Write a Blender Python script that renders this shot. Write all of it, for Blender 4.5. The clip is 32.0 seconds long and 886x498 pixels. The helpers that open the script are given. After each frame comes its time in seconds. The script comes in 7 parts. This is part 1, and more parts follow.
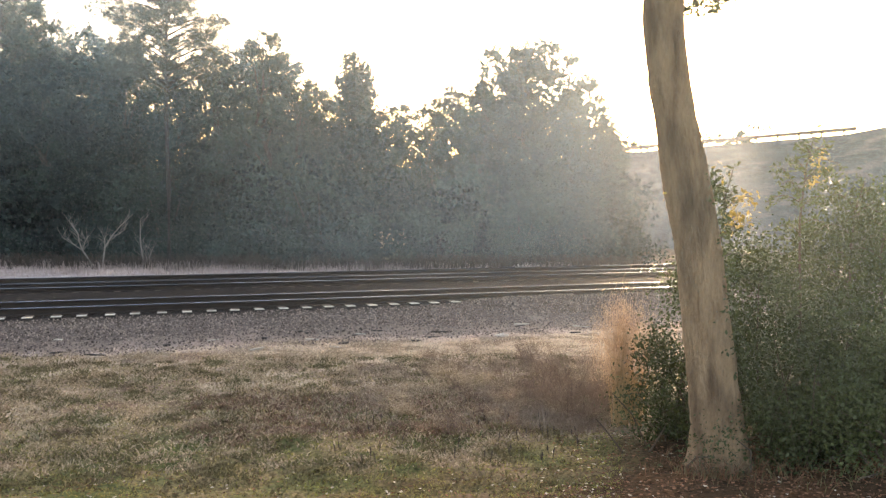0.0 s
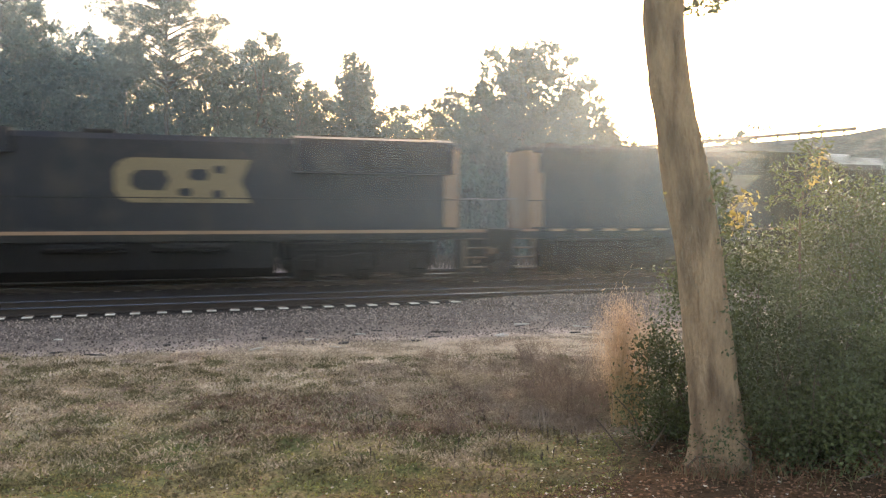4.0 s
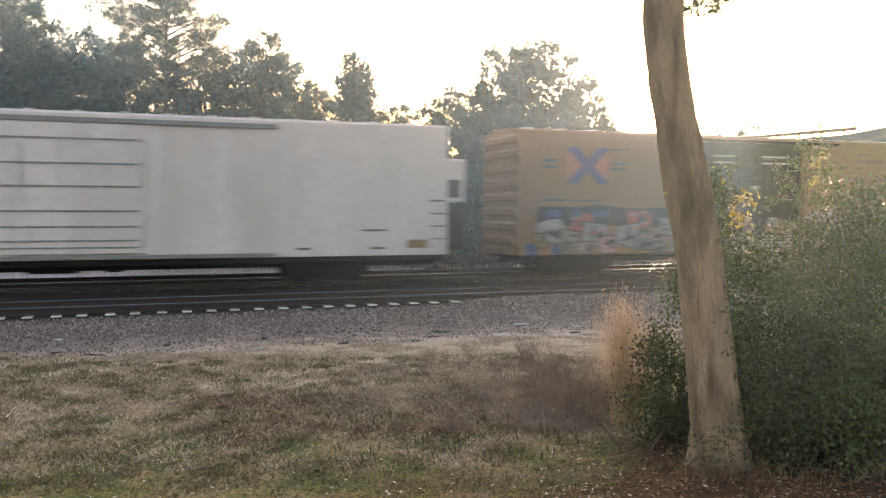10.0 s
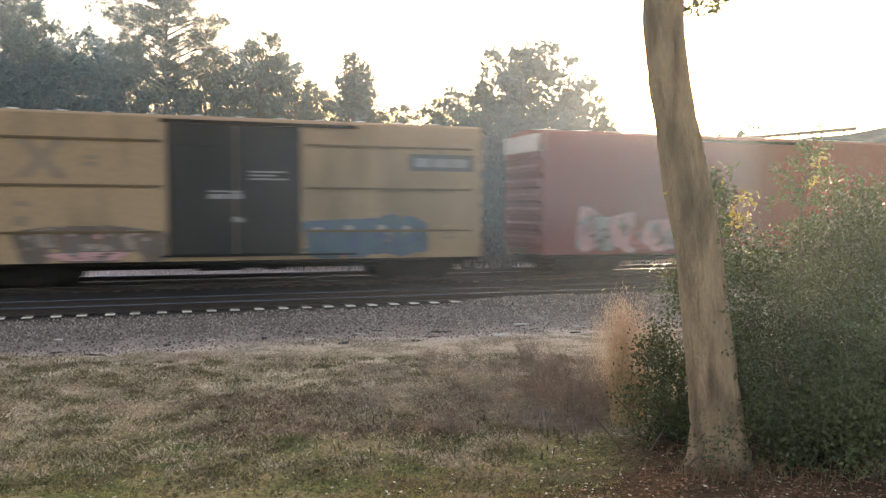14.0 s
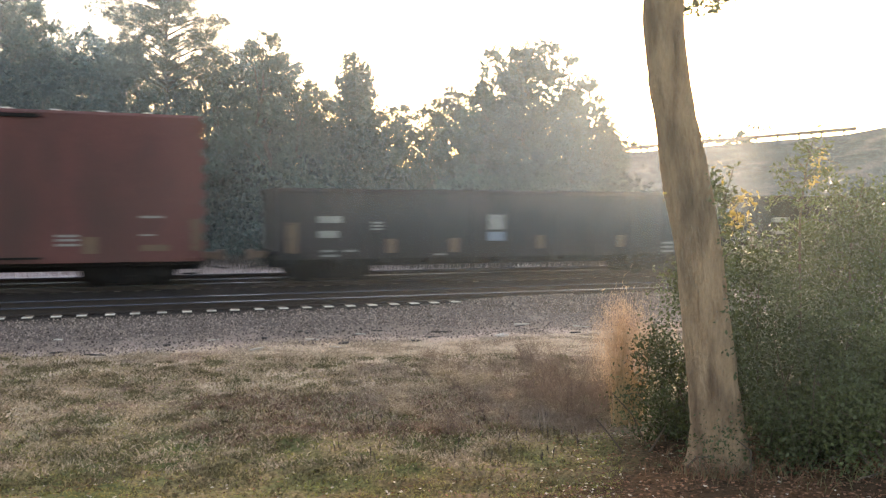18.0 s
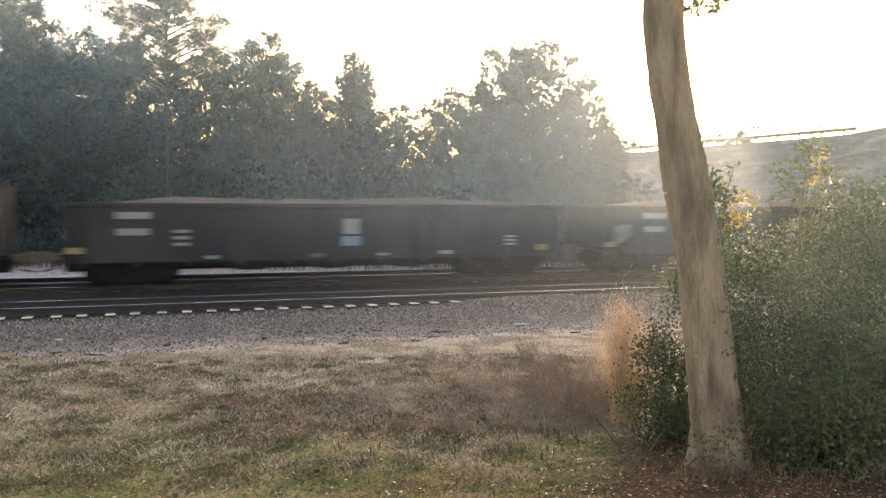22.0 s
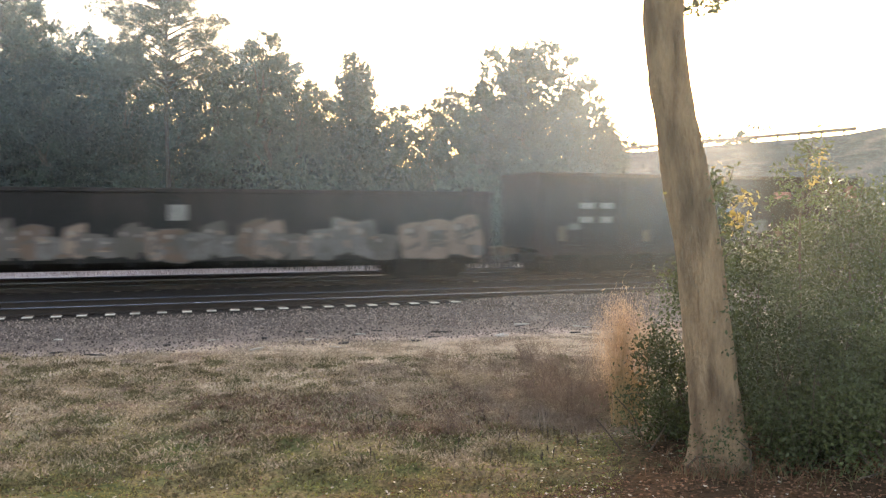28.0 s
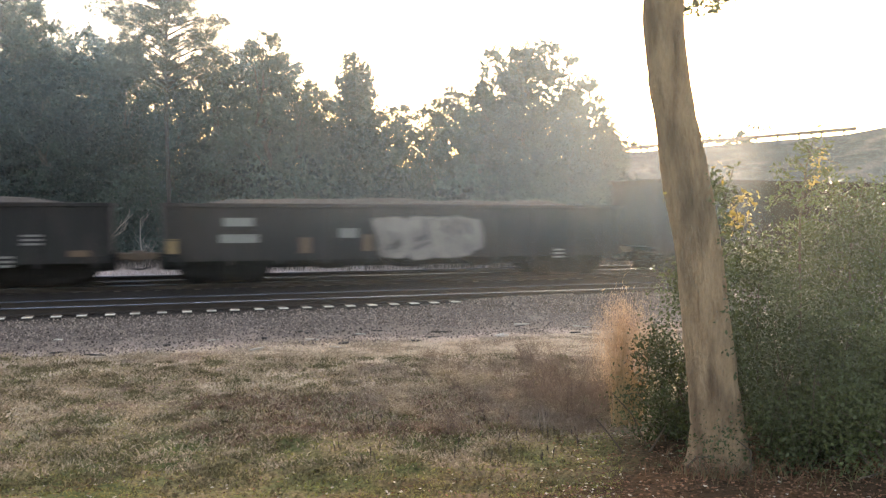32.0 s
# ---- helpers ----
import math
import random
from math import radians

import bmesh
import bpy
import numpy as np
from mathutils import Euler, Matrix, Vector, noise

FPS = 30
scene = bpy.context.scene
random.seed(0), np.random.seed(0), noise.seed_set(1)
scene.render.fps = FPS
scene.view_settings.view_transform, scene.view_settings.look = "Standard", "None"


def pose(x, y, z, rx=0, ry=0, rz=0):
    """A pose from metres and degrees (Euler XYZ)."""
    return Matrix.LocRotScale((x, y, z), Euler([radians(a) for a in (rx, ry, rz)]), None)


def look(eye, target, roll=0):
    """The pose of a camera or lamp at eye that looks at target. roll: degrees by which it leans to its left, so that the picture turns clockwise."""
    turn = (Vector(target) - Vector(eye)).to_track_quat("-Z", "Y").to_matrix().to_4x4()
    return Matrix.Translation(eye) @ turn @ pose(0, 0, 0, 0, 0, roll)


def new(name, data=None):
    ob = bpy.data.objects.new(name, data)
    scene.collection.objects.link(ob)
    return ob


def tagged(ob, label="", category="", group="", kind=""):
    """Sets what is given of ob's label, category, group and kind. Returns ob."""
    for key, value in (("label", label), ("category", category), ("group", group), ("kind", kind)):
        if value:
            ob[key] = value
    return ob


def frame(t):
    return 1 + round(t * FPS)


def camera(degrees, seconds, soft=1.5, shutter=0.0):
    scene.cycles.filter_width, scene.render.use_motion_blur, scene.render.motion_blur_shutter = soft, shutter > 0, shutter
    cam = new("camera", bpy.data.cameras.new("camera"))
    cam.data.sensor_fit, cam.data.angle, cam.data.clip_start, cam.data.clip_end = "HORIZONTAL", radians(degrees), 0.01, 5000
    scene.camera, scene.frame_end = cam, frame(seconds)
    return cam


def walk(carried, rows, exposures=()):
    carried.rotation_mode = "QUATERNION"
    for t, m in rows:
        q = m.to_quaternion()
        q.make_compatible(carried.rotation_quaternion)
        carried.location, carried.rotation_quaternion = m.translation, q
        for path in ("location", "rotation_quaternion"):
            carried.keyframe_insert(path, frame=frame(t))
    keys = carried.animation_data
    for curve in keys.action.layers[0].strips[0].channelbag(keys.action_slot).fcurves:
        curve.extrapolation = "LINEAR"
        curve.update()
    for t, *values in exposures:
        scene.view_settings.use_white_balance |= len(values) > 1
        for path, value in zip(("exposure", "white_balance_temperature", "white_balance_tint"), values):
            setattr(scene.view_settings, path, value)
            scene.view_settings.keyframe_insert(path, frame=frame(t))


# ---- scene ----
# The picture looks across a double-track railway; X runs along the rails, Y away from them, z = 0 is the rail head.
EYE = Vector((0, 0, 2.30))
HEAD = 0.3448  # the view is turned this far from square to the rails
cam = camera(56.2, 32.0, soft=1.3, shutter=0.55)
AIM = EYE + Vector((math.sin(HEAD), math.cos(HEAD), -0.0475))
walk(cam, [(0, look(EYE, AIM, 0.2)), (32.0, look(EYE, AIM, 0.2))], exposures=[(t, e, 7500, 20) for t, e in
     ((0, 3.06), (6.6, 3.07), (7.6, 2.94), (8.5, 2.87), (9.8, 2.89), (10.8, 2.98), (14.0, 2.98), (16.5, 3.01), (18.0, 3.07), (32.0, 3.07))])

# ---- light: a hazy low sun behind the wood ----
SUN_AZ = math.atan2(math.cos(HEAD + 0.21), math.sin(HEAD + 0.21))  # angle from +X
SUN_EL = radians(8.5)
world = bpy.data.worlds.new("sky")
scene.world = world
world.use_nodes = True
wn, wl = world.node_tree.nodes, world.node_tree.links
sky = wn.new("ShaderNodeTexSky")
sky.sky_type, sky.sun_disc = "NISHITA", False
sky.sun_elevation, sky.sun_rotation = SUN_EL, math.pi / 2 - SUN_AZ
sky.air_density, sky.dust_density, sky.ozone_density, sky.altitude = 1.0, 4.0, 0.6, 40
wn["Background"].inputs["Strength"].default_value = 0.14
wl.new(sky.outputs["Color"], wn["Background"].inputs["Color"])
sun = new("sun", bpy.data.lights.new("sun", "SUN"))
sun.data.energy, sun.data.angle, sun.data.color = 2.0, radians(14.0), (1.0, 0.84, 0.62)
sun_way = Vector((math.cos(SUN_AZ) * math.cos(SUN_EL), math.sin(SUN_AZ) * math.cos(SUN_EL), math.sin(SUN_EL)))
sun.matrix_world = look(sun_way * 60, (0, 0, 0))

# ---- materials ----
MATS = {}


def material(name, base, rough=0.8, metal=0.0, second=None, scale=3.0, fine=40.0, bump=0.3, depth=0.01,
             vary=0.0, island=0.0, stretch=(1, 1, 1), translucent=0.0, dirt=None, dirt_scale=0.6, spec=0.5, ob_vary=0.0):
    """A rough surface: two colours mixed by broad and fine noise, fine relief, and optional stains."""
    m = bpy.data.materials.new(name)
    m.use_nodes = True
    n, l = m.node_tree.nodes, m.node_tree.links
    bsdf = n["Principled BSDF"]
    second = second or tuple(c * 0.7 for c in base)
    tc, mp = n.new("ShaderNodeTexCoord"), n.new("ShaderNodeMapping")
    mp.inputs["Scale"].default_value = stretch
    l.new(tc.outputs["Object"], mp.inputs["Vector"])

    def noise_at(s, detail=5):
        t = n.new("ShaderNodeTexNoise")
        t.inputs["Scale"].default_value, t.inputs["Detail"].default_value = s, detail
        l.new(mp.outputs["Vector"], t.inputs["Vector"])
        return t.outputs["Fac"]

    def ramp(fac, lo, hi):
        r = n.new("ShaderNodeMapRange")
        r.inputs["From Min"].default_value, r.inputs["From Max"].default_value = lo, hi
        l.new(fac, r.inputs["Value"])
        return r.outputs["Result"]

    def mix(fac, a, b, mode="MIX"):
        x = n.new("ShaderNodeMix")
        x.data_type, x.blend_type = "RGBA", mode
        for k, v in (("Factor", fac), ("A", a), ("B", b)):
            s = x.inputs[{"Factor": 0, "A": 6, "B": 7}[k]]
            if isinstance(v, (tuple, float, int)):
                s.default_value = (*v, 1) if isinstance(v, tuple) else v
            else:
                l.new(v, s)
        return x.outputs[2]

    big, small = noise_at(scale), noise_at(fine, 3)
    col = mix(ramp(big, 0.35, 0.65), base, second)
    col = mix(0.35, col, mix(ramp(small, 0.3, 0.7), tuple(c * 0.55 for c in base), tuple(min(1, c * 1.35) for c in base)))
    if dirt:
        col = mix(ramp(noise_at(dirt_scale, 8), 0.5, 0.72), col, dirt)
    if vary or island or ob_vary:
        hs = n.new("ShaderNodeHueSaturation")
        if island or vary:
            g = n.new("ShaderNodeNewGeometry")
            rnd = g.outputs["Random Per Island"]
        else:
            rnd = n.new("ShaderNodeObjectInfo").outputs["Random"]
        mr = n.new("ShaderNodeMapRange")
        amount = island or vary or ob_vary
        mr.inputs["To Min"].default_value, mr.inputs["To Max"].default_value = 1 - amount, 1 + amount
        l.new(rnd, mr.inputs["Value"])
        if island and ob_vary:
            oi, mo, mm = n.new("ShaderNodeObjectInfo"), n.new("ShaderNodeMapRange"), n.new("ShaderNodeMath")
            mo.inputs["To Min"].default_value, mo.inputs["To Max"].default_value = 1 - ob_vary, 1 + ob_vary
            l.new(oi.outputs["Random"], mo.inputs["Value"])
            mm.operation = "MULTIPLY"
            l.new(mr.outputs["Result"], mm.inputs[0])
            l.new(mo.outputs["Result"], mm.inputs[1])
            l.new(mm.outputs[0], hs.inputs["Value"])
        else:
            l.new(mr.outputs["Result"], hs.inputs["Value"])
        l.new(col, hs.inputs["Color"])
        col = hs.outputs["Color"]
    l.new(col, bsdf.inputs["Base Color"])
    bsdf.inputs["Roughness"].default_value, bsdf.inputs["Metallic"].default_value = rough, metal
    bsdf.inputs["Specular IOR Level"].default_value = spec
    if bump:
        b = n.new("ShaderNodeBump")
        b.inputs["Strength"].default_value, b.inputs["Distance"].default_value = bump, depth
        l.new(small, b.inputs["Height"])
        l.new(b.outputs["Normal"], bsdf.inputs["Normal"])
    if translucent:
        t, ms = n.new("ShaderNodeBsdfTranslucent"), n.new("ShaderNodeMixShader")
        hs2 = n.new("ShaderNodeHueSaturation")
        hs2.inputs["Saturation"].default_value, hs2.inputs["Value"].default_value = 1.15, 1.6
        l.new(col, hs2.inputs["Color"])
        l.new(hs2.outputs["Color"], t.inputs["Color"])
        ms.inputs["Fac"].default_value = translucent
        l.new(bsdf.outputs["BSDF"], ms.inputs[1])
        l.new(t.outputs["BSDF"], ms.inputs[2])
        l.new(ms.outputs["Shader"], n["Material Output"].inputs["Surface"])
    MATS[name] = m
    return m


def glowing(name, colour, strength):
    m = bpy.data.materials.new(name)
    m.use_nodes = True
    b = m.node_tree.nodes["Principled BSDF"]
    b.inputs["Base Color"].default_value = (*colour, 1)
    b.inputs["Emission Color"].default_value, b.inputs["Emission Strength"].default_value = (*colour, 1), strength
    MATS[name] = m
    return m


material("steel_worn", (0.10, 0.07, 0.055), 0.6, 0.3, (0.14, 0.09, 0.06), 4, 60)
material("rail_head", (0.175, 0.235, 0.35), 0.26, 1.0, (0.135, 0.178, 0.265), 5, 80, bump=0)
material("rail_web", (0.02, 0.014, 0.012), 0.85, 0.2, (0.03, 0.02, 0.016), 3, 60)
material("tie_wood", (0.022, 0.018, 0.016), 0.9, 0, (0.034, 0.028, 0.024), 3, 50, stretch=(6, 1, 6), ob_vary=0.2)
material("tie_frost", (0.42, 0.39, 0.34), 0.85, 0, (0.30, 0.28, 0.25), 9, 60, ob_vary=0.2)
material("ballast_bed", (0.115, 0.094, 0.084), 0.95, 0, (0.075, 0.062, 0.056), 2.0, 24, bump=1.0, depth=0.06, dirt=(0.2, 0.165, 0.145), dirt_scale=7.0, spec=0.12)


def toe_dirt_track_shade(m):
    """Sandy dirt works into the stones towards the lawn; oil and shade between the tracks are put into the colour."""
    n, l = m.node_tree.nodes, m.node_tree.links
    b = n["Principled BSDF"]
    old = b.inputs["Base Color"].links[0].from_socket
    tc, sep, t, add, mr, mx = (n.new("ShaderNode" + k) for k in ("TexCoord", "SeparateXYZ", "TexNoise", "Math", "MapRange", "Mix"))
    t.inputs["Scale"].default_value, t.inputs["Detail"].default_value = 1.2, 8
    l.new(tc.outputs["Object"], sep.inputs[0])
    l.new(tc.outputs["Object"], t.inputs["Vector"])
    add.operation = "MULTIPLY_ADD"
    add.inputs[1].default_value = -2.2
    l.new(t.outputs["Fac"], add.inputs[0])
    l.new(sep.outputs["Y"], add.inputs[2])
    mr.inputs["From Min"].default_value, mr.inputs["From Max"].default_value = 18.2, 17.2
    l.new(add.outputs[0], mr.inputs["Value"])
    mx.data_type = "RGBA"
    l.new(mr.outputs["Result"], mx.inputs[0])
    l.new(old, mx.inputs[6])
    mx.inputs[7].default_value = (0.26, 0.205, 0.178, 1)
    # near-black from the first rail on: oil, plus track shade in the colour
    oil_shade, om = n.new("ShaderNodeMapRange"), n.new("ShaderNodeMix")
    oil_shade.inputs["From Min"].default_value, oil_shade.inputs["From Max"].default_value = 20.3, 20.9
    l.new(sep.outputs["Y"], oil_shade.inputs["Value"])
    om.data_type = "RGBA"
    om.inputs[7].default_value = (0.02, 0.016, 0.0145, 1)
    l.new(oil_shade.outputs["Result"], om.inputs[0])
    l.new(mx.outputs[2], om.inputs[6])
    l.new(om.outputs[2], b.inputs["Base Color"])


toe_dirt_track_shade(MATS["ballast_bed"])
material("ballast_stone", (0.185, 0.148, 0.132), 0.9, 0, (0.145, 0.116, 0.103), 0.7, 60, island=0.75, spec=0.12)
material("bark", (0.235, 0.157, 0.103), 0.95, 0, (0.34, 0.235, 0.156), 7.0, 50, bump=1.0, depth=0.035, stretch=(1, 1, 0.3), dirt=(0.11, 0.073, 0.052), dirt_scale=4.0, spec=0.12)
material("far_bark", (0.05, 0.045, 0.042), 0.95, 0, (0.075, 0.066, 0.06), 2, 20, stretch=(1, 1, 0.3))
material("pine_bark", (0.032, 0.03, 0.03), 0.95, 0, (0.045, 0.04, 0.038), 2, 20, stretch=(1, 1, 0.3))
material("pale_bark", (0.25, 0.225, 0.205), 0.9, 0, (0.18, 0.165, 0.15), 3, 30)
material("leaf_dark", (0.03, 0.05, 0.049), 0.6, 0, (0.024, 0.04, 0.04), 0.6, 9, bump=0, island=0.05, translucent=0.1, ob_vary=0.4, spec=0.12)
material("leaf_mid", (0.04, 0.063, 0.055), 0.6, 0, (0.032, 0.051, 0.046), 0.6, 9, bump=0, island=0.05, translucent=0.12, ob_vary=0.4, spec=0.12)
material("needle", (0.040, 0.052, 0.042), 0.6, 0, (0.032, 0.043, 0.036), 0.6, 9, bump=0, island=0.3, translucent=0.25)
material("shrub_leaf", (0.056, 0.068, 0.025), 0.4, 0, (0.038, 0.047, 0.019), 1.6, 30, bump=0, island=0.25, ob_vary=0.2, translucent=0.16, spec=0.22)
material("yellow_leaf", (0.36, 0.26, 0.07), 0.5, 0, (0.17, 0.14, 0.06), 3, 30, bump=0, island=0.3, translucent=0.25)
material("litter_leaf", (0.17, 0.088, 0.054), 0.8, 0, (0.1, 0.055, 0.036), 3, 30, bump=0, island=0.5, translucent=0.1, spec=0.12)
material("frost_leaf", (0.40, 0.34, 0.28), 0.6, 0, (0.3, 0.25, 0.2), 3, 30, bump=0, island=0.3, spec=0.12)
material("sedge_plume", (0.44, 0.315, 0.225), 0.9, 0, (0.35, 0.25, 0.18), 2, 30, bump=0, island=0.25, translucent=0.2, spec=0.1)
material("dead_weed", (0.2, 0.145, 0.112), 0.9, 0, (0.125, 0.09, 0.072), 0.7, 30, bump=0, island=0.3, translucent=0.1, spec=0.1)
material("brush", (0.09, 0.072, 0.063), 0.9, 0, (0.06, 0.05, 0.044), 0.7, 30, bump=0, island=0.35, spec=0.1)
material("sedge", (0.42, 0.295, 0.17), 0.85, 0, (0.3, 0.205, 0.125), 2, 30, bump=0, island=0.3, translucent=0.15, spec=0.12)
material("dry_grass", (0.42, 0.345, 0.265), 0.9, 0, (0.3, 0.243, 0.182), 0.9, 30, bump=0, island=0.35, translucent=0.25, spec=0.12)
material("green_grass", (0.18, 0.178, 0.06), 0.85, 0, (0.21, 0.17, 0.075), 0.9, 30, bump=0, island=0.35, translucent=0.25, spec=0.12)
material("shade_grass", (0.115, 0.105, 0.055), 0.9, 0, (0.13, 0.095, 0.06), 0.9, 30, bump=0, island=0.35, translucent=0.15, spec=0.12)
material("weed_stem", (0.29, 0.22, 0.17), 0.9, 0, (0.19, 0.145, 0.115), 2, 30, bump=0, island=0.35, spec=0.12)
material("frost_grass", (0.45, 0.365, 0.345), 0.9, 0, (0.31, 0.25, 0.235), 0.5, 30, bump=0, island=0.25, translucent=0.2, spec=0.12)
material("brown_grass", (0.17, 0.11, 0.08), 0.9, 0, (0.12, 0.078, 0.058), 0.9, 30, bump=0, island=0.35, translucent=0.15, spec=0.1)
material("blue_paint", (0.0145, 0.0152, 0.021), 0.55, 0, (0.012, 0.0128, 0.0175), 0.8, 25, bump=0.1, dirt=(0.03, 0.028, 0.027), dirt_scale=0.9, spec=0.22)
material("black_paint", (0.016, 0.0155, 0.016), 0.6, 0, (0.025, 0.023, 0.022), 0.9, 25, bump=0.2, dirt=(0.024, 0.021, 0.019), dirt_scale=0.8, spec=0.1)
material("underframe", (0.009, 0.0085, 0.009), 0.85, 0, (0.015, 0.013, 0.012), 1.5, 30, bump=0.4, spec=0.1)
material("grey_paint", (0.46, 0.47, 0.48), 0.5, 0, (0.38, 0.39, 0.4), 0.8, 25, bump=0.1, dirt=(0.25, 0.24, 0.22))
material("white_paint", (0.445, 0.385, 0.37), 0.6, 0, (0.40, 0.345, 0.332), 0.5, 14, bump=0.1, dirt=(0.34, 0.30, 0.28), dirt_scale=0.5, stretch=(1, 1, 0.35))
material("yellow_nose", (0.21, 0.12, 0.068), 0.5, 0, (0.17, 0.098, 0.06), 1, 25, bump=0.1)
material("logo_yellow", (0.112, 0.08, 0.056), 0.55, 0, (0.092, 0.066, 0.048), 1, 25, bump=0.1)
material("box_yellow", (0.215, 0.122, 0.064), 0.6, 0, (0.182, 0.105, 0.057), 0.5, 18, bump=0.15, dirt=(0.16, 0.098, 0.058), dirt_scale=0.5, stretch=(1, 1, 0.4), spec=0.2)
material("box_cream", (0.265, 0.174, 0.106), 0.6, 0, (0.225, 0.148, 0.09), 0.5, 18, bump=0.15, dirt=(0.14, 0.1, 0.06), dirt_scale=0.5, stretch=(1, 1, 0.4), spec=0.2)
material("box_red", (0.15, 0.024, 0.028), 0.55, 0, (0.125, 0.022, 0.025), 0.5, 18, bump=0.15, dirt=(0.10, 0.028, 0.027), dirt_scale=0.5, stretch=(1, 1, 0.4), spec=0.2)
material("box_dull_red", (0.18, 0.046, 0.044), 0.6, 0, (0.15, 0.04, 0.039), 0.5, 18, bump=0.15, dirt=(0.15, 0.06, 0.05), dirt_scale=0.5, stretch=(1, 1, 0.4), spec=0.2)
material("box_brown", (0.096, 0.036, 0.034), 0.65, 0, (0.078, 0.03, 0.029), 0.5, 18, bump=0.15, dirt=(0.055, 0.028, 0.026), dirt_scale=0.5, stretch=(1, 1, 0.4), spec=0.2)
material("straw", (0.33, 0.265, 0.195), 0.9, 0, (0.25, 0.195, 0.142), 0.9, 30, bump=0, island=0.35, translucent=0.2, spec=0.1)
# darkened cream paint: the ribs' shade put into the colour
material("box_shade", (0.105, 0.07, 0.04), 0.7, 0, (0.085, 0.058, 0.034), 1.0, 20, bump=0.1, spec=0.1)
material("green_paint", (0.009, 0.012, 0.012), 0.6, 0, (0.013, 0.015, 0.015), 1, 25, bump=0.2, spec=0.22)
material("gondola_black", (0.014, 0.013, 0.0145), 0.75, 0, (0.021, 0.019, 0.020), 0.7, 20, bump=0.25, dirt=(0.034, 0.028, 0.027), dirt_scale=0.7, stretch=(1, 1, 0.4), spec=0.22)
material("hopper_brown", (0.019, 0.0125, 0.0135), 0.75, 0, (0.026, 0.0165, 0.0165), 0.7, 20, bump=0.25, dirt=(0.046, 0.027, 0.022), dirt_scale=0.6, stretch=(1, 1, 0.4), spec=0.22)
material("load_gravel", (0.046, 0.04, 0.039), 0.95, 0, (0.03, 0.026, 0.025), 1.5, 25, bump=1.0, depth=0.08)
material("faded_grey", (0.27, 0.275, 0.28), 0.6, 0, (0.22, 0.225, 0.23), 2, 30, bump=0, dirt=(0.11, 0.11, 0.11), dirt_scale=1.5)
material("spray_letters", (0.36, 0.35, 0.34), 0.6, 0, (0.26, 0.255, 0.25), 2, 20, bump=0)
material("bar_white", (0.18, 0.176, 0.174), 0.6, 0, (0.12, 0.118, 0.116), 3, 30, bump=0)
material("bar_grey", (0.14, 0.14, 0.14), 0.6, 0, (0.12, 0.12, 0.12), 3, 30, bump=0)
material("bar_dark", (0.05, 0.05, 0.055), 0.6, 0, (0.07, 0.07, 0.07), 3, 30, bump=0)
material("bar_orange", (0.088, 0.05, 0.03), 0.6, 0, (0.068, 0.04, 0.026), 3, 30, bump=0)
material("bar_gold", (0.165, 0.105, 0.045), 0.5, 0, (0.125, 0.08, 0.04), 3, 30, bump=0)
material("bar_blue", (0.1, 0.13, 0.19), 0.5, 0, (0.12, 0.165, 0.24), 3, 30, bump=0)
material("logo_faded", (0.185, 0.122, 0.08), 0.6, 0, (0.155, 0.104, 0.07), 3, 30, bump=0)
material("seed_head", (0.05, 0.034, 0.027), 0.9, 0, (0.035, 0.025, 0.02), 4, 40, bump=0)
material("twig", (0.075, 0.053, 0.038), 0.9, 0, (0.055, 0.04, 0.03), 4, 40, bump=0)
material("bar_pink", (0.24, 0.095, 0.095), 0.5, 0, (0.2, 0.08, 0.08), 3, 30, bump=0)
material("logo_dull", (0.062, 0.045, 0.036), 0.6, 0, (0.05, 0.037, 0.031), 1.5, 25, bump=0)
material("bar_red", (0.15, 0.055, 0.042), 0.5, 0, (0.12, 0.047, 0.038), 3, 30, bump=0)
material("logo_orange", (0.3, 0.1, 0.062), 0.5, 0, (0.26, 0.09, 0.06), 3, 30, bump=0)
material("logo_purple", (0.075, 0.05, 0.105), 0.5, 0, (0.065, 0.045, 0.09), 3, 30, bump=0)
material("guard_rail", (0.17, 0.145, 0.13), 0.7, 0.1, (0.13, 0.11, 0.10), 3, 30, bump=0.1)
for tint, shade in (("sp_white", (0.225, 0.195, 0.188)), ("sp_pink", (0.3, 0.155, 0.2)), ("sp_rose", (0.4, 0.2, 0.205)), ("sp_violet", (0.13, 0.088, 0.135)), ("sp_gold", (0.19, 0.13, 0.05)), ("sp_red", (0.3, 0.062, 0.055)),
                    ("sp_blue", (0.04, 0.06, 0.13)), ("sp_black", (0.016, 0.015, 0.017)), ("sp_grey", (0.115, 0.107, 0.107)), ("sp_tan", (0.2, 0.14, 0.115)), ("sp_teal", (0.045, 0.08, 0.105)), ("sp_dull", (0.085, 0.072, 0.068)), ("sp_olive", (0.1, 0.086, 0.06)), ("sp_brown", (0.11, 0.068, 0.052))):
    material(tint, shade, 0.65, 0, tuple(c * 0.72 for c in shade), 1.3, 22, bump=0, dirt=tuple(c * 0.55 for c in shade), dirt_scale=1.1)
material("emblem_yellow", (0.14, 0.1, 0.05), 0.55, 0, (0.115, 0.083, 0.043), 1, 25, bump=0.1)
glowing("headlight_on", (1.0, 0.50, 0.16), 0.32)
glowing("ditchlight_on", (1.0, 0.36, 0.11), 0.26)
glowing("step_light_on", (1.0, 0.8, 0.62), 0.6)


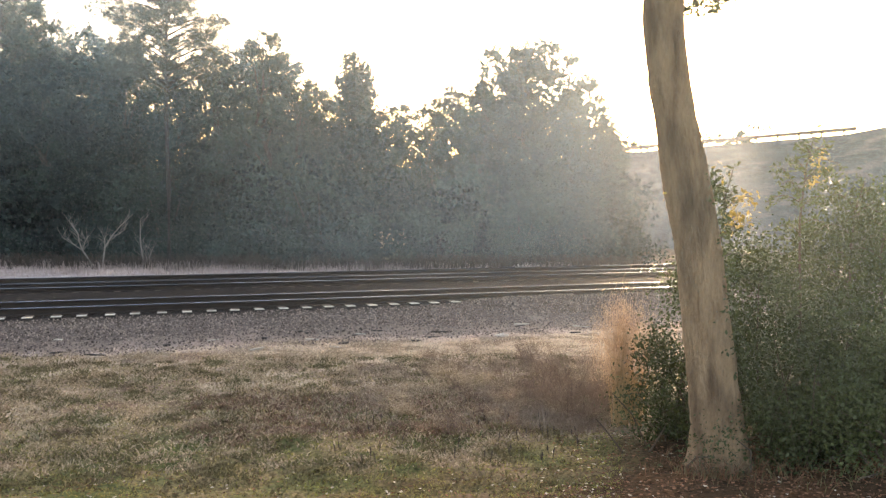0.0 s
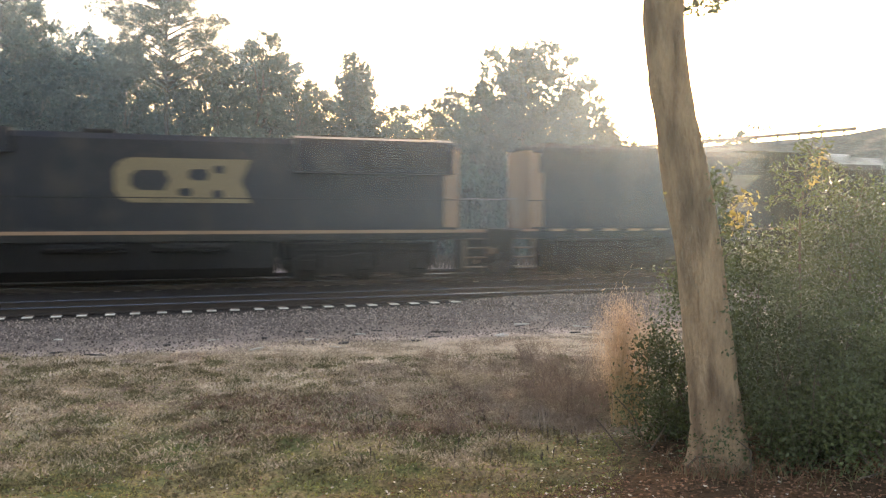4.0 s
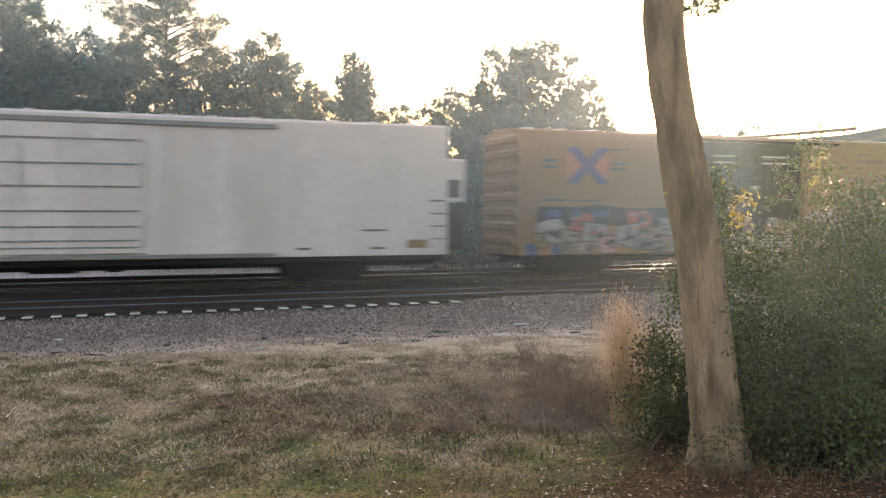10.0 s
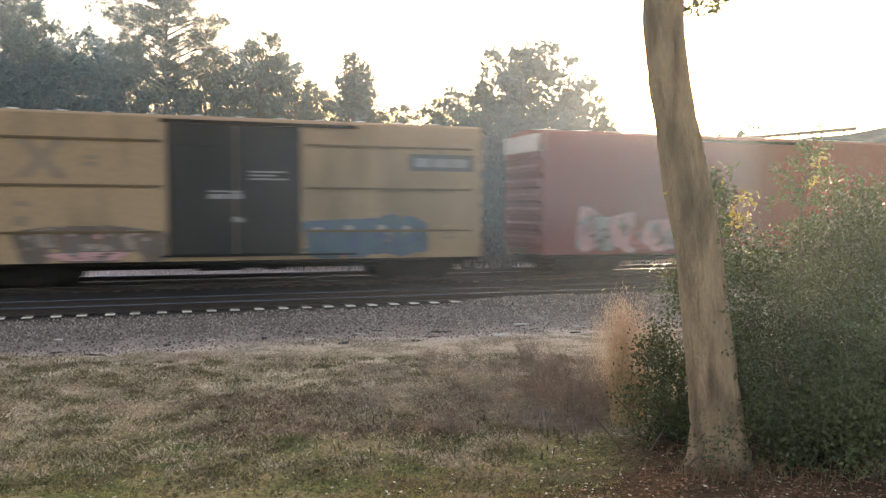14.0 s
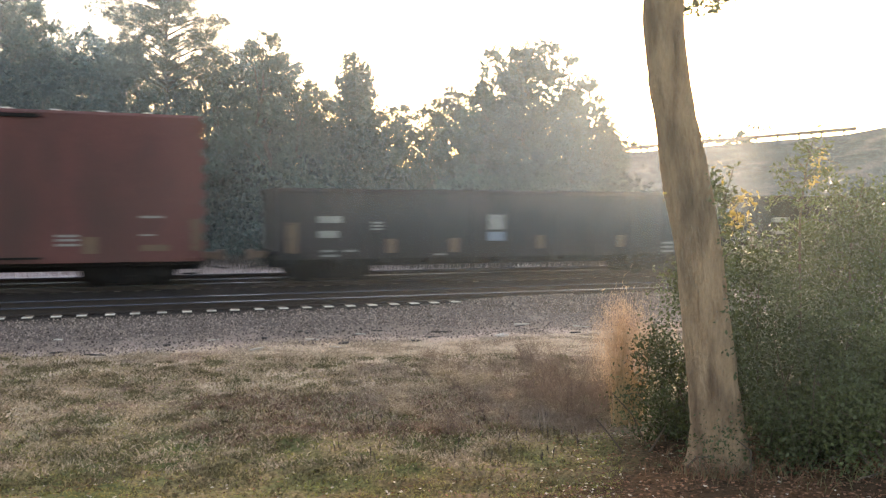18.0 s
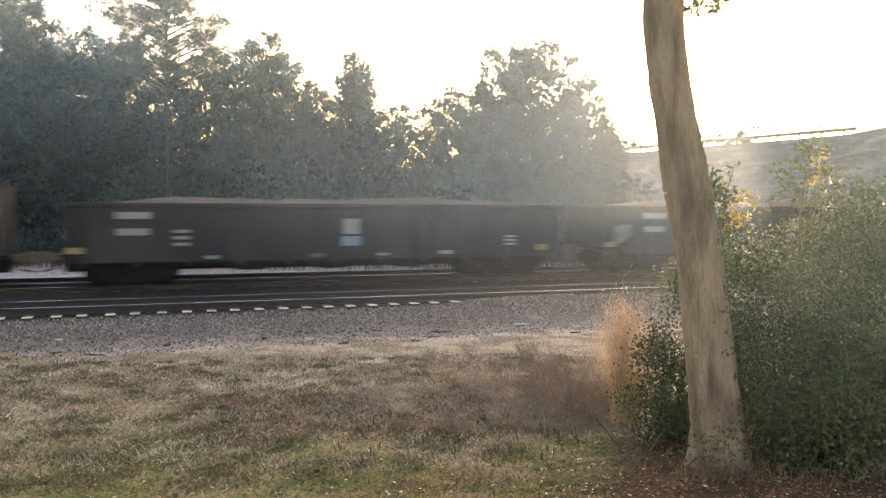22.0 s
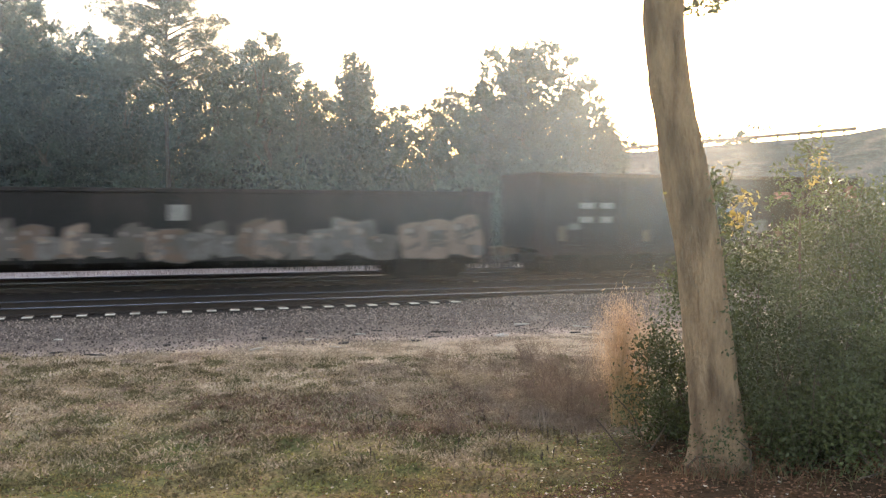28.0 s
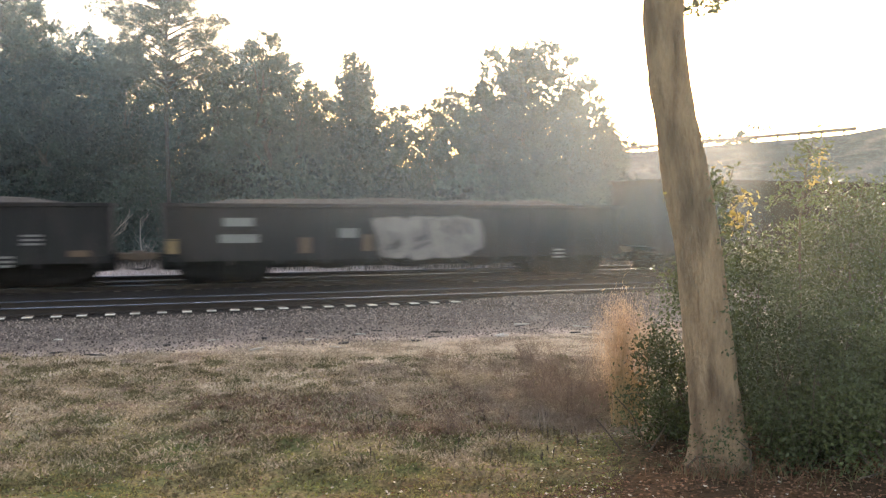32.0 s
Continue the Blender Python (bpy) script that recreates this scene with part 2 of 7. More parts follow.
def ground_material():
    """Lawn, dry grass, dirt and frost, by place along Y with ragged borders."""
    m = bpy.data.materials.new("ground")
    m.use_nodes = True
    n, l = m.node_tree.nodes, m.node_tree.links
    tc, sep = n.new("ShaderNodeTexCoord"), n.new("ShaderNodeSeparateXYZ")
    l.new(tc.outputs["Object"], sep.inputs[0])

    def noise_at(s, d=6):
        t = n.new("ShaderNodeTexNoise")
        t.inputs["Scale"].default_value, t.inputs["Detail"].default_value = s, d
        l.new(tc.outputs["Object"], t.inputs["Vector"])
        return t.outputs["Fac"]

    def math_node(op, a, b):
        x = n.new("ShaderNodeMath")
        x.operation = op
        for i, v in enumerate((a, b)):
            if isinstance(v, (int, float)):
                x.inputs[i].default_value = v
            else:
                l.new(v, x.inputs[i])
        return x.outputs[0]

    def ramp(fac, lo, hi):
        r = n.new("ShaderNodeMapRange")
        r.interpolation_type = "SMOOTHSTEP"
        r.inputs["From Min"].default_value, r.inputs["From Max"].default_value = lo, hi
        l.new(fac, r.inputs["Value"])
        return r.outputs["Result"]

    def mix(fac, a, b):
        x = n.new("ShaderNodeMix")
        x.data_type = "RGBA"
        l.new(fac, x.inputs[0])
        for i, v in ((6, a), (7, b)):
            if isinstance(v, tuple):
                x.inputs[i].default_value = (*v, 1)
            else:
                l.new(v, x.inputs[i])
        return x.outputs[2]

    big, mid, fine = noise_at(0.35), noise_at(1.3, 9), noise_at(22, 4)
    y = math_node("ADD", sep.outputs["Y"], math_node("MULTIPLY", math_node("SUBTRACT", big, 0.5), 5.0))
    green = mix(ramp(mid, 0.42, 0.58), (0.095, 0.105, 0.04), (0.2, 0.155, 0.085))
    red = mix(ramp(mid, 0.4, 0.6), (0.27, 0.19, 0.14), (0.175, 0.12, 0.085))
    litter = mix(ramp(mid, 0.38, 0.6), (0.088, 0.046, 0.022), (0.05, 0.029, 0.015))
    dry = mix(ramp(mid, 0.43, 0.57), (0.45, 0.36, 0.275), (0.21, 0.16, 0.115))
    dirt = mix(ramp(mid, 0.4, 0.6), (0.4, 0.315, 0.27), (0.26, 0.205, 0.175))
    frost = mix(ramp(mid, 0.35, 0.65), (0.56, 0.46, 0.44), (0.4, 0.325, 0.305))
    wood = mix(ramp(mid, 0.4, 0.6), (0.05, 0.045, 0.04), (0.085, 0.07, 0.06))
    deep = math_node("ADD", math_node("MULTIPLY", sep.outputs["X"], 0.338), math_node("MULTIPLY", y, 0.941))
    under = math_node("SUBTRACT", y, math_node("MULTIPLY", sep.outputs["X"], 0.38))
    col = mix(ramp(y, 9.5, 13.0), green, dry)
    col = mix(ramp(noise_at(0.55, 3), 0.52, 0.62), col, red)
    col = mix(ramp(under, 5.0, 6.4), litter, col)
    col = mix(ramp(y, 16.8, 18.4), col, dirt)
    col = mix(ramp(y, 26, 29), col, frost)
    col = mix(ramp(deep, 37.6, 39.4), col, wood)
    dark = n.new("ShaderNodeMix")
    dark.data_type, dark.blend_type = "RGBA", "MULTIPLY"
    dark.inputs[0].default_value = 0.75
    l.new(col, dark.inputs[6])
    l.new(ramp(fine, 0.25, 0.6), dark.inputs[7])
    b = n["Principled BSDF"]
    l.new(dark.outputs[2], b.inputs["Base Color"])
    b.inputs["Roughness"].default_value, b.inputs["Specular IOR Level"].default_value = 0.95, 0.1
    bp = n.new("ShaderNodeBump")
    bp.inputs["Strength"].default_value, bp.inputs["Distance"].default_value = 0.8, 0.05
    l.new(fine, bp.inputs["Height"])
    l.new(bp.outputs["Normal"], b.inputs["Normal"])
    MATS["ground"] = m


ground_material()
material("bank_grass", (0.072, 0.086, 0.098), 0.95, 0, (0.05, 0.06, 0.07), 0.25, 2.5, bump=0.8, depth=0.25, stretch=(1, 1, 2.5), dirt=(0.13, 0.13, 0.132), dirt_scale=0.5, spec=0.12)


def veil_material(name, density, height, seed, foot=0.6, end=0.64, aloft=1.0, most=1.15, tint=(0.63, 0.76, 0.83), west=(-0.2, 0.7), glow=0.2, least=0.03):
    """A pale veil standing in for haze and sun glare: mostly clear, wisping out upwards."""
    m = bpy.data.materials.new(name)
    m.use_nodes = True
    n, l = m.node_tree.nodes, m.node_tree.links
    tc, mp, sep = n.new("ShaderNodeTexCoord"), n.new("ShaderNodeMapping"), n.new("ShaderNodeSeparateXYZ")
    mp.inputs["Scale"].default_value, mp.inputs["Location"].default_value = (0.06, 0.06, 0.16), (seed, 0, seed)
    l.new(tc.outputs["Object"], mp.inputs["Vector"])
    l.new(tc.outputs["Object"], sep.inputs[0])
    t = n.new("ShaderNodeTexNoise")
    t.inputs["Scale"].default_value, t.inputs["Detail"].default_value = 1.0, 3
    l.new(mp.outputs["Vector"], t.inputs["Vector"])
    fall, wisp, mul = n.new("ShaderNodeMapRange"), n.new("ShaderNodeMapRange"), n.new("ShaderNodeMath")
    fall.interpolation_type = "SMOOTHSTEP"
    fall.inputs["From Min"].default_value, fall.inputs["From Max"].default_value = height, height * 0.45
    l.new(sep.outputs["Z"], fall.inputs["Value"])
    wisp.inputs["From Min"].default_value, wisp.inputs["From Max"].default_value = 0.2, 0.8
    wisp.inputs["To Min"].default_value, wisp.inputs["To Max"].default_value = 0.45 * density, 1.4 * density
    l.new(t.outputs["Fac"], wisp.inputs["Value"])
    # opacity follows the bearing from the eye, as glare grows towards the sun
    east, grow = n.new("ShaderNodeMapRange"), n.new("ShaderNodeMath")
    bearing, rise = n.new("ShaderNodeMath"), n.new("ShaderNodeMapRange")
    bearing.operation = "DIVIDE"
    l.new(sep.outputs["X"], bearing.inputs[0])
    l.new(sep.outputs["Y"], bearing.inputs[1])
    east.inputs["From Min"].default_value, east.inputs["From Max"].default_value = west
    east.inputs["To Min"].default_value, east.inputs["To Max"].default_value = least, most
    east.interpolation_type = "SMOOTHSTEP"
    l.new(bearing.outputs[0], east.inputs["Value"])
    # extra veil high on the left, for glare over the treetops
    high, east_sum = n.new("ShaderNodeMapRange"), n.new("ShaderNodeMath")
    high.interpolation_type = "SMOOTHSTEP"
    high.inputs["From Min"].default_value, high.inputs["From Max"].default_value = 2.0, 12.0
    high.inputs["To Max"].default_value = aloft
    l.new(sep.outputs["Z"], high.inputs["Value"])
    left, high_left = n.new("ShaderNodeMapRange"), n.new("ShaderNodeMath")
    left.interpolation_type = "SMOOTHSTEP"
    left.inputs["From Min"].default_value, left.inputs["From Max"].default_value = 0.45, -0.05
    l.new(bearing.outputs[0], left.inputs["Value"])
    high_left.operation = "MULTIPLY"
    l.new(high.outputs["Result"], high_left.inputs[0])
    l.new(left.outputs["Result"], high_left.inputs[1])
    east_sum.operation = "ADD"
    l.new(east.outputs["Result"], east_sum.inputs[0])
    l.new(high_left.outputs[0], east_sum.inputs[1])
    rise.interpolation_type = "SMOOTHSTEP"
    rise.inputs["From Min"].default_value, rise.inputs["From Max"].default_value = -0.4, foot
    l.new(sep.outputs["Z"], rise.inputs["Value"])
    thin, edge = n.new("ShaderNodeMapRange"), n.new("ShaderNodeMath")
    thin.interpolation_type = "SMOOTHSTEP"
    thin.inputs["From Min"].default_value, thin.inputs["From Max"].default_value = end, end - 0.1
    l.new(bearing.outputs[0], thin.inputs["Value"])
    edge.operation = "MULTIPLY"
    l.new(thin.outputs["Result"], edge.inputs[0])
    l.new(rise.outputs["Result"], edge.inputs[1])
    lift = n.new("ShaderNodeMath")
    lift.operation = "MULTIPLY"
    l.new(edge.outputs[0], lift.inputs[0])
    l.new(fall.outputs["Result"], lift.inputs[1])
    grow.operation = mul.operation = "MULTIPLY"
    l.new(lift.outputs[0], mul.inputs[0])
    l.new(wisp.outputs["Result"], grow.inputs[0])
    l.new(east_sum.outputs[0], grow.inputs[1])
    l.new(grow.outputs[0], mul.inputs[1])
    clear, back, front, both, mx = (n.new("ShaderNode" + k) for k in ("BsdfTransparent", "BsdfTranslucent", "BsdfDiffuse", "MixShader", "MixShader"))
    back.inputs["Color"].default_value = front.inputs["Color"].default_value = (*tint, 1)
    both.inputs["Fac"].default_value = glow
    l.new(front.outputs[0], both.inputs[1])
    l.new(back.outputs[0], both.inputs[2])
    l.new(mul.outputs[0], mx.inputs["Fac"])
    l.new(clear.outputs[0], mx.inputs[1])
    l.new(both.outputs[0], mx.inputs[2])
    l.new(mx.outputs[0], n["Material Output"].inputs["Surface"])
    MATS[name] = m

# ---- mesh helpers ----


def mesh_of(name, verts, faces, mat, smooth=False):
    me = bpy.data.meshes.new(name)
    me.from_pydata([tuple(v) for v in verts], [], faces)
    me.materials.append(MATS[mat])
    if smooth:
        me.polygons.foreach_set("use_smooth", [True] * len(me.polygons))
    me.update()
    return me


def quads_mesh(name, corners, mat, normals=None):
    """corners: an array (n, 4, 3) or (n, 3, 3), one loose quad or triangle each."""
    k, c = len(corners), corners.shape[1]
    me = bpy.data.meshes.new(name)
    me.vertices.add(c * k)
    me.vertices.foreach_set("co", np.asarray(corners, dtype=np.float32).reshape(-1))
    me.loops.add(c * k)
    me.loops.foreach_set("vertex_index", np.arange(c * k, dtype=np.int32))
    me.polygons.add(k)
    me.polygons.foreach_set("loop_start", np.arange(0, c * k, c, dtype=np.int32))
    me.materials.append(MATS[mat])
    me.update(calc_edges=True)
    if normals is not None:  # leaves shaded by the lump that they sit on
        me.polygons.foreach_set("use_smooth", [True] * k)
        me.normals_split_custom_set_from_vertices(np.repeat(normals, c, axis=0))
    return me


class Shape:
    """Collects boxes, bars, rods and prisms into one mesh."""

    def __init__(self):
        self.v, self.f = [], []

    def add(self, verts, faces):
        k = len(self.v)
        self.v += [tuple(p) for p in verts]
        self.f += [tuple(i + k for i in f) for f in faces]
        return self

    def box(self, x0, x1, y0, y1, z0, z1, c=0.0):
        """A box; c chamfers its edges that run along x."""
        if not c:
            v = [(x, y, z) for x in (x0, x1) for y in (y0, y1) for z in (z0, z1)]
            return self.add(v, [(0, 1, 3, 2), (4, 6, 7, 5), (0, 4, 5, 1), (2, 3, 7, 6), (0, 2, 6, 4), (1, 5, 7, 3)])
        ring = [(y0 + c, z0), (y1 - c, z0), (y1, z0 + c), (y1, z1 - c), (y1 - c, z1), (y0 + c, z1), (y0, z1 - c), (y0, z0 + c)]
        return self.prism_x(ring, x0, x1)

    def prism_x(self, ring, x0, x1):
        k = len(ring)
        v = [(x0, y, z) for y, z in ring] + [(x1, y, z) for y, z in ring]
        f = [tuple(range(k))[::-1], tuple(range(k, 2 * k))] + [(i, (i + 1) % k, k + (i + 1) % k, k + i) for i in range(k)]
        return self.add(v, f)

    def prism_y(self, ring, y0, y1):
        k = len(ring)
        v = [(x, y0, z) for x, z in ring] + [(x, y1, z) for x, z in ring]
        f = [tuple(range(k)), tuple(range(k, 2 * k))[::-1]] + [(i, k + i, k + (i + 1) % k, (i + 1) % k) for i in range(k)]
        return self.add(v, f)

    def rod(self, a, b, r0, r1=None, n=8):
        r1 = r0 if r1 is None else r1
        a, b = Vector(a), Vector(b)
        q = (b - a).to_track_quat("Z", "Y")
        v = []
        for p, r in ((a, r0), (b, r1)):
            v += [p + q @ Vector((r * math.cos(t), r * math.sin(t), 0)) for t in (2 * math.pi * i / n for i in range(n))]
        f = [tuple(range(n))[::-1], tuple(range(n, 2 * n))] + [(i, (i + 1) % n, n + (i + 1) % n, n + i) for i in range(n)]
        return self.add(v, f)

    def tube(self, pts, radii, n=8):
        """A tapered, bent tube through the points."""
        pts = [Vector(p) for p in pts]
        v, f = [], []
        for i, (p, r) in enumerate(zip(pts, radii)):
            d = pts[min(i + 1, len(pts) - 1)] - pts[max(i - 1, 0)]
            q = d.to_track_quat("Z", "Y")
            v += [p + q @ Vector((r * math.cos(t), r * math.sin(t), 0)) for t in (2 * math.pi * k / n for k in range(n))]
        for i in range(len(pts) - 1):
            f += [(i * n + k, i * n + (k + 1) % n, (i + 1) * n + (k + 1) % n, (i + 1) * n + k) for k in range(n)]
        f += [tuple(range(n))[::-1], tuple(range((len(pts) - 1) * n, len(pts) * n))]
        return self.add(v, f)

    def mesh(self, name, mat, smooth=False):
        return mesh_of(name, self.v, self.f, mat, smooth)


def part(name, shape, mat, parent, label="", smooth=False):
    """One mesh object under a thing or part. shape: a Shape, or a mesh to share."""
    ob = new(name, shape.mesh(name, mat, smooth) if isinstance(shape, Shape) else shape)
    ob.parent = parent
    return tagged(ob, label)


def at(u, d, z=None):
    """A place d metres ahead and u * d to the side of the view's line, on the ground unless z is given."""
    x = d * (math.sin(HEAD) + math.cos(HEAD) * u)
    y = d * (math.cos(HEAD) - math.sin(HEAD) * u)
    return Vector((x, y, ground_z(x, y) if z is None else z))


PROFILE = [(-400, 0.7), (1.5, 0.62), (4, 0.2), (7, -0.17), (12, -0.44), (17, -0.62), (32, -0.62), (50, -0.5), (90, -0.5), (4000, -0.5)]


def ground_z(x, y):
    for (y0, z0), (y1, z1) in zip(PROFILE, PROFILE[1:]):
        if y <= y1:
            z = z0 + (z1 - z0) * max(0, (y - y0) / (y1 - y0))
            break
    near = max(0, 1 - abs(y - 9) / 9)
    return z + near * (0.08 * noise.noise((x * 0.5, y * 0.5, 0)) + 0.05 * noise.noise((x * 1.5, y * 1.5, 3)) + 0.05 * noise.noise((x * 2.6, y * 3.6, 8)) + 0.04 * noise.noise((x * 5.5, y * 7.0, 11)))


# ---- ground ----
def build_ground():
    xs = [-3000, -1000, -300, -120, -60, -40, -30] + [-24, -20, -16, -13] + [-11 + 0.11 * i for i in range(264)] + [19, 20, 21, 22, 24, 26, 29, 32, 36, 40, 50, 60, 80, 120, 180, 300, 600, 1200, 3000]
    ys = [-400, -60, -20, -8, -3, 0] + [1, 2, 3, 4, 5] + [5.5 + 0.11 * i for i in range(124)] + [20, 23, 26, 29, 32, 35, 38, 42, 46, 50, 60, 80, 120, 200, 400, 1000, 3500]
    v = [(x, y, ground_z(x, y)) for y in ys for x in xs]
    k = len(xs)
    f = [(j * k + i, j * k + i + 1, (j + 1) * k + i + 1, (j + 1) * k + i) for j in range(len(ys) - 1) for i in range(k - 1)]
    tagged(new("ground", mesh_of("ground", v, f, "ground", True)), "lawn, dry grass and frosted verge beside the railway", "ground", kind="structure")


build_ground()

# ---- tracks ----
NEAR, FAR = 21.93, 27.30  # centre lines of the two tracks
TIE = 0.575


def shoulder(x):
    """How high the near ballast shoulder is heaped."""
    t = min(1, max(0, (x - 7.0) / 2.2))
    return -0.30 + 0.31 * t * t * (3 - 2 * t)


def bed_z(x, y):
    s = shoulder(x)
    toe = 18.1 + 0.35 * noise.noise((x * 0.25, 0, 7))
    pts = [(toe, -0.68), (19.3, -0.47), (20.25, s - 0.04), (20.75, min(s, -0.13) if s > -0.2 else -0.21), (23.3, -0.21), (24.3, -0.2), (25.2, -0.14), (26.2, -0.15), (26.5, -0.21), (28.2, -0.21), (28.9, -0.11), (30.2, -0.13), (30.5, -0.2), (31.6, -0.68)]
    for (a, za), (b, zb) in zip(pts, pts[1:]):
        if y <= b:
            return za + (zb - za) * max(0, (y - a) / (b - a)) + 0.03 * noise.noise((x * 1.1, y * 1.1, 0))
    return -0.68


def build_bed():
    xs = [-900, -300, -100, -50, -30] + [-20 + 0.5 * i for i in range(130)] + [55, 70, 100, 200, 400, 900]
    ys = [17.7, 18.1, 18.6, 19.0, 19.4, 19.8, 20.1, 20.3, 20.55, 20.8, 21.5, 22.3, 23.2, 23.6, 24.0, 24.4, 24.8, 25.3, 25.9, 26.2, 26.5, 27.2, 28.2, 28.6, 29.2, 29.8, 30.3, 30.6, 31.0, 31.7]
    v = [(x, y, bed_z(x, y)) for y in ys for x in xs]
    k = len(xs)
    f = [(j * k + i, j * k + i + 1, (j + 1) * k + i + 1, (j + 1) * k + i) for j in range(len(ys) - 1) for i in range(k - 1)]
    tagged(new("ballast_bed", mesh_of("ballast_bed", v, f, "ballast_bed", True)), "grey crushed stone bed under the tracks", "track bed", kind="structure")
    rng = np.random.default_rng(5)
    base = np.array([(1, 0, -0.3), (-0.4, 0.85, -0.35), (-0.5, -0.8, -0.3), (0.15, 0.1, 0.9), (0.6, 0.6, 0.45), (-0.7, 0.0, 0.4)])
    faces0 = [(0, 4, 3), (4, 1, 3), (1, 5, 3), (5, 2, 3), (2, 0, 3), (0, 1, 4), (1, 2, 5)]
    v, f = [], []
    for i in range(60000):
        x = rng.uniform(-12, 20) if i % 4 else rng.uniform(-12, 34)
        y = 17.3 + 3.4 * rng.random() ** 0.8
        if y < 18.6 and rng.random() < 0.9 * (18.8 - y) / 1.3:
            continue
        r = 0.009 + 0.025 * rng.random() ** 2
        a = rng.uniform(0, 6.28)
        ca, sa = math.cos(a), math.sin(a)
        z = max(bed_z(x, y), ground_z(x, y)) + r * 0.25
        k = len(v)
        for p in base * rng.uniform(0.7, 1.2, (6, 3)) * r:
            v.append((x + p[0] * ca - p[1] * sa, y + p[0] * sa + p[1] * ca, z + p[2]))
        f += [(a0 + k, b0 + k, c0 + k) for a0, b0, c0 in faces0]
    tagged(new("ballast_stones", mesh_of("ballast_stones", v, f, "ballast_stone")), "loose grey crushed stones with pale frost", "gravel", kind="stuff")


build_bed()


def rail_mesh():
    s = Shape()
    w = [(-0.07, -0.18), (0.07, -0.18), (0.07, -0.165), (0.012, -0.14), (0.012, -0.045), (0.036, -0.035), (0.036, -0.012), (-0.036, -0.012), (-0.036, -0.035), (-0.012, -0.045), (-0.012, -0.14), (-0.07, -0.165)]
    return s.prism_x(w, -900, 900).mesh("rail", "rail_web"), Shape().prism_x([(-0.031, -0.013), (0.031, -0.013), (0.031, -0.006), (0.027, -0.0034), (0.013, 0), (-0.013, 0), (-0.027, -0.0034), (-0.031, -0.006)], -900, 900).mesh("rail_head", "rail_head")


def build_tracks():
    web, head = rail_mesh()
    tie = Shape().box(-0.115, 0.115, -1.28, 1.28, -0.36, -0.182, 0.012).mesh("tie", "tie_wood")
    cap = Shape().box(-0.108, 0.108, -1.285, -1.02, -0.181, -0.168, 0.004).mesh("frost_cap", "tie_frost")
    rear = Shape().box(-0.1, 0.1, 1.06, 1.27, -0.181, -0.165, 0.004).mesh("rear_frost", "tie_frost")
    for label, yc, lo, hi in (("near", NEAR, -22, 70), ("far", FAR, -22, 60)):
        track = tagged(new("railway_track"), "rusty steel rails on dark wooden ties", "railway track", "railway tracks", "structure")
        track.location = (0, yc, 0)
        for side in (-0.7525, 0.7525):
            r = part("rail", web, "", track)
            r.location.y = side
            part("rail_head", head, "", r, "polished rail head")
        rng = random.Random(yc)
        for i in range(lo, hi):
            t = part("tie", tie, "", track)
            t.location = (-2.53 + i * TIE + rng.uniform(-0.02, 0.02), rng.uniform(-0.03, 0.03), 0)
            t.rotation_euler.z = rng.uniform(-0.012, 0.012)
            if label == "near":
                part("frost", cap, "", t, "white frost on the tie's end")
                if i < 22 and rng.random() < 0.75:
                    part("frost", rear, "", t, "thin frost on the tie's far end")
        s = Shape()
        for i in list(range(-400, lo)) + list(range(hi, 700)):
            x = -2.53 + i * TIE
            s.box(x - 0.115, x + 0.115, -1.28, 1.28, -0.36, -0.182)
        tagged(part("distant_ties", s, "tie_wood", track), kind="stuff")
        s = Shape()
        for i in range(lo, hi):
            x = -2.53 + i * TIE
            for side in (-0.7525, 0.7525):
                s.box(x - 0.09, x + 0.09, side - 0.19, side + 0.19, -0.184, -0.166)
        tagged(part("tie_plates", s, "steel_worn", track), kind="stuff")


build_tracks()


def build_spare_rail():
    """An old rail left lying on the stones beyond the far track."""
    web, head = (bpy.data.meshes[k] for k in ("rail", "rail_head"))
    r = tagged(new("spare_rail", web), "rusty spare rail lying on the stones beside the track", "rail")
    r.location = (0, 30.12, 0.01)
    part("rail_head", head, "", r, "worn rail head")


build_spare_rail()


def build_litter():
    """Splintered tie pieces and flat pale scraps lying at the edge of the stones."""
    rng = random.Random(27)
    for i in range(34):
        x, y = rng.uniform(-9, 12), rng.uniform(17.0, 19.2)
        l, w, t = rng.uniform(0.06, 0.22), rng.uniform(0.02, 0.05), rng.uniform(0.008, 0.02)
        pale = rng.random() < 0.45
        ring = [(-l, -w * 0.6), (-l * 0.7, -w), (l * 0.8, -w * 0.9), (l, -w * 0.2), (l * 0.85, w * 0.8), (-l * 0.6, w), (-l * 0.95, w * 0.5)]
        v = [(a, b, z) for z in (-t, t) for a, b in ring]
        k = len(ring)
        sh = Shape().add(v, [tuple(range(k))[::-1], tuple(range(k, 2 * k))] + [(j, (j + 1) % k, k + (j + 1) % k, k + j) for j in range(k)])
        ob = tagged(new("wood_scrap", sh.mesh("wood_scrap", "tie_frost" if pale else "tie_wood")), "pale frosted splinter of an old tie on the stones" if pale else "dark splinter of an old tie on the stones", "wood scrap", "scraps beside the track")
        ob.location = (x, y, max(bed_z(x, y), ground_z(x, y)) + t)
        ob.rotation_euler = (rng.uniform(-0.1, 0.1), rng.uniform(-0.1, 0.1), rng.uniform(-0.5, 0.5))


build_litter()

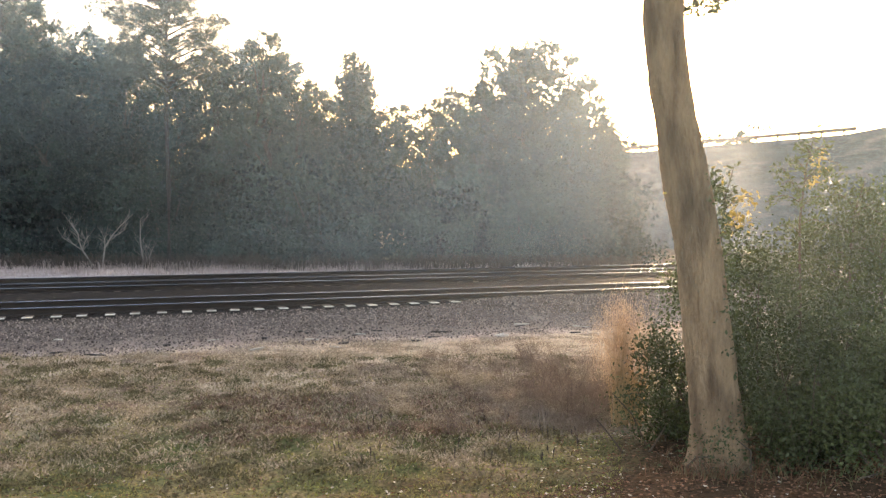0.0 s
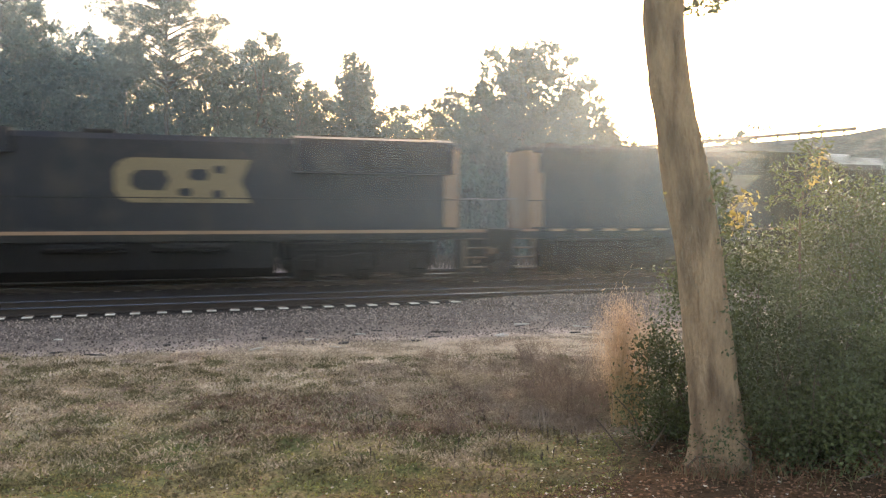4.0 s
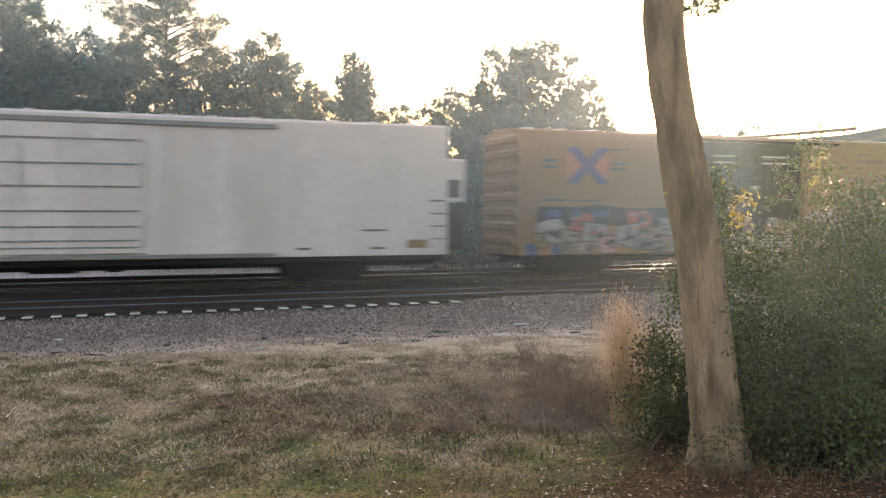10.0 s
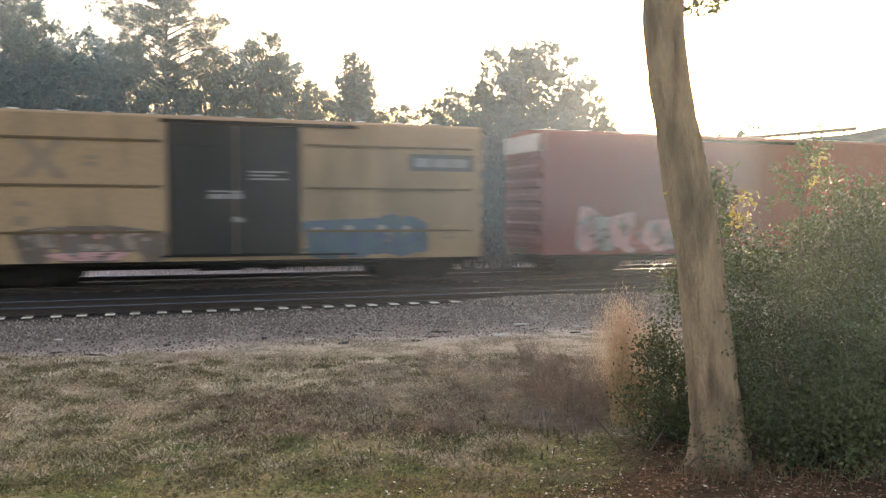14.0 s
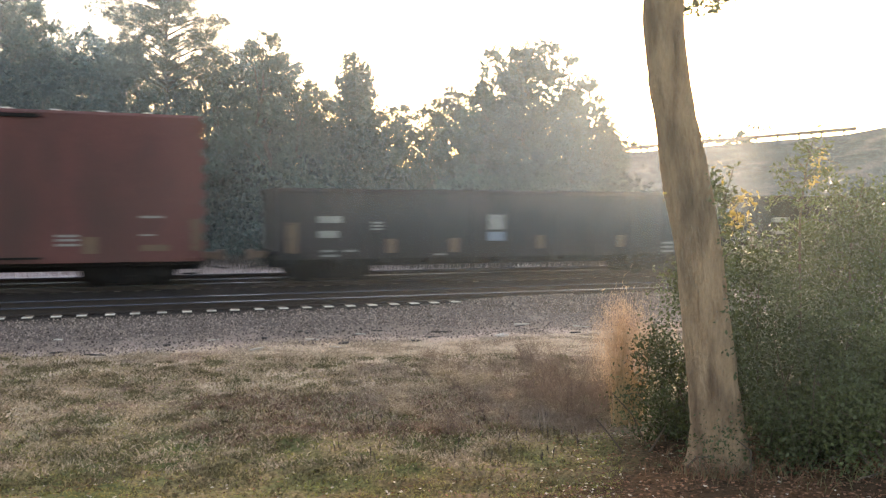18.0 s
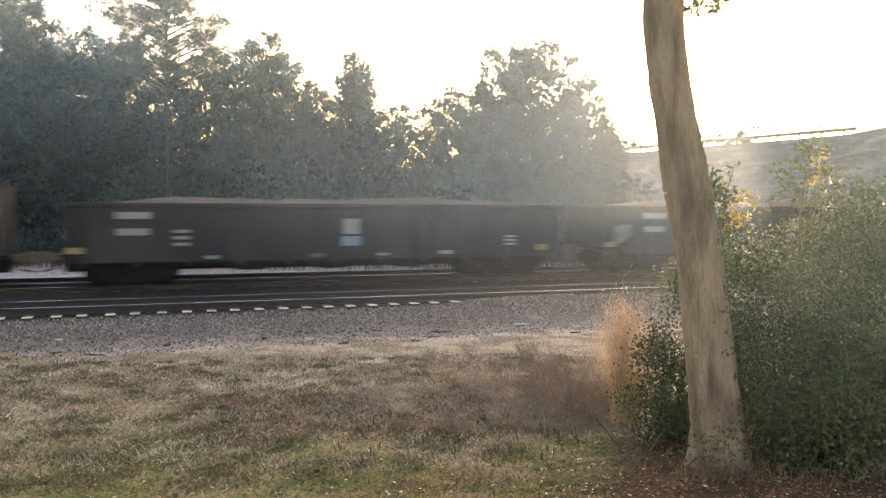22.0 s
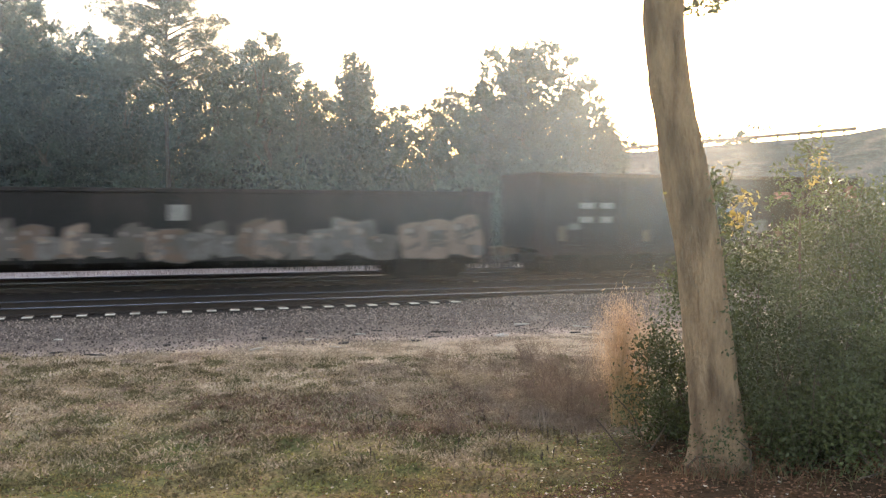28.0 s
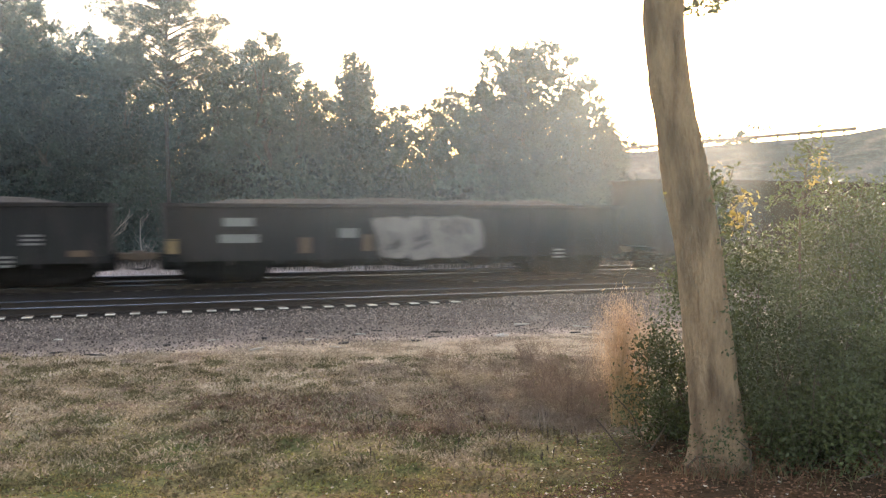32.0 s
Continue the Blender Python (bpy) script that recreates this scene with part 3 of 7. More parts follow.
# ---- trees of the far wood ----
def leaf_quads(rng, centres, spread, size, flat=1.0, per=14, aspect=0.6):
    """Small bent-off leaves in clumps round the centres: corners (n, 4, 3)."""
    c = np.repeat(np.asarray(centres), per, axis=0)
    k = len(c)
    c = c + rng.normal(0, 1, (k, 3)) * np.array([spread, spread, spread * flat])
    a = rng.normal(0, 1, (k, 3))
    a /= np.linalg.norm(a, axis=1)[:, None]
    b = np.cross(a, rng.normal(0, 1, (k, 3)))
    b /= np.linalg.norm(b, axis=1)[:, None]
    s = size * rng.uniform(0.6, 1.4, (k, 1))
    a, b = a * s, b * s * aspect
    return np.stack([c - a, c - b * 0.9 + a * 0.1, c + a, c + b * 0.9 + a * 0.1], axis=1)


def lobe_points(rng, lobes, count, ways=None):
    """Clump centres inside and on ellipsoid lobes (x, y, z, rx, ry, rz); ways takes their outward directions."""
    vol = np.array([l[3] * l[4] * l[5] for l in lobes]) ** 0.7
    out = []
    for l, n in zip(lobes, np.maximum(3, (count * vol / vol.sum()).astype(int))):
        d = rng.normal(0, 1, (n, 3))
        d /= np.linalg.norm(d, axis=1)[:, None]
        r = rng.uniform(0.25, 1.0, (n, 1)) ** 0.5
        out.append(np.array(l[:3]) + d * r * np.array(l[3:]))
        if ways is not None:
            ways.append(d)
    return np.concatenate(out)


def broad_tree(seed, height, width, low=0.15, mat="leaf_dark", boughs=60, twigs=2600, leaf=0.07, shape="round", core=0.5):
    """Trunk, limbs and leaf meshes of a tree: boughs round the trunk, each bristling with leafy twigs. shape: round, cone or open."""
    rng = np.random.default_rng(seed)
    lobes = []
    for i in range(boughs):
        t = low + (0.97 - low) * (i + rng.random()) / boughs
        if shape == "cone":
            reach = width * 0.5 * (1.02 - t) ** 0.65 + 0.1
        else:
            reach = width * 0.5 * min(1.0, 0.45 + 2.2 * t) * (1 - max(0.0, (t - 0.4) / 0.62) ** 2.0) ** 0.7 + 0.1
        a = i * 2.4 + rng.uniform(-0.7, 0.7)
        k = reach * rng.uniform(0.2, 0.36) + 0.24
        r = max(0.0, reach - k * 0.8) * rng.uniform(0.25, 1.0) ** 0.5
        lobes.append((r * math.cos(a), r * math.sin(a), height * t - k * (0.6 if shape == "open" else 0.45), k, k, k * rng.uniform(0.65, 1.0)))
    ctr = np.array(lobes)
    share = ctr[:, 3] ** 2
    pick = rng.choice(len(ctr), twigs, p=share / share.sum())
    d = rng.normal(0, 1, (twigs, 3))
    d /= np.linalg.norm(d, axis=1)[:, None]
    start = ctr[pick, :3] + d * ctr[pick, 3:] * rng.uniform(0.15, 1.0, (twigs, 1)) ** 0.45
    up = 1.0 if shape == "cone" else 0.4
    way = d * 0.7 + rng.normal(0, 0.45, d.shape) + np.array([0, 0, up])
    way /= np.linalg.norm(way, axis=1)[:, None]
    span = rng.gamma(2.0, 0.13, (twigs, 1)) + 0.05
    per = 9
    along = np.linspace(0.0, 1.0, per)[None, :, None]
    pts = (start[:, None] + way[:, None] * span[:, None] * along).reshape(-1, 3)
    pts = pts + rng.normal(0, 0.045, pts.shape)
    leaves = leaf_quads(rng, pts, 0.0, leaf * 1.25, 1.0, 1, 0.85)[:, [0, 2, 3]]
    out = np.repeat(d, per, axis=0)
    # broader leaves fill each bough
    n = int(twigs * core)
    pick = rng.choice(len(ctr), n, p=share / share.sum())
    e = rng.normal(0, 1, (n, 3))
    e /= np.linalg.norm(e, axis=1)[:, None]
    inner = ctr[pick, :3] + e * ctr[pick, 3:] * rng.uniform(0.1, 0.85, (n, 1))
    leaves = np.concatenate([leaves, leaf_quads(rng, inner, 0.03, leaf * 2.5, 1.0, 1, 0.95)[:, [0, 2, 3]]])
    pts, out = np.concatenate([pts, inner]), np.concatenate([out, e])
    mid = pts - np.array([0, 0, height * 0.45])
    facing = out * 1.0 + mid / np.linalg.norm(mid, axis=1)[:, None] * 0.35 + np.array([0, 0, 0.15]) + rng.normal(0, 0.05, out.shape)
    # every leaf turns its upper side outwards
    flat = np.cross(leaves[:, 1] - leaves[:, 0], leaves[:, 2] - leaves[:, 0])
    turned = (flat * facing).sum(axis=1) < 0
    leaves[turned] = leaves[turned][:, ::-1]
    leaves *= height / np.percentile(pts[:, 2], 99.2)
    crown = quads_mesh("crown", leaves, mat, facing / np.linalg.norm(facing, axis=1)[:, None])
    s = Shape()
    top = height * 0.93
    path = [(0, 0, -0.3)]
    for i in range(1, 7):
        path.append((rng.normal(0, 0.07) * i, rng.normal(0, 0.07) * i, top * i / 6))
    r0 = 0.013 * height + 0.04
    s.tube(path, [r0 * (1.15 - 0.17 * i) for i in range(7)], 8)
    for l in lobes[::2]:
        z = max(height * 0.1, l[2] * 0.8 - 0.2)
        i = min(5, int(z / top * 6))
        p = Vector(path[i]).lerp(Vector(path[i + 1]), z / top * 6 - i)
        q = Vector(l[:3])
        s.tube([p, p.lerp(q, 0.5) + Vector((0, 0, 0.15)), q], [r0 * 0.3, r0 * 0.2, 0.02], 5)
        for _ in range(3):
            s.tube([q, q + Vector(rng.normal(0, 0.6, 3)) * l[3] + Vector((0, 0, l[3] * 0.4))], [0.02, 0.006], 4)
    return s.mesh("trunk", "far_bark", True), crown


def pine_tree(seed, height):
    rng = np.random.default_rng(seed)
    s = Shape()
    path = [(0.0, 0, -0.3), (0.05, 0, height * 0.3), (-0.05, 0, height * 0.55), (0.05, 0, height * 0.8), (0, 0, height)]
    s.tube(path, [0.14, 0.12, 0.10, 0.07, 0.03], 8)
    pts = []
    for i in range(62):
        t = 0.64 + 0.36 * (i + 0.5) / 62
        z = height * t
        a = i * 2.4 + rng.uniform(-0.4, 0.4)
        r = (3.3 * (1 - ((t - 0.76) / 0.36) ** 2) + 0.2) * rng.uniform(0.55, 1.05)
        r = max(0.5, r)
        e = Vector((r * math.cos(a), r * math.sin(a), z + r * rng.uniform(0.05, 0.35)))
        p = Vector((0, 0, z - 0.2))
        mid = p.lerp(e, 0.55) + Vector((0, 0, 0.12 * r))
        s.tube([p, mid, e], [0.05, 0.035, 0.012], 5)
        for f in np.linspace(0.5, 1.05, int(5 + r * 2.6)):
            q = p.lerp(e, float(f))
            pts.append((q.x + rng.normal(0, 0.22), q.y + rng.normal(0, 0.22), q.z + rng.normal(0.1, 0.12)))
    for i in range(30):
        pts.append((rng.normal(0, 0.4), rng.normal(0, 0.4), height * rng.uniform(0.93, 1.0)))
    crown = quads_mesh("crown", leaf_quads(rng, np.array(pts), 0.13, 0.11, 0.8, 46, 0.16), "needle")
    return s.mesh("trunk", "pine_bark", True), crown


def plant_tree(name, meshes, place, scale, turn, label, category="tree", group="trees of the wood"):
    t = tagged(new(name), label, category, group)
    t.location, t.rotation_euler.z, t.scale = place, turn, (scale, scale, scale)
    for n, me in zip(("trunk", "crown"), meshes):
        part(n, me, "", t)
    return t


def build_wood():
    F = 1468.0
    rng = random.Random(11)
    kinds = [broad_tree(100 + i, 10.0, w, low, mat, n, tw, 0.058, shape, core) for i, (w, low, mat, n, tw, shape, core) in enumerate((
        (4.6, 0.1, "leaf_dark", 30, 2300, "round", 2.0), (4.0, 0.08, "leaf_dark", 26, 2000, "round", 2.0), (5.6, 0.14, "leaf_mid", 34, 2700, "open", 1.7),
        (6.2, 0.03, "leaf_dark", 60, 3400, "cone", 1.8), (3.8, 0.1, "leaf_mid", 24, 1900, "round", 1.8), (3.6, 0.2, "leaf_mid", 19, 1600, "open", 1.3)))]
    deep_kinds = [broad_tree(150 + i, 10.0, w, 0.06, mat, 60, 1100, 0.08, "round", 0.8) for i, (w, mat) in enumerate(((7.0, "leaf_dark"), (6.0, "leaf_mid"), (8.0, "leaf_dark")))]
    # side offset in thousandths of depth, top above the eye in the same, depth, kind
    front = [(-605, 238, 45, 0), (-570, 250, 47, 1), (-538, 262, 44, 0), (-507, 252, 48, 4), (-482, 238, 45, 5), (-476, 180, 43, 0), (-452, 200, 48, 4), (-422, 204, 45, 0),
             (-404, 180, 49, 1), (-384, 190, 44, 5), (-360, 178, 47, 1), (-322, 166, 44, 0), (-282, 190, 48, 5), (-262, 177, 45, 4), (-234, 188, 48, 0), (-210, 202, 45, 4),
             (-183, 174, 47, 1), (-163, 148, 44, 4), (-140, 138, 48, 4), (-112, 177, 45, 3), (-94, 162, 49, 3), (-64, 119, 47, 4), (-42, 122, 49, 4), (-13, 129, 46, 4), (12, 139, 48, 0),
             (42, 149, 46, 4), (69, 189, 49, 2), (94, 192, 47, 1), (117, 197, 49, 2), (150, 180, 48, 5), (181, 149, 50, 5), (192, 122, 49, 5), (168, 102, 48, 4), (202, 80, 50, 3)]
    for i, (u, top, d, kind) in enumerate(front):
        p = at(u / 1000, d)
        height = 2.3 + top / 1000 * d - p.z
        plant_tree("oak_tree", kinds[kind], p, height / 10.0, rng.uniform(0, 6.28), "dark broad-leaved tree at the edge of the wood, backlit")
    for i in range(26):
        u = -640 + i * 34 + rng.uniform(-8, 8)
        d = rng.uniform(52, 60)
        top = np.interp(u, [-640, -534, -398, -343, -220, -166, -91, -23, 79, 147, 230], [180, 164, 130, 52, 46, 110, 75, 42, 46, 52, 30]) * rng.uniform(0.8, 1.05)
        p = at(u / 1000, d)
        plant_tree("oak_tree", deep_kinds[i % 3], p, (2.3 + top / 1000 * d - p.z) / 10.0, rng.uniform(0, 6.28), "dark broad-leaved tree deep in the wood")
    p = at(-0.331, 40.0)
    pine = pine_tree(7, 13.4)
    plant_tree("pine_tree", pine, p, 1.0, 0.6, "tall thin pine with open layered crown", group="pines")
    # undergrowth along the edge
    bush = []
    for i in range(4):
        r = np.random.default_rng(200 + i)
        lobes = [(r.normal(0, 0.9), r.normal(0, 0.6), r.uniform(0.4, 2.4), r.uniform(0.5, 0.9), r.uniform(0.5, 0.8), r.uniform(0.5, 0.8)) for _ in range(13)]
        crown = quads_mesh("crown", leaf_quads(r, lobe_points(r, lobes, 300), 0.22, 0.09, 0.9, 14), "leaf_mid" if i % 2 else "leaf_dark")
        s = Shape()
        for j in range(6):
            a = j * 1.05
            s.tube([(0, 0, -0.2), (0.4 * math.cos(a), 0.3 * math.sin(a), 1.0), (0.9 * math.cos(a), 0.7 * math.sin(a), 2.1)], [0.05, 0.04, 0.015], 5)
        bush.append((s.mesh("trunk", "far_bark"), crown))
    for i in range(46):
        u = -600 + i * 17.7 + rng.uniform(-6, 6)
        d = rng.uniform(41.5, 44.5) + max(0, (u + 100) / 100)
        t = plant_tree("shrub", bush[i % 4], at(u / 1000, d), rng.uniform(0.8, 1.9), rng.uniform(0, 6.28), "dark leafy shrub under the trees", "shrub", "undergrowth shrubs")
    # bare pale saplings and a plumed weed
    for u, d, seed, stems in ((-0.4205, 39.0, 1, (((0, 0), (-0.3, 0.5), (-0.59, 1.0), (-0.68, 1.4), (-0.73, 1.78), (-1.0, 2.1), (-1.23, 2.37)), ((-0.59, 1.0), (-0.45, 1.3), (-0.27, 1.69)), ((-0.55, 0.95), (-0.95, 1.25), (-1.5, 1.6)), ((0.22, 0), (0.38, 0.6), (0.5, 1.14), (0.85, 1.65), (1.23, 2.14), (1.78, 2.67)), ((0.5, 1.14), (0.53, 1.45), (0.52, 1.75)), ((0.85, 1.65), (1.2, 1.75), (1.55, 2.0)))),
                              (-0.362, 39.2, 2, (((0, 0), (-0.05, 0.7), (-0.09, 1.37), (-0.15, 2.45)), ((0, 0.1), (0.12, 0.5), (0.13, 0.95)), ((0, 0.25), (0.3, 0.7), (0.36, 1.1))))):
        r = random.Random(seed)
        s = Shape()
        for line in stems:
            pts = [Vector((x, 0.1 * math.sin(3 * z), z - 0.1)) for x, z in line]
            w0 = 0.05 if line[0][1] < 0.05 else 0.026
            s.tube(pts, [w0 * (1 - 0.75 * i / (len(pts) - 1)) for i in range(len(pts))], 6)
            for q in range(3 * len(pts)):
                f = r.uniform(0.3, 0.999) * (len(pts) - 1)
                p0 = pts[int(f)].lerp(pts[int(f) + 1], f - int(f))
                p1 = p0 + Vector((r.uniform(-0.4, 0.4), r.uniform(-0.2, 0.2), r.uniform(0.15, 0.5)))
                s.tube([p0, p1, p1 + Vector((r.uniform(-0.15, 0.15), 0, 0.2))], [0.009, 0.006, 0.003], 4)
        t = tagged(new("bare_sapling", s.mesh("bare_sapling", "pale_bark")), "bare pale branching sapling before the dark wood", "sapling", "bare saplings")
        t.location, t.rotation_euler.z = at(u, d), -HEAD
    r = np.random.default_rng(9)
    t = tagged(new("plumed_weed"), "tall dry plumed weed clump at the wood's edge", "weed")
    t.location = at(-0.064, 42.0)
    s = Shape()
    tips = []
    for j in range(26):
        a = Vector((r.normal(0, 0.2), r.normal(0, 0.15), -0.1))
        b = a + Vector((r.normal(0, 0.3), r.normal(0, 0.2), r.uniform(1.1, 1.8)))
        s.tube([a, b], [0.014, 0.006], 4)
        tips.append(b)
    tagged(part("stem", s, "dry_grass", t), kind="stuff")
    tagged(part("plume", quads_mesh("plume", leaf_quads(r, np.array(tips), 0.09, 0.07, 1.6, 18, 0.35), "sedge_plume"), "", t, "brownish feathery plumes"), kind="stuff")


build_wood()


# ---- road embankment with its guard rail ----
def build_bank():
    # crest runs from far behind the wood up to the right
    a, b = at(0.16, 90), at(0.62, 72)
    a.z, b.z = 8.2, 9.9
    along = (b - a)
    length = Vector((along.x, along.y)).length
    along /= length
    out = Vector((along.y, -along.x, 0)).normalized()  # towards the railway
    rail_end = 0.772 * length
    v, f = [], []
    n, m = 140, 16
    steps = [(-260 + (length + 420) * i / n) for i in range(n + 1)]
    for t in steps:
        c = a + along * t
        if t < -20:
            c.z = a.z + along.z * -20 + (t + 20) * 0.05
        if t > rail_end:
            c.z += min(1.4, (t - rail_end) * 0.17)
        for j in range(m + 1):
            s = j / m
            w = s * 26
            z = c.z - 0.15 - (c.z + 0.5) * min(1, s * 1.02) ** 1.08 + 0.22 * noise.noise((t * 0.11, w * 0.2, 2)) * min(1, s * 6)
            p = c + out * w
            v.append((p.x, p.y, max(z, -0.75) if j < m else -0.9))
    f = [(i * (m + 1) + j, (i + 1) * (m + 1) + j, (i + 1) * (m + 1) + j + 1, i * (m + 1) + j + 1) for i in range(n) for j in range(m)]
    # the road behind the crest
    k = len(v)
    for t in steps:
        c = a + along * t
        zc = a.z + along.z * -20 + (t + 20) * 0.05 if t < -20 else c.z + max(0.0, min(1.4, (t - rail_end) * 0.17))
        for w, dz in ((0, -0.15), (-14, -0.35), (-40, -9.5)):
            p = c + out * w
            v.append((p.x, p.y, zc + dz))
    f += [(k + i * 3 + j + 1, k + (i + 1) * 3 + j + 1, k + (i + 1) * 3 + j, k + i * 3 + j) for i in range(n) for j in range(2)]
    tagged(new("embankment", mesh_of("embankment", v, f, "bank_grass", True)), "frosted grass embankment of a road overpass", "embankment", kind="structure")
    rail = tagged(new("guard_rail"), "galvanised steel guard rail along the embankment's crest", "guard rail")
    rail.location = a
    q = math.atan2(along.y, along.x)
    tilt = math.atan2(along.z, 1)
    rail.rotation_euler = (0, -tilt, q)
    s = Shape()
    ring = [(-0.04, 0.12), (0.0, 0.15), (0.03, 0.23), (0.0, 0.30), (0.03, 0.37), (0.0, 0.45), (-0.04, 0.48)]
    s.prism_x(ring + [(-0.06, 0.48), (-0.06, 0.12)], -20, rail_end)
    part("beam", s, "guard_rail", rail, "corrugated steel beam")
    post = Shape().box(-0.08, 0.08, -0.06, 0.12, -0.55, 0.42).mesh("post", "far_bark")
    for i in range(int((rail_end + 20) / 1.9) + 1):
        part("post", post, "", rail).location.x = -19.5 + i * 1.9
    # distant trees and signs beyond the crest
    r = np.random.default_rng(77)
    for i, (u, top, d) in enumerate(((0.236, 0.098, 150), (0.212, 0.085, 150), (0.325, 0.104, 150), (0.358, 0.113, 150))):
        lobes = [(r.normal(0, 1.7), r.normal(0, 1.5), r.uniform(9, 11.5), 0.9, 0.9, 0.6) for _ in range(8)]
        crown = quads_mesh("crown", leaf_quads(r, lobe_points(r, lobes, 60), 0.25, 0.17, 0.8, 14), "leaf_mid")
        s = Shape().tube([(0, 0, 0), (0.2, 0, 6), (0, 0, 11)], [0.25, 0.18, 0.05], 6)
        for l in lobes[:6]:
            s.tube([(0.1, 0, 7), l[:3]], [0.1, 0.03], 4)
        p = at(u, d, -0.5)
        plant_tree("distant_tree", (s.mesh("trunk", "far_bark"), crown), p, (2.3 + top * d + 0.5) / 12.0, i, "thin distant tree beyond the embankment", group="distant trees")


build_bank()


# ---- foreground: trunk, shrubs, weeds, grass ----
def build_trunk():
    tree = tagged(new("shade_tree"), "leaning tree with rough grey-brown bark beside the lawn", "tree")
    line = [(5.13, 6.392, -0.4, 0.33), (5.118, 6.397, -0.197, 0.296), (5.096, 6.404, 0.02, 0.256), (5.066, 6.415, 0.29, 0.236), (5.036, 6.426, 0.559, 0.225), (5.004, 6.438, 0.828, 0.218), (4.969, 6.45, 1.095, 0.212), (4.94, 6.461, 1.362, 0.206), (4.905, 6.473, 1.628, 0.197), (4.873, 6.485, 1.893, 0.193),
            (4.824, 6.502, 2.157, 0.197), (4.78, 6.518, 2.42, 0.205), (4.733, 6.535, 2.682, 0.198), (4.685, 6.552, 2.944, 0.183), (4.634, 6.571, 3.204, 0.172), (4.583, 6.589, 3.464, 0.171), (4.554, 6.599, 3.723, 0.168), (4.528, 6.608, 3.981, 0.170), (4.524, 6.61, 4.239, 0.172), (4.53, 6.62, 4.6, 0.176), (4.60, 6.7, 5.3, 0.15), (4.9, 7.0, 6.3, 0.12), (5.0, 7.1, 7.6, 0.07)]
    k = 96
    v, f = [], []
    dense = []
    for (a, b) in zip(line, line[1:]):
        m = max(1, int((b[2] - a[2]) / 0.04))
        for i in range(m):
            t = i / m
            dense.append([a[j] + (b[j] - a[j]) * t for j in range(4)])
    dense.append(line[-1])
    for x, y, z, r in dense:
        for j in range(k):
            a = 2 * math.pi * j / k
            c, s = math.cos(a), math.sin(a)
            ridge = noise.noise((c * 5, s * 5, z * 1.3)) * 0.014 + (0.3 - abs(noise.noise((c * 11, s * 11, z * 3.2)))) * 0.05 + noise.noise((c * 22, s * 22, z * 12)) * 0.01
            knob = 0.018 * max(0, noise.noise((c * 1.8, s * 1.8, z * 1.3 + 5)))
            root = max(0, 0.25 - z) * 0.16 * max(0, math.sin(3 * a + 1))
            q = r + ridge * min(1, r / 0.15) + knob + root
            v.append((x + q * c, y + q * s, z))
    f = [(i * k + j, i * k + (j + 1) % k, (i + 1) * k + (j + 1) % k, (i + 1) * k + j) for i in range(len(dense) - 1) for j in range(k)]
    part("trunk", mesh_of("trunk", v, f, "bark", True), "", tree, "rough ridged trunk")
    s = Shape()
    for p, q, w in (((4.54, 6.63, 4.6), (4.1, 6.9, 6.4), 0.11), ((4.55, 6.64, 4.7), (5.8, 6.6, 6.5), 0.09), ((4.6, 6.7, 5.3), (6.6, 7.4, 6.5), 0.06), ((4.58, 6.67, 5.0), (3.6, 5.6, 6.8), 0.06), ((4.58, 6.68, 5.1), (5.4, 5.2, 6.6), 0.06), ((4.64, 6.75, 5.5), (7.2, 5.8, 6.8), 0.05), ((4.72, 6.83, 5.8), (5.0, 8.6, 6.9), 0.05), ((4.62, 6.72, 5.4), (4.9, 6.5, 4.3), 0.015)):
        p, q = Vector(p), Vector(q)
        s.tube([p, p.lerp(q, 0.5) + Vector((0, 0, 0.15)), q], [w, w * 0.7, w * 0.35], 8)
    part("limbs", s, "bark", tree)
    r = np.random.default_rng(31)
    # unseen crown lobes above the view, widened to shade the trunk's foot and hedge
    lobes = [(4.2, 7.0, 6.9, 1.4, 1.2, 0.8), (5.8, 6.6, 6.8, 1.5, 1.2, 0.7), (5.0, 7.2, 7.9, 1.8, 1.5, 0.9), (6.6, 7.4, 6.6, 1.5, 1.3, 0.7), (3.6, 5.6, 6.9, 1.3, 1.2, 0.7), (5.4, 5.2, 6.7, 1.5, 1.2, 0.7), (7.2, 5.8, 6.9, 1.4, 1.2, 0.7), (5.0, 8.6, 7.0, 1.5, 1.2, 0.8)]
    q = leaf_quads(r, lobe_points(r, lobes, 620), 0.2, 0.06, 0.8, 14)
    hang = [(r.uniform(0.14, 0.52), 4.34 - 0.24 * r.random() ** 1.5) for _ in range(95)] + [(r.uniform(0.5, 0.72), r.uniform(4.22, 4.33)) for _ in range(16)] + [(r.uniform(-0.36, -0.26), r.uniform(4.2, 4.32)) for _ in range(5)]
    sprig = np.array([(4.56 + 0.941 * t, 6.6 - 0.338 * t, z) for t, z in hang])
    q = np.concatenate([q, leaf_quads(r, sprig, 0.026, 0.024, 0.9, 8, 0.5)])
    part("crown", quads_mesh("crown", q, "shrub_leaf"), "", tree, "sparse green leaves")
    # creeper on the trunk
    pts = []
    for i in range(70):
        z = 0.6 + 2.0 * r.random() ** 0.8
        a = r.normal(-0.35, 0.5)
        x0, y0 = np.interp(z, [l[2] for l in line], [l[0] for l in line]), np.interp(z, [l[2] for l in line], [l[1] for l in line])
        pts.append((x0 + 0.25 * math.cos(a), y0 + 0.25 * math.sin(a) - 0.02, z))
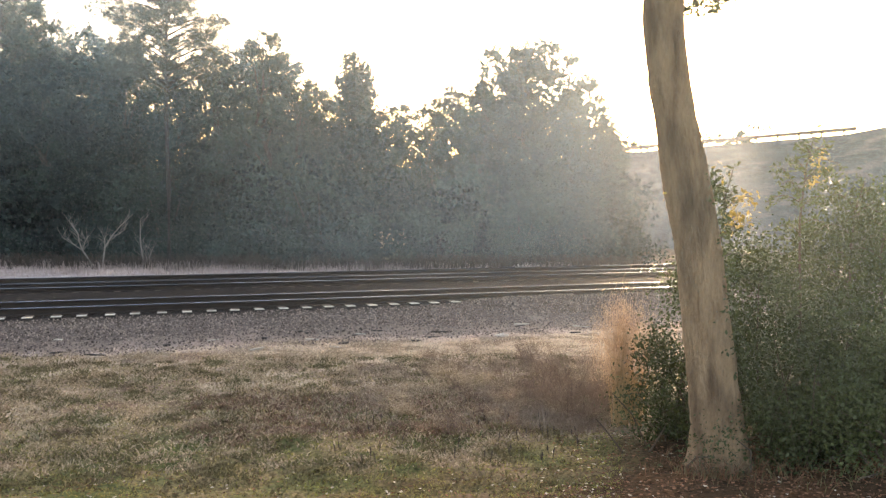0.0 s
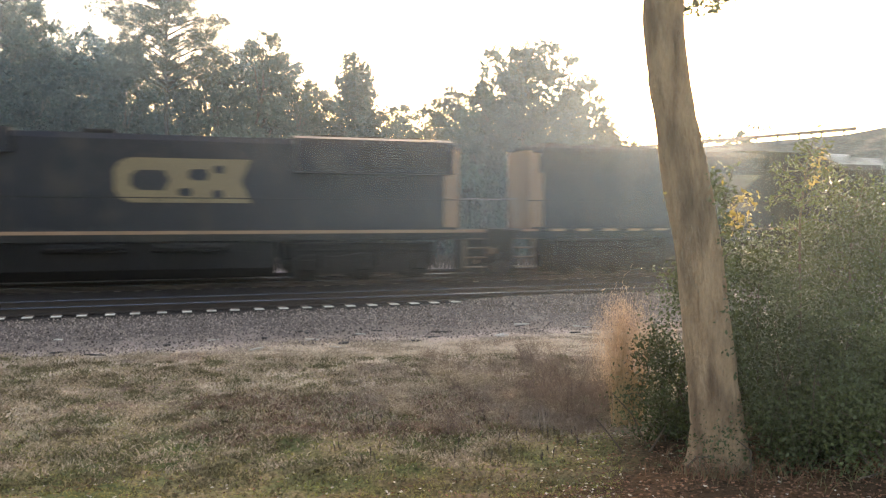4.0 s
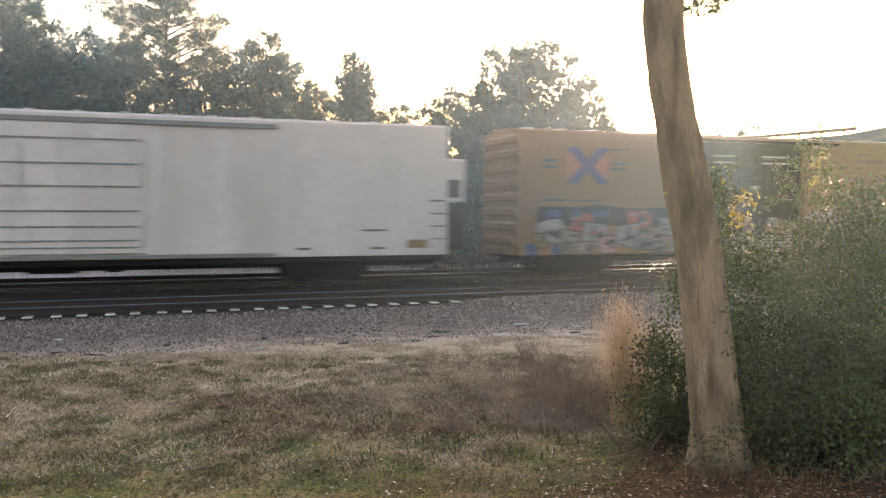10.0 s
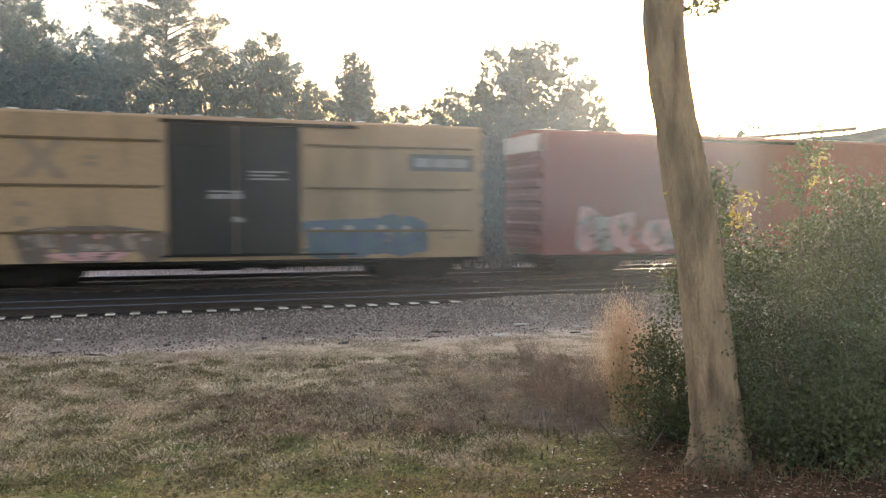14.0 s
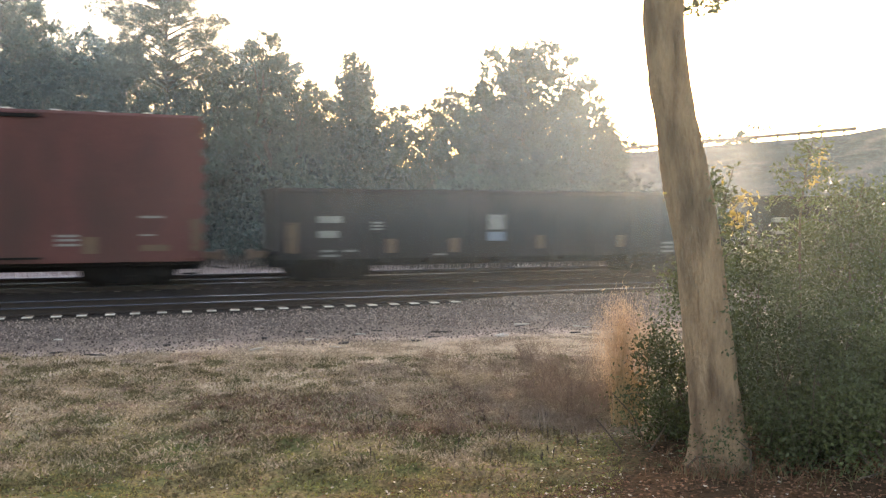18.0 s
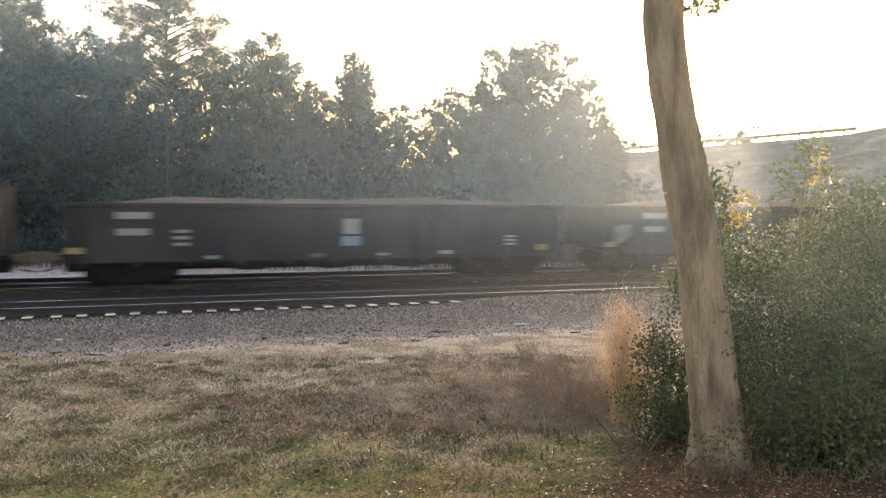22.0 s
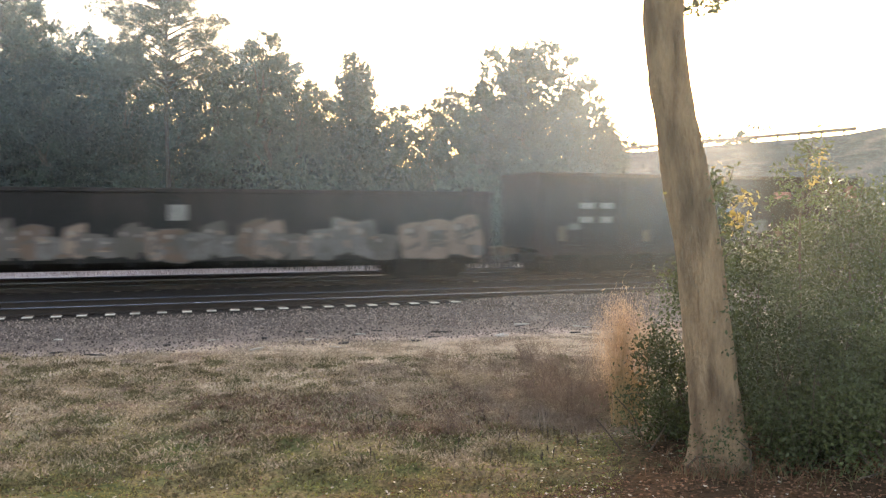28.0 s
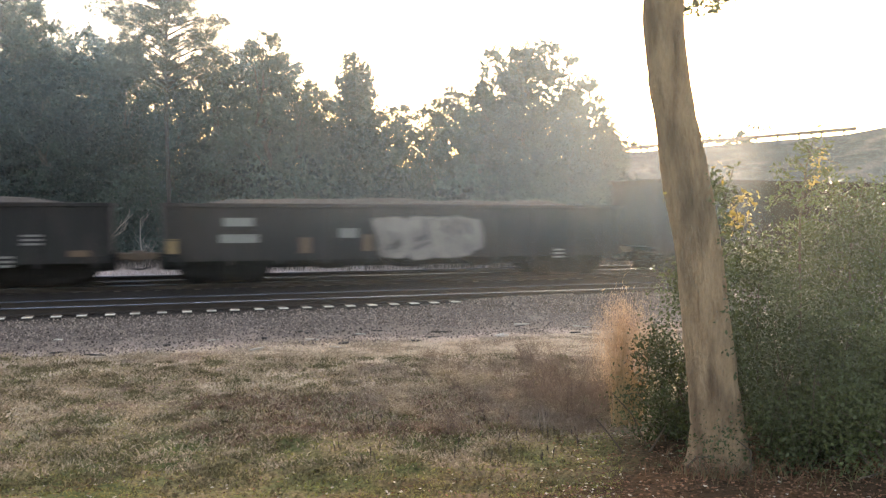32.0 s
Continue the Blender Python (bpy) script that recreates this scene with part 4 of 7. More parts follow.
    vine = tagged(new("creeper", quads_mesh("creeper", leaf_quads(r, np.array(pts), 0.05, 0.026, 1.2, 9), "shrub_leaf")), "small-leaved creeper climbing the trunk", "creeper")
    pts = [(4.60, 6.55, 2.45), (4.66, 6.55, 2.36), (4.62, 6.57, 2.62), (5.08, 6.45, 2.7), (5.12, 6.45, 2.62), (5.05, 6.45, 2.52)]
    tagged(new("yellow_creeper_leaves", quads_mesh("yellow_creeper_leaves", leaf_quads(r, np.array(pts), 0.035, 0.02, 1, 6), "yellow_leaf")), "yellow autumn creeper leaves on the trunk", "leaves", kind="stuff")


build_trunk()


def shrub(name, place, lobes, clumps, leaf, per, label, seed, spread=0.09, stems=9, mat="shrub_leaf", group="shrubs by the tree"):
    r = np.random.default_rng(seed)
    t = tagged(new(name), label, "shrub", group)
    t.location = place
    s = Shape()
    for j in range(stems):
        l = lobes[j % len(lobes)]
        a = Vector((r.normal(0, 0.15), r.normal(0, 0.15), -0.1))
        b = Vector(l[:3]) + Vector((r.normal(0, 0.15), r.normal(0, 0.15), 0))
        s.tube([a, a.lerp(b, 0.5) + Vector((r.normal(0, 0.06), r.normal(0, 0.06), 0.1)), b], [0.013, 0.009, 0.004], 6)
    tagged(part("stem", s, "twig", t, "thin brown stems"), kind="stuff")
    tagged(part("leaves", quads_mesh("leaves", leaf_quads(r, lobe_points(r, lobes, clumps), spread, leaf, 0.85, per), mat), "", t, "small glossy green leaves"), kind="stuff")
    return t


def build_shrubs():
    r = random.Random(4)

    def heap(w, h, n, seed, depth=0.6, skew=0.0):
        q = random.Random(seed)
        out = []
        for i in range(n):
            z = q.uniform(0.12, 1.0) * h
            k = q.uniform(0.12, 0.28) * (1.15 - 0.5 * z / h)
            out.append((q.uniform(-1, 1) * w * (1.1 - 0.3 * z / h) + skew * z, q.uniform(-1, 1) * depth, z - k * 0.6, k, k, k))
        for i in range(n // 2):
            z = h * q.uniform(0.85, 1.12)
            out.append((q.uniform(-1, 1) * w * 0.85 + skew * z, q.uniform(-1, 1) * depth, z - 0.1, 0.07, 0.07, q.uniform(0.1, 0.2)))
        return out

    # beside the trunk, then along to the right
    for u, d, w, h, n, seed, depth, clumps, leaf, per, label in (
            (0.262, 9.1, 0.26, 1.15, 22, 1, 0.3, 260, 0.022, 22, "leafy green shrub pressed against the tree trunk"),
            (0.284, 9.2, 0.16, 1.75, 14, 11, 0.2, 120, 0.022, 18, "slender leafy shrub rising beside the tree trunk"),
            (0.385, 9.2, 0.62, 2.02, 32, 2, 0.6, 650, 0.024, 34, "large dense green shrub behind the tree"),
            (0.488, 9.0, 0.56, 2.3, 35, 3, 0.6, 675, 0.024, 34, "large dense green shrub with glossy leaves"),
            (0.548, 8.8, 0.6, 2.5, 36, 4, 0.6, 650, 0.024, 34, "tall dense green shrub with glossy leaves"),
            (0.64, 9.0, 0.7, 2.4, 34, 5, 0.6, 575, 0.024, 34, "large dense green shrub with glossy leaves"),
            (0.43, 7.7, 0.75, 1.35, 26, 6, 0.35, 300, 0.02, 28, "low shaded shrub under the hedge"),
            (0.46, 8.3, 0.6, 1.6, 26, 8, 0.35, 280, 0.022, 28, "low shaded shrub under the hedge"),
            (0.55, 7.4, 0.7, 1.45, 26, 7, 0.35, 300, 0.02, 28, "low shaded shrub under the hedge")):
        shrub("shrub", at(u, d), heap(w, h, n, seed, depth), clumps, leaf, per, label, 60 + seed, 0.1)
    # low leafy growth round the tree's foot
    for u, d, w, h, n, seed in ((0.355, 7.4, 0.3, 0.5, 10, 83), (0.245, 8.6, 0.3, 0.6, 12, 84), (0.333, 7.5, 0.2, 0.42, 9, 85)):
        shrub("low_shrub", at(u, d), heap(w, h, n, seed, 0.2), 60, 0.016, 9, "low shaded leafy growth at the tree's foot", seed, 0.1, 3, group="low growth by the tree")
    # slim saplings standing out of the hedge: height, then limbs as (start height, reach to the side, rise, droop)
    for n, (u, d, hgt, seed, limbs) in enumerate((
            (0.4305, 8.7, 3.25, 71, ((2.52, -0.42, 0.16, 0.16), (2.5, -0.30, 0.52, 0.1), (2.48, 0.30, 0.2, 0.14), (2.62, -0.22, 0.2, 0.1), (2.75, 0.24, 0.22, 0.1), (2.96, 0.46, 0.06, 0.14), (3.0, 0.2, 0.16, 0.05), (2.85, -0.2, 0.2, 0.1), (3.05, -0.12, 0.16, 0.05), (2.7, 0.34, 0.3, 0.2), (2.3, 0.36, 0.12, 0.2), (2.2, -0.3, 0.2, 0.2))),
            (0.334, 8.6, 2.95, 72, ((2.3, 0.26, 0.22, 0.1), (2.5, 0.32, 0.2, 0.08), (2.2, 0.2, 0.2, 0.1), (2.0, 0.26, 0.1, 0.1), (1.8, 0.2, 0.2, 0.1), (2.6, -0.1, 0.2, 0.05), (2.45, 0.12, 0.3, 0.05), (1.6, 0.2, 0.2, 0.1))),
            (0.492, 8.8, 2.8, 73, ((2.1, 0.5, 0.22, 0.2), (2.2, -0.44, 0.24, 0.2), (2.4, 0.36, 0.26, 0.15), (2.45, -0.3, 0.3, 0.15), (2.0, -0.4, 0.1, 0.2), (1.8, 0.5, 0.2, 0.2), (2.6, 0.2, 0.15, 0.05), (1.7, -0.45, 0.2, 0.2))),
            (0.53, 8.6, 2.7, 74, ((2.1, 0.45, 0.26, 0.2), (2.2, -0.4, 0.26, 0.2), (2.4, 0.34, 0.22, 0.15), (2.3, -0.34, 0.2, 0.15), (1.9, -0.4, 0.2, 0.2), (1.8, 0.42, 0.2, 0.2))))):
        q = np.random.default_rng(seed)
        t = tagged(new("sapling"), ("slim sapling with drooping green and yellow leaves", "thin climber-hung sapling with yellowing leaves beside the trunk", "bushy sapling with sparse green leaves", "bushy sapling with sparse green leaves")[n], "sapling", "saplings in the hedge")
        t.location, t.rotation_euler.z = at(u, d), -HEAD
        s = Shape()
        stem = [Vector(p) for p in ((0, 0, -0.1), (0.02, 0, hgt * 0.4), (0.0, 0.02, hgt * 0.72), (0.05, 0, hgt * 0.9), (0.13, 0, hgt))]
        s.tube(stem, [0.021, 0.017, 0.012, 0.008, 0.003], 6)
        pts, gold = [], []
        for j, (z, out, rise, droop) in enumerate(limbs):
            x0 = float(np.interp(z, [p.z for p in stem], [p.x for p in stem]))
            depth = q.uniform(-0.3, 0.3) * abs(out)
            line = [Vector((x0 + out * f, depth * f, z + rise * (1.7 * f - 0.7 * f * f) - droop * f ** 3)) for f in (0, 0.25, 0.5, 0.75, 1.0)]
            s.tube(line, [0.008, 0.006, 0.005, 0.004, 0.002], 4)
            for f in np.linspace(0.15, 1.0, 13):
                i0 = min(3, int(f * 4))
                c = line[i0].lerp(line[i0 + 1], float(f) * 4 - i0)
                hang = float(q.uniform(0.0, 0.07))
                (gold if (n == 0 and j in (5, 9) and f < 0.45) or (n == 1 and j in (0, 1)) else pts).append((c.x, c.y, c.z - hang))
        for f in np.linspace(0.78, 1.0, 16):
            pts.append((float(np.interp(hgt * f, [p.z for p in stem], [p.x for p in stem])) + q.normal(0, 0.03), 0, hgt * f))
        part("stem", s, "twig", t, "thin brown stem")
        tagged(part("leaves", quads_mesh("leaves", leaf_quads(q, np.array(pts), 0.03, 0.03, 1.2, 5, 0.42), "shrub_leaf"), "", t, "narrow green leaves"), kind="stuff")
        if gold:
            tagged(part("yellow_leaves", quads_mesh("yellow_leaves", leaf_quads(q, np.array(gold), 0.035, 0.03, 1.3, 7, 0.5), "yellow_leaf"), "", t, "yellow leaves"), kind="stuff")


build_shrubs()


def blades(rng, n, place, height, width, lean, mat, name):
    """Tapered bent blades, two quads each. place(i): x, y."""
    xy = place(n)
    n = len(xy)
    z = np.array([ground_z(x, y) for x, y in xy]) - 0.01
    h = height * rng.uniform(0.45, 1.25, n)
    a = rng.uniform(0, 2 * math.pi, n)
    w = width * rng.uniform(0.6, 1.3, n)
    dx, dy = np.cos(a), np.sin(a)
    b = rng.uniform(0, 2 * math.pi, n)
    l = lean * rng.uniform(0.2, 1.2, n) * h
    lx, ly = np.cos(b) * l, np.sin(b) * l

    def pt(s, t, side):
        k = t * t
        return np.stack([xy[:, 0] + dx * w * side * s + lx * k, xy[:, 1] + dy * w * side * s + ly * k, z + h * t * (1 - 0.25 * lean * t)], 1)
    low = np.stack([pt(1, 0, -1), pt(1, 0, 1), pt(0.8, 0.55, 1), pt(0.8, 0.55, -1)], 1)
    up = np.stack([pt(0.8, 0.55, -1), pt(0.8, 0.55, 1), pt(0.1, 1, 1), pt(0.1, 1, -1)], 1)
    return quads_mesh(name, np.concatenate([low, up]), mat)


def build_grass():
    rng = np.random.default_rng(17)

    def patch(u0, u1, d0, d1, clump=0.55, power=1.0, dens=None):
        def f(n):
            u = rng.uniform(u0, u1, n)
            d = d0 + (d1 - d0) * rng.random(n) ** power
            x = d * (math.sin(HEAD) + math.cos(HEAD) * u)
            y = d * (math.cos(HEAD) - math.sin(HEAD) * u)
            keep = np.array([noise.noise((a * 1.3, b * 1.3, 5)) + 0.6 * noise.noise((a * 4, b * 4, 9)) for a, b in zip(x, y)]) > rng.uniform(-1, 1, n) * clump - 0.05
            return np.stack([x, y], 1)[keep]
        return f

    def stuff(name, me, label):
        tagged(new(name, me), label, "grass", kind="stuff")

    def heaps(rows):
        """Loose round clumps (side, depth, spread, share)."""
        def f(n):
            out = []
            for u, d, sd, share in rows:
                p = at(u, d)
                out.append(np.array([p.x, p.y]) + rng.normal(0, sd, (int(n * share), 2)) * np.array([1.0, 1.4]))
            return np.concatenate(out)
        return f

    verge_heaps = heaps([(rng.uniform(-0.25, 0.3), rng.uniform(15.8, 18.6), rng.uniform(0.2, 0.6), 0.012) for _ in range(80)])
    stuff("lawn_grass", blades(rng, 85000, patch(-0.6, 0.22, 6.0, 15.0, 0.9, 1.1), 0.04, 0.005, 1.3, "green_grass", "lawn_grass"), "short green-brown lawn grass")
    stuff("dry_lawn", blades(rng, 60000, patch(-0.62, 0.26, 9.0, 18.2, 0.9, 0.9), 0.045, 0.007, 1.3, "dry_grass", "dry_lawn"), "dry straw-coloured lawn grass with frost")
    stuff("trackside_grass", blades(rng, 6000, verge_heaps, 0.08, 0.006, 0.8, "dry_grass", "trackside_grass"), "pale dry grass along the stones")
    # dead branching weeds: a thicket by the sedge, thinning out over the lawn
    tall = [(rng.uniform(0.02, 0.2), rng.uniform(10.0, 15.0), rng.uniform(0.1, 0.3), 0.03) for _ in range(22)] + [(rng.uniform(0.12, 0.205), rng.uniform(9.6, 12.2), rng.uniform(0.12, 0.4), 0.055) for _ in range(14)]

    def bushes(rows, name, mat, label, twig=0.002, spray=8):
        """Many-stemmed dead weeds (place, height, reach, stems): stems fan out from the foot and fork into fine twigs."""
        out = []

        def stroke(a, b, w0, w1):
            side = np.cross(b - a, rng.normal(0, 1, a.shape))
            side /= np.linalg.norm(side, axis=1)[:, None] + 1e-9
            out.append(np.stack([a - side * w0, a + side * w0, b + side * w1, b - side * w1], 1))
        for p, h, reach, k in rows:
            a = rng.uniform(0, 6.28, k)
            r = reach * rng.random(k) ** 0.6
            foot = np.array(p) + rng.normal(0, 0.05, (k, 3)) * np.array([1, 1, 0])
            hh = h * rng.uniform(0.55, 1.05, k) * (1 - 0.3 * r / reach)
            tip = foot + np.stack([r * np.cos(a), r * np.sin(a), hh], 1)
            mid = foot * 0.5 + tip * 0.5 + np.stack([-0.12 * r * np.cos(a), -0.12 * r * np.sin(a), 0.06 * hh], 1)
            stroke(foot, mid, twig * 1.5, twig * 1.2)
            stroke(mid, tip, twig * 1.2, twig * 0.6)
            for f in np.linspace(0.3, 0.98, spray):
                base = np.where(f < 0.5, foot + (mid - foot) * f * 2, mid + (tip - mid) * (f * 2 - 1))
                twigs = base + rng.normal(0, 1, (k, 3)) * np.array([0.09, 0.09, 0.03]) * (0.5 + h) + np.array([0, 0, 0.10 * h])
                stroke(base, twigs, twig * 0.9, twig * 0.4)
        stuff(name, quads_mesh(name, np.concatenate(out), mat), label)

    def scatter(k, u0, u1, d0, d1, h0, h1, reach, stems):
        return [(at(rng.uniform(u0, u1), rng.uniform(d0, d1)), rng.uniform(h0, h1), reach * rng.uniform(0.7, 1.3), stems) for _ in range(k)]

    bushes(scatter(11, 0.12, 0.205, 9.8, 12.0, 0.5, 0.9, 0.34, 26) + scatter(9, 0.10, 0.2, 11.5, 15.0, 0.4, 0.75, 0.3, 17), "weed_thicket", "dead_weed", "thicket of tall brown dead weeds")
    bushes(scatter(34, 0.0, 0.21, 9.2, 12.4, 0.15, 0.4, 0.26, 15) + scatter(14, -0.02, 0.12, 12.0, 16.0, 0.25, 0.45, 0.22, 18), "short_weeds", "dead_weed", "short dark brown dead weeds")
    bushes(scatter(26, -0.06, 0.2, 9.5, 14.5, 0.14, 0.3, 0.25, 24), "tan_weeds", "straw", "tan dead grass among the weeds", 0.0026)
    bushes(scatter(10, -0.5, 0.0, 9.5, 15.0, 0.12, 0.22, 0.16, 14), "lawn_weeds", "dead_weed", "small dark dead weeds in the lawn")
    stuff("weed_mat", blades(rng, 3000, heaps(tall), 0.2, 0.004, 0.9, "weed_stem", "weed_mat"), "tangled low dead weeds")
    low = [(rng.uniform(-0.2, 0.14), rng.uniform(10.3, 14.5), rng.uniform(0.15, 0.4), 0.03) for _ in range(34)]
    stuff("weed_tufts", blades(rng, 9000, heaps(low), 0.10, 0.006, 1.0, "weed_stem", "weed_tufts"), "low brown dead weed tufts")
    low = [(rng.uniform(-0.6, 0.1), rng.uniform(8.0, 16.5), rng.uniform(0.07, 0.2), 0.0036) for _ in range(420)]
    stuff("straw_tufts", blades(rng, 34000, heaps(low), 0.06, 0.009, 1.2, "straw", "straw_tufts"), "pale straw tufts in the lawn")
    low = [(rng.uniform(-0.6, 0.16), rng.uniform(9.5, 17.0), rng.uniform(0.05, 0.16), 0.004) for _ in range(260)]
    stuff("pale_tufts", blades(rng, 11000, heaps(low), 0.05, 0.008, 1.2, "straw", "pale_tufts"), "pale dry tufts in the lawn")
    low = [(rng.uniform(-0.6, 0.16), 7.0 + 9.0 * rng.random() ** 0.8, rng.uniform(0.06, 0.2), 0.003) for _ in range(420)]
    stuff("dark_tufts", blades(rng, 34000, heaps(low), 0.075, 0.009, 1.2, "shade_grass", "dark_tufts"), "dark olive tufts in the lawn")
    low = [(rng.uniform(-0.3, 0.1), rng.uniform(9.3, 12.2), rng.uniform(0.06, 0.2), 0.008) for _ in range(120)]
    stuff("brown_tufts", blades(rng, 12000, heaps(low), 0.08, 0.008, 1.2, "brown_grass", "brown_tufts"), "dead reddish-brown tufts in the lawn")
    stuff("wood_brush", blades(rng, 26000, patch(-0.64, 0.24, 38.6, 42.5, 1.6), 0.75, 0.014, 0.5, "brush", "wood_brush"), "dark tangled brush at the foot of the wood")
    stuff("verge_grass", blades(rng, 12000, patch(-0.62, 0.27, 35.5, 39.6, 0.9), 0.24, 0.012, 0.5, "frost_grass", "verge_grass"), "tall frosted pale grass beyond the tracks")
    weeds = [(rng.uniform(-0.6, 0.2), rng.uniform(38.2, 40.2), rng.uniform(0.2, 0.7), 0.02) for _ in range(60)]
    stuff("frosted_weeds", blades(rng, 2600, heaps(weeds), 0.45, 0.011, 0.5, "frost_grass", "frosted_weeds"), "ragged frosted weeds at the foot of the wood")
    stuff("verge_stubble", blades(rng, 12000, patch(-0.6, 0.5, 31.5, 40, 0.9), 0.16, 0.014, 0.6, "frost_grass", "verge_stubble"), "short frosted grass beyond the tracks")
    foot = [(0.335, 7.1, 0.12, 0.2), (0.36, 7.3, 0.2, 0.25), (0.305, 7.2, 0.1, 0.1), (0.42, 7.2, 0.3, 0.2), (0.52, 7.0, 0.35, 0.15), (0.27, 7.9, 0.25, 0.1)]
    stuff("foot_twigs", blades(rng, 420, heaps(foot), 0.22, 0.003, 1.0, "litter_leaf", "foot_twigs"), "thin reddish-brown twigs at the foot of the hedge and tree")
    stuff("foot_weeds", blades(rng, 260, heaps(foot), 0.16, 0.005, 1.0, "shade_grass", "foot_weeds"), "dull olive weeds at the foot of the hedge and tree")
    # fallen leaves
    u, d = rng.uniform(-0.6, 0.62, 16000), 5.8 + 4.2 * rng.random(16000) ** 1.6
    x, y = d * (math.sin(HEAD) + math.cos(HEAD) * u), d * (math.cos(HEAD) - math.sin(HEAD) * u)
    keep = (u > 0.12) | (rng.random(16000) < 0.3) & (d < 7.8)
    c = np.stack([x, y, np.array([ground_z(p, q) + 0.012 for p, q in zip(x, y)])], 1)[keep]
    q = leaf_quads(rng, c, 0.01, 0.019, 0.3, 1, 0.7)
    q[:, :, 2] = c[:, None, 2] + (q[:, :, 2] - c[:, None, 2]) * 0.35
    pale = rng.random(len(q)) < np.where(u[keep] < 0.2, 0.2, 0.05)
    stuff("fallen_leaves", quads_mesh("fallen_leaves", q[~pale], "litter_leaf"), "brown fallen leaves on the ground")
    stuff("pale_fallen_leaves", quads_mesh("pale_fallen_leaves", q[pale], "frost_leaf"), "pale frosted fallen leaves on the lawn")
    # broom sedge clump
    t = tagged(new("broom_sedge"), "tall tan broom sedge clump beside the shrubs", "grass clump")
    base = at(0.2195, 9.6)
    t.location = base
    for spot, k, tall, wide in ((Vector((0, 0, 0)), 230, 1.36, 0.34), (Vector((0.16, -0.05, 0.0)), 130, 1.18, 0.42), (Vector((-0.08, 0, 0)), 80, 1.25, 0.36)):
        a = rng.uniform(0, 6.28, k)
        r0, r1 = rng.random(k) ** 0.5 * 0.07, rng.random(k) ** 0.9 * wide
        h = tall * rng.uniform(0.35, 1.03, k) * (1 - 0.45 * r1)
        ca, sa = np.cos(a), np.sin(a)
        off = np.array(spot)
        p0 = np.stack([r0 * ca, r0 * sa, np.full(k, -0.03)], 1) + off
        p1 = np.stack([(r0 + 0.25 * (r1 - r0)) * ca, (r0 + 0.25 * (r1 - r0)) * sa, h * 0.55], 1) + off
        p2 = np.stack([r1 * ca + rng.normal(0, 0.02, k), r1 * sa, h], 1) + off
        side = np.stack([np.cos(a + 1.3), np.sin(a + 1.3), np.zeros(k)], 1) * 0.0032
        q = np.concatenate([np.stack([p0 - side, p0 + side, p1 + side, p1 - side], 1), np.stack([p1 - side, p1 + side, p2 + side * 0.3, p2 - side * 0.3], 1)])
        tagged(part("stalk", quads_mesh("stalk", q, "sedge"), "", t, "straight tan stalks"), kind="stuff")
        tops = np.repeat(p2[h > tall * 0.5], 16, axis=0)
        tops = tops + rng.normal(0, 1, tops.shape) * np.array([0.055, 0.055, 0.14])
        b = rng.normal(0, 1, tops.shape) * np.array([0.35, 0.35, 1.0])
        b *= (0.03 * rng.uniform(0.6, 1.6, len(b)) / np.linalg.norm(b, axis=1))[:, None]
        c = np.cross(b, rng.normal(0, 1, b.shape))
        c *= (0.0016 / np.linalg.norm(c, axis=1))[:, None]
        tagged(part("plume", quads_mesh("plume", np.stack([tops - b - c, tops - b + c, tops + b + c, tops + b - c], 1), "sedge_plume"), "", t, "feathery pinkish-tan tops"), kind="stuff")
    # seed heads on the lawn
    s = Shape()
    rr = random.Random(8)
    for i in range(46):
        p = at(rr.choice((-0.09, 0.02, 0.06, 0.11, 0.15)) + rr.gauss(0, 0.022), rr.uniform(8.0, 10.5))
        hgt = rr.uniform(0.03, 0.08)
        q = p + Vector((rr.uniform(-0.03, 0.03), 0, hgt))
        s.tube([p, q, q + Vector((0, 0, 0.02)), q + Vector((rr.uniform(-0.01, 0.01), 0, 0.06))], [0.003, 0.004, 0.008, 0.003], 5)
    tagged(new("seed_heads", s.mesh("seed_heads", "seed_head")), "dark dried seed heads standing in the lawn", "weeds", kind="stuff")


build_grass()


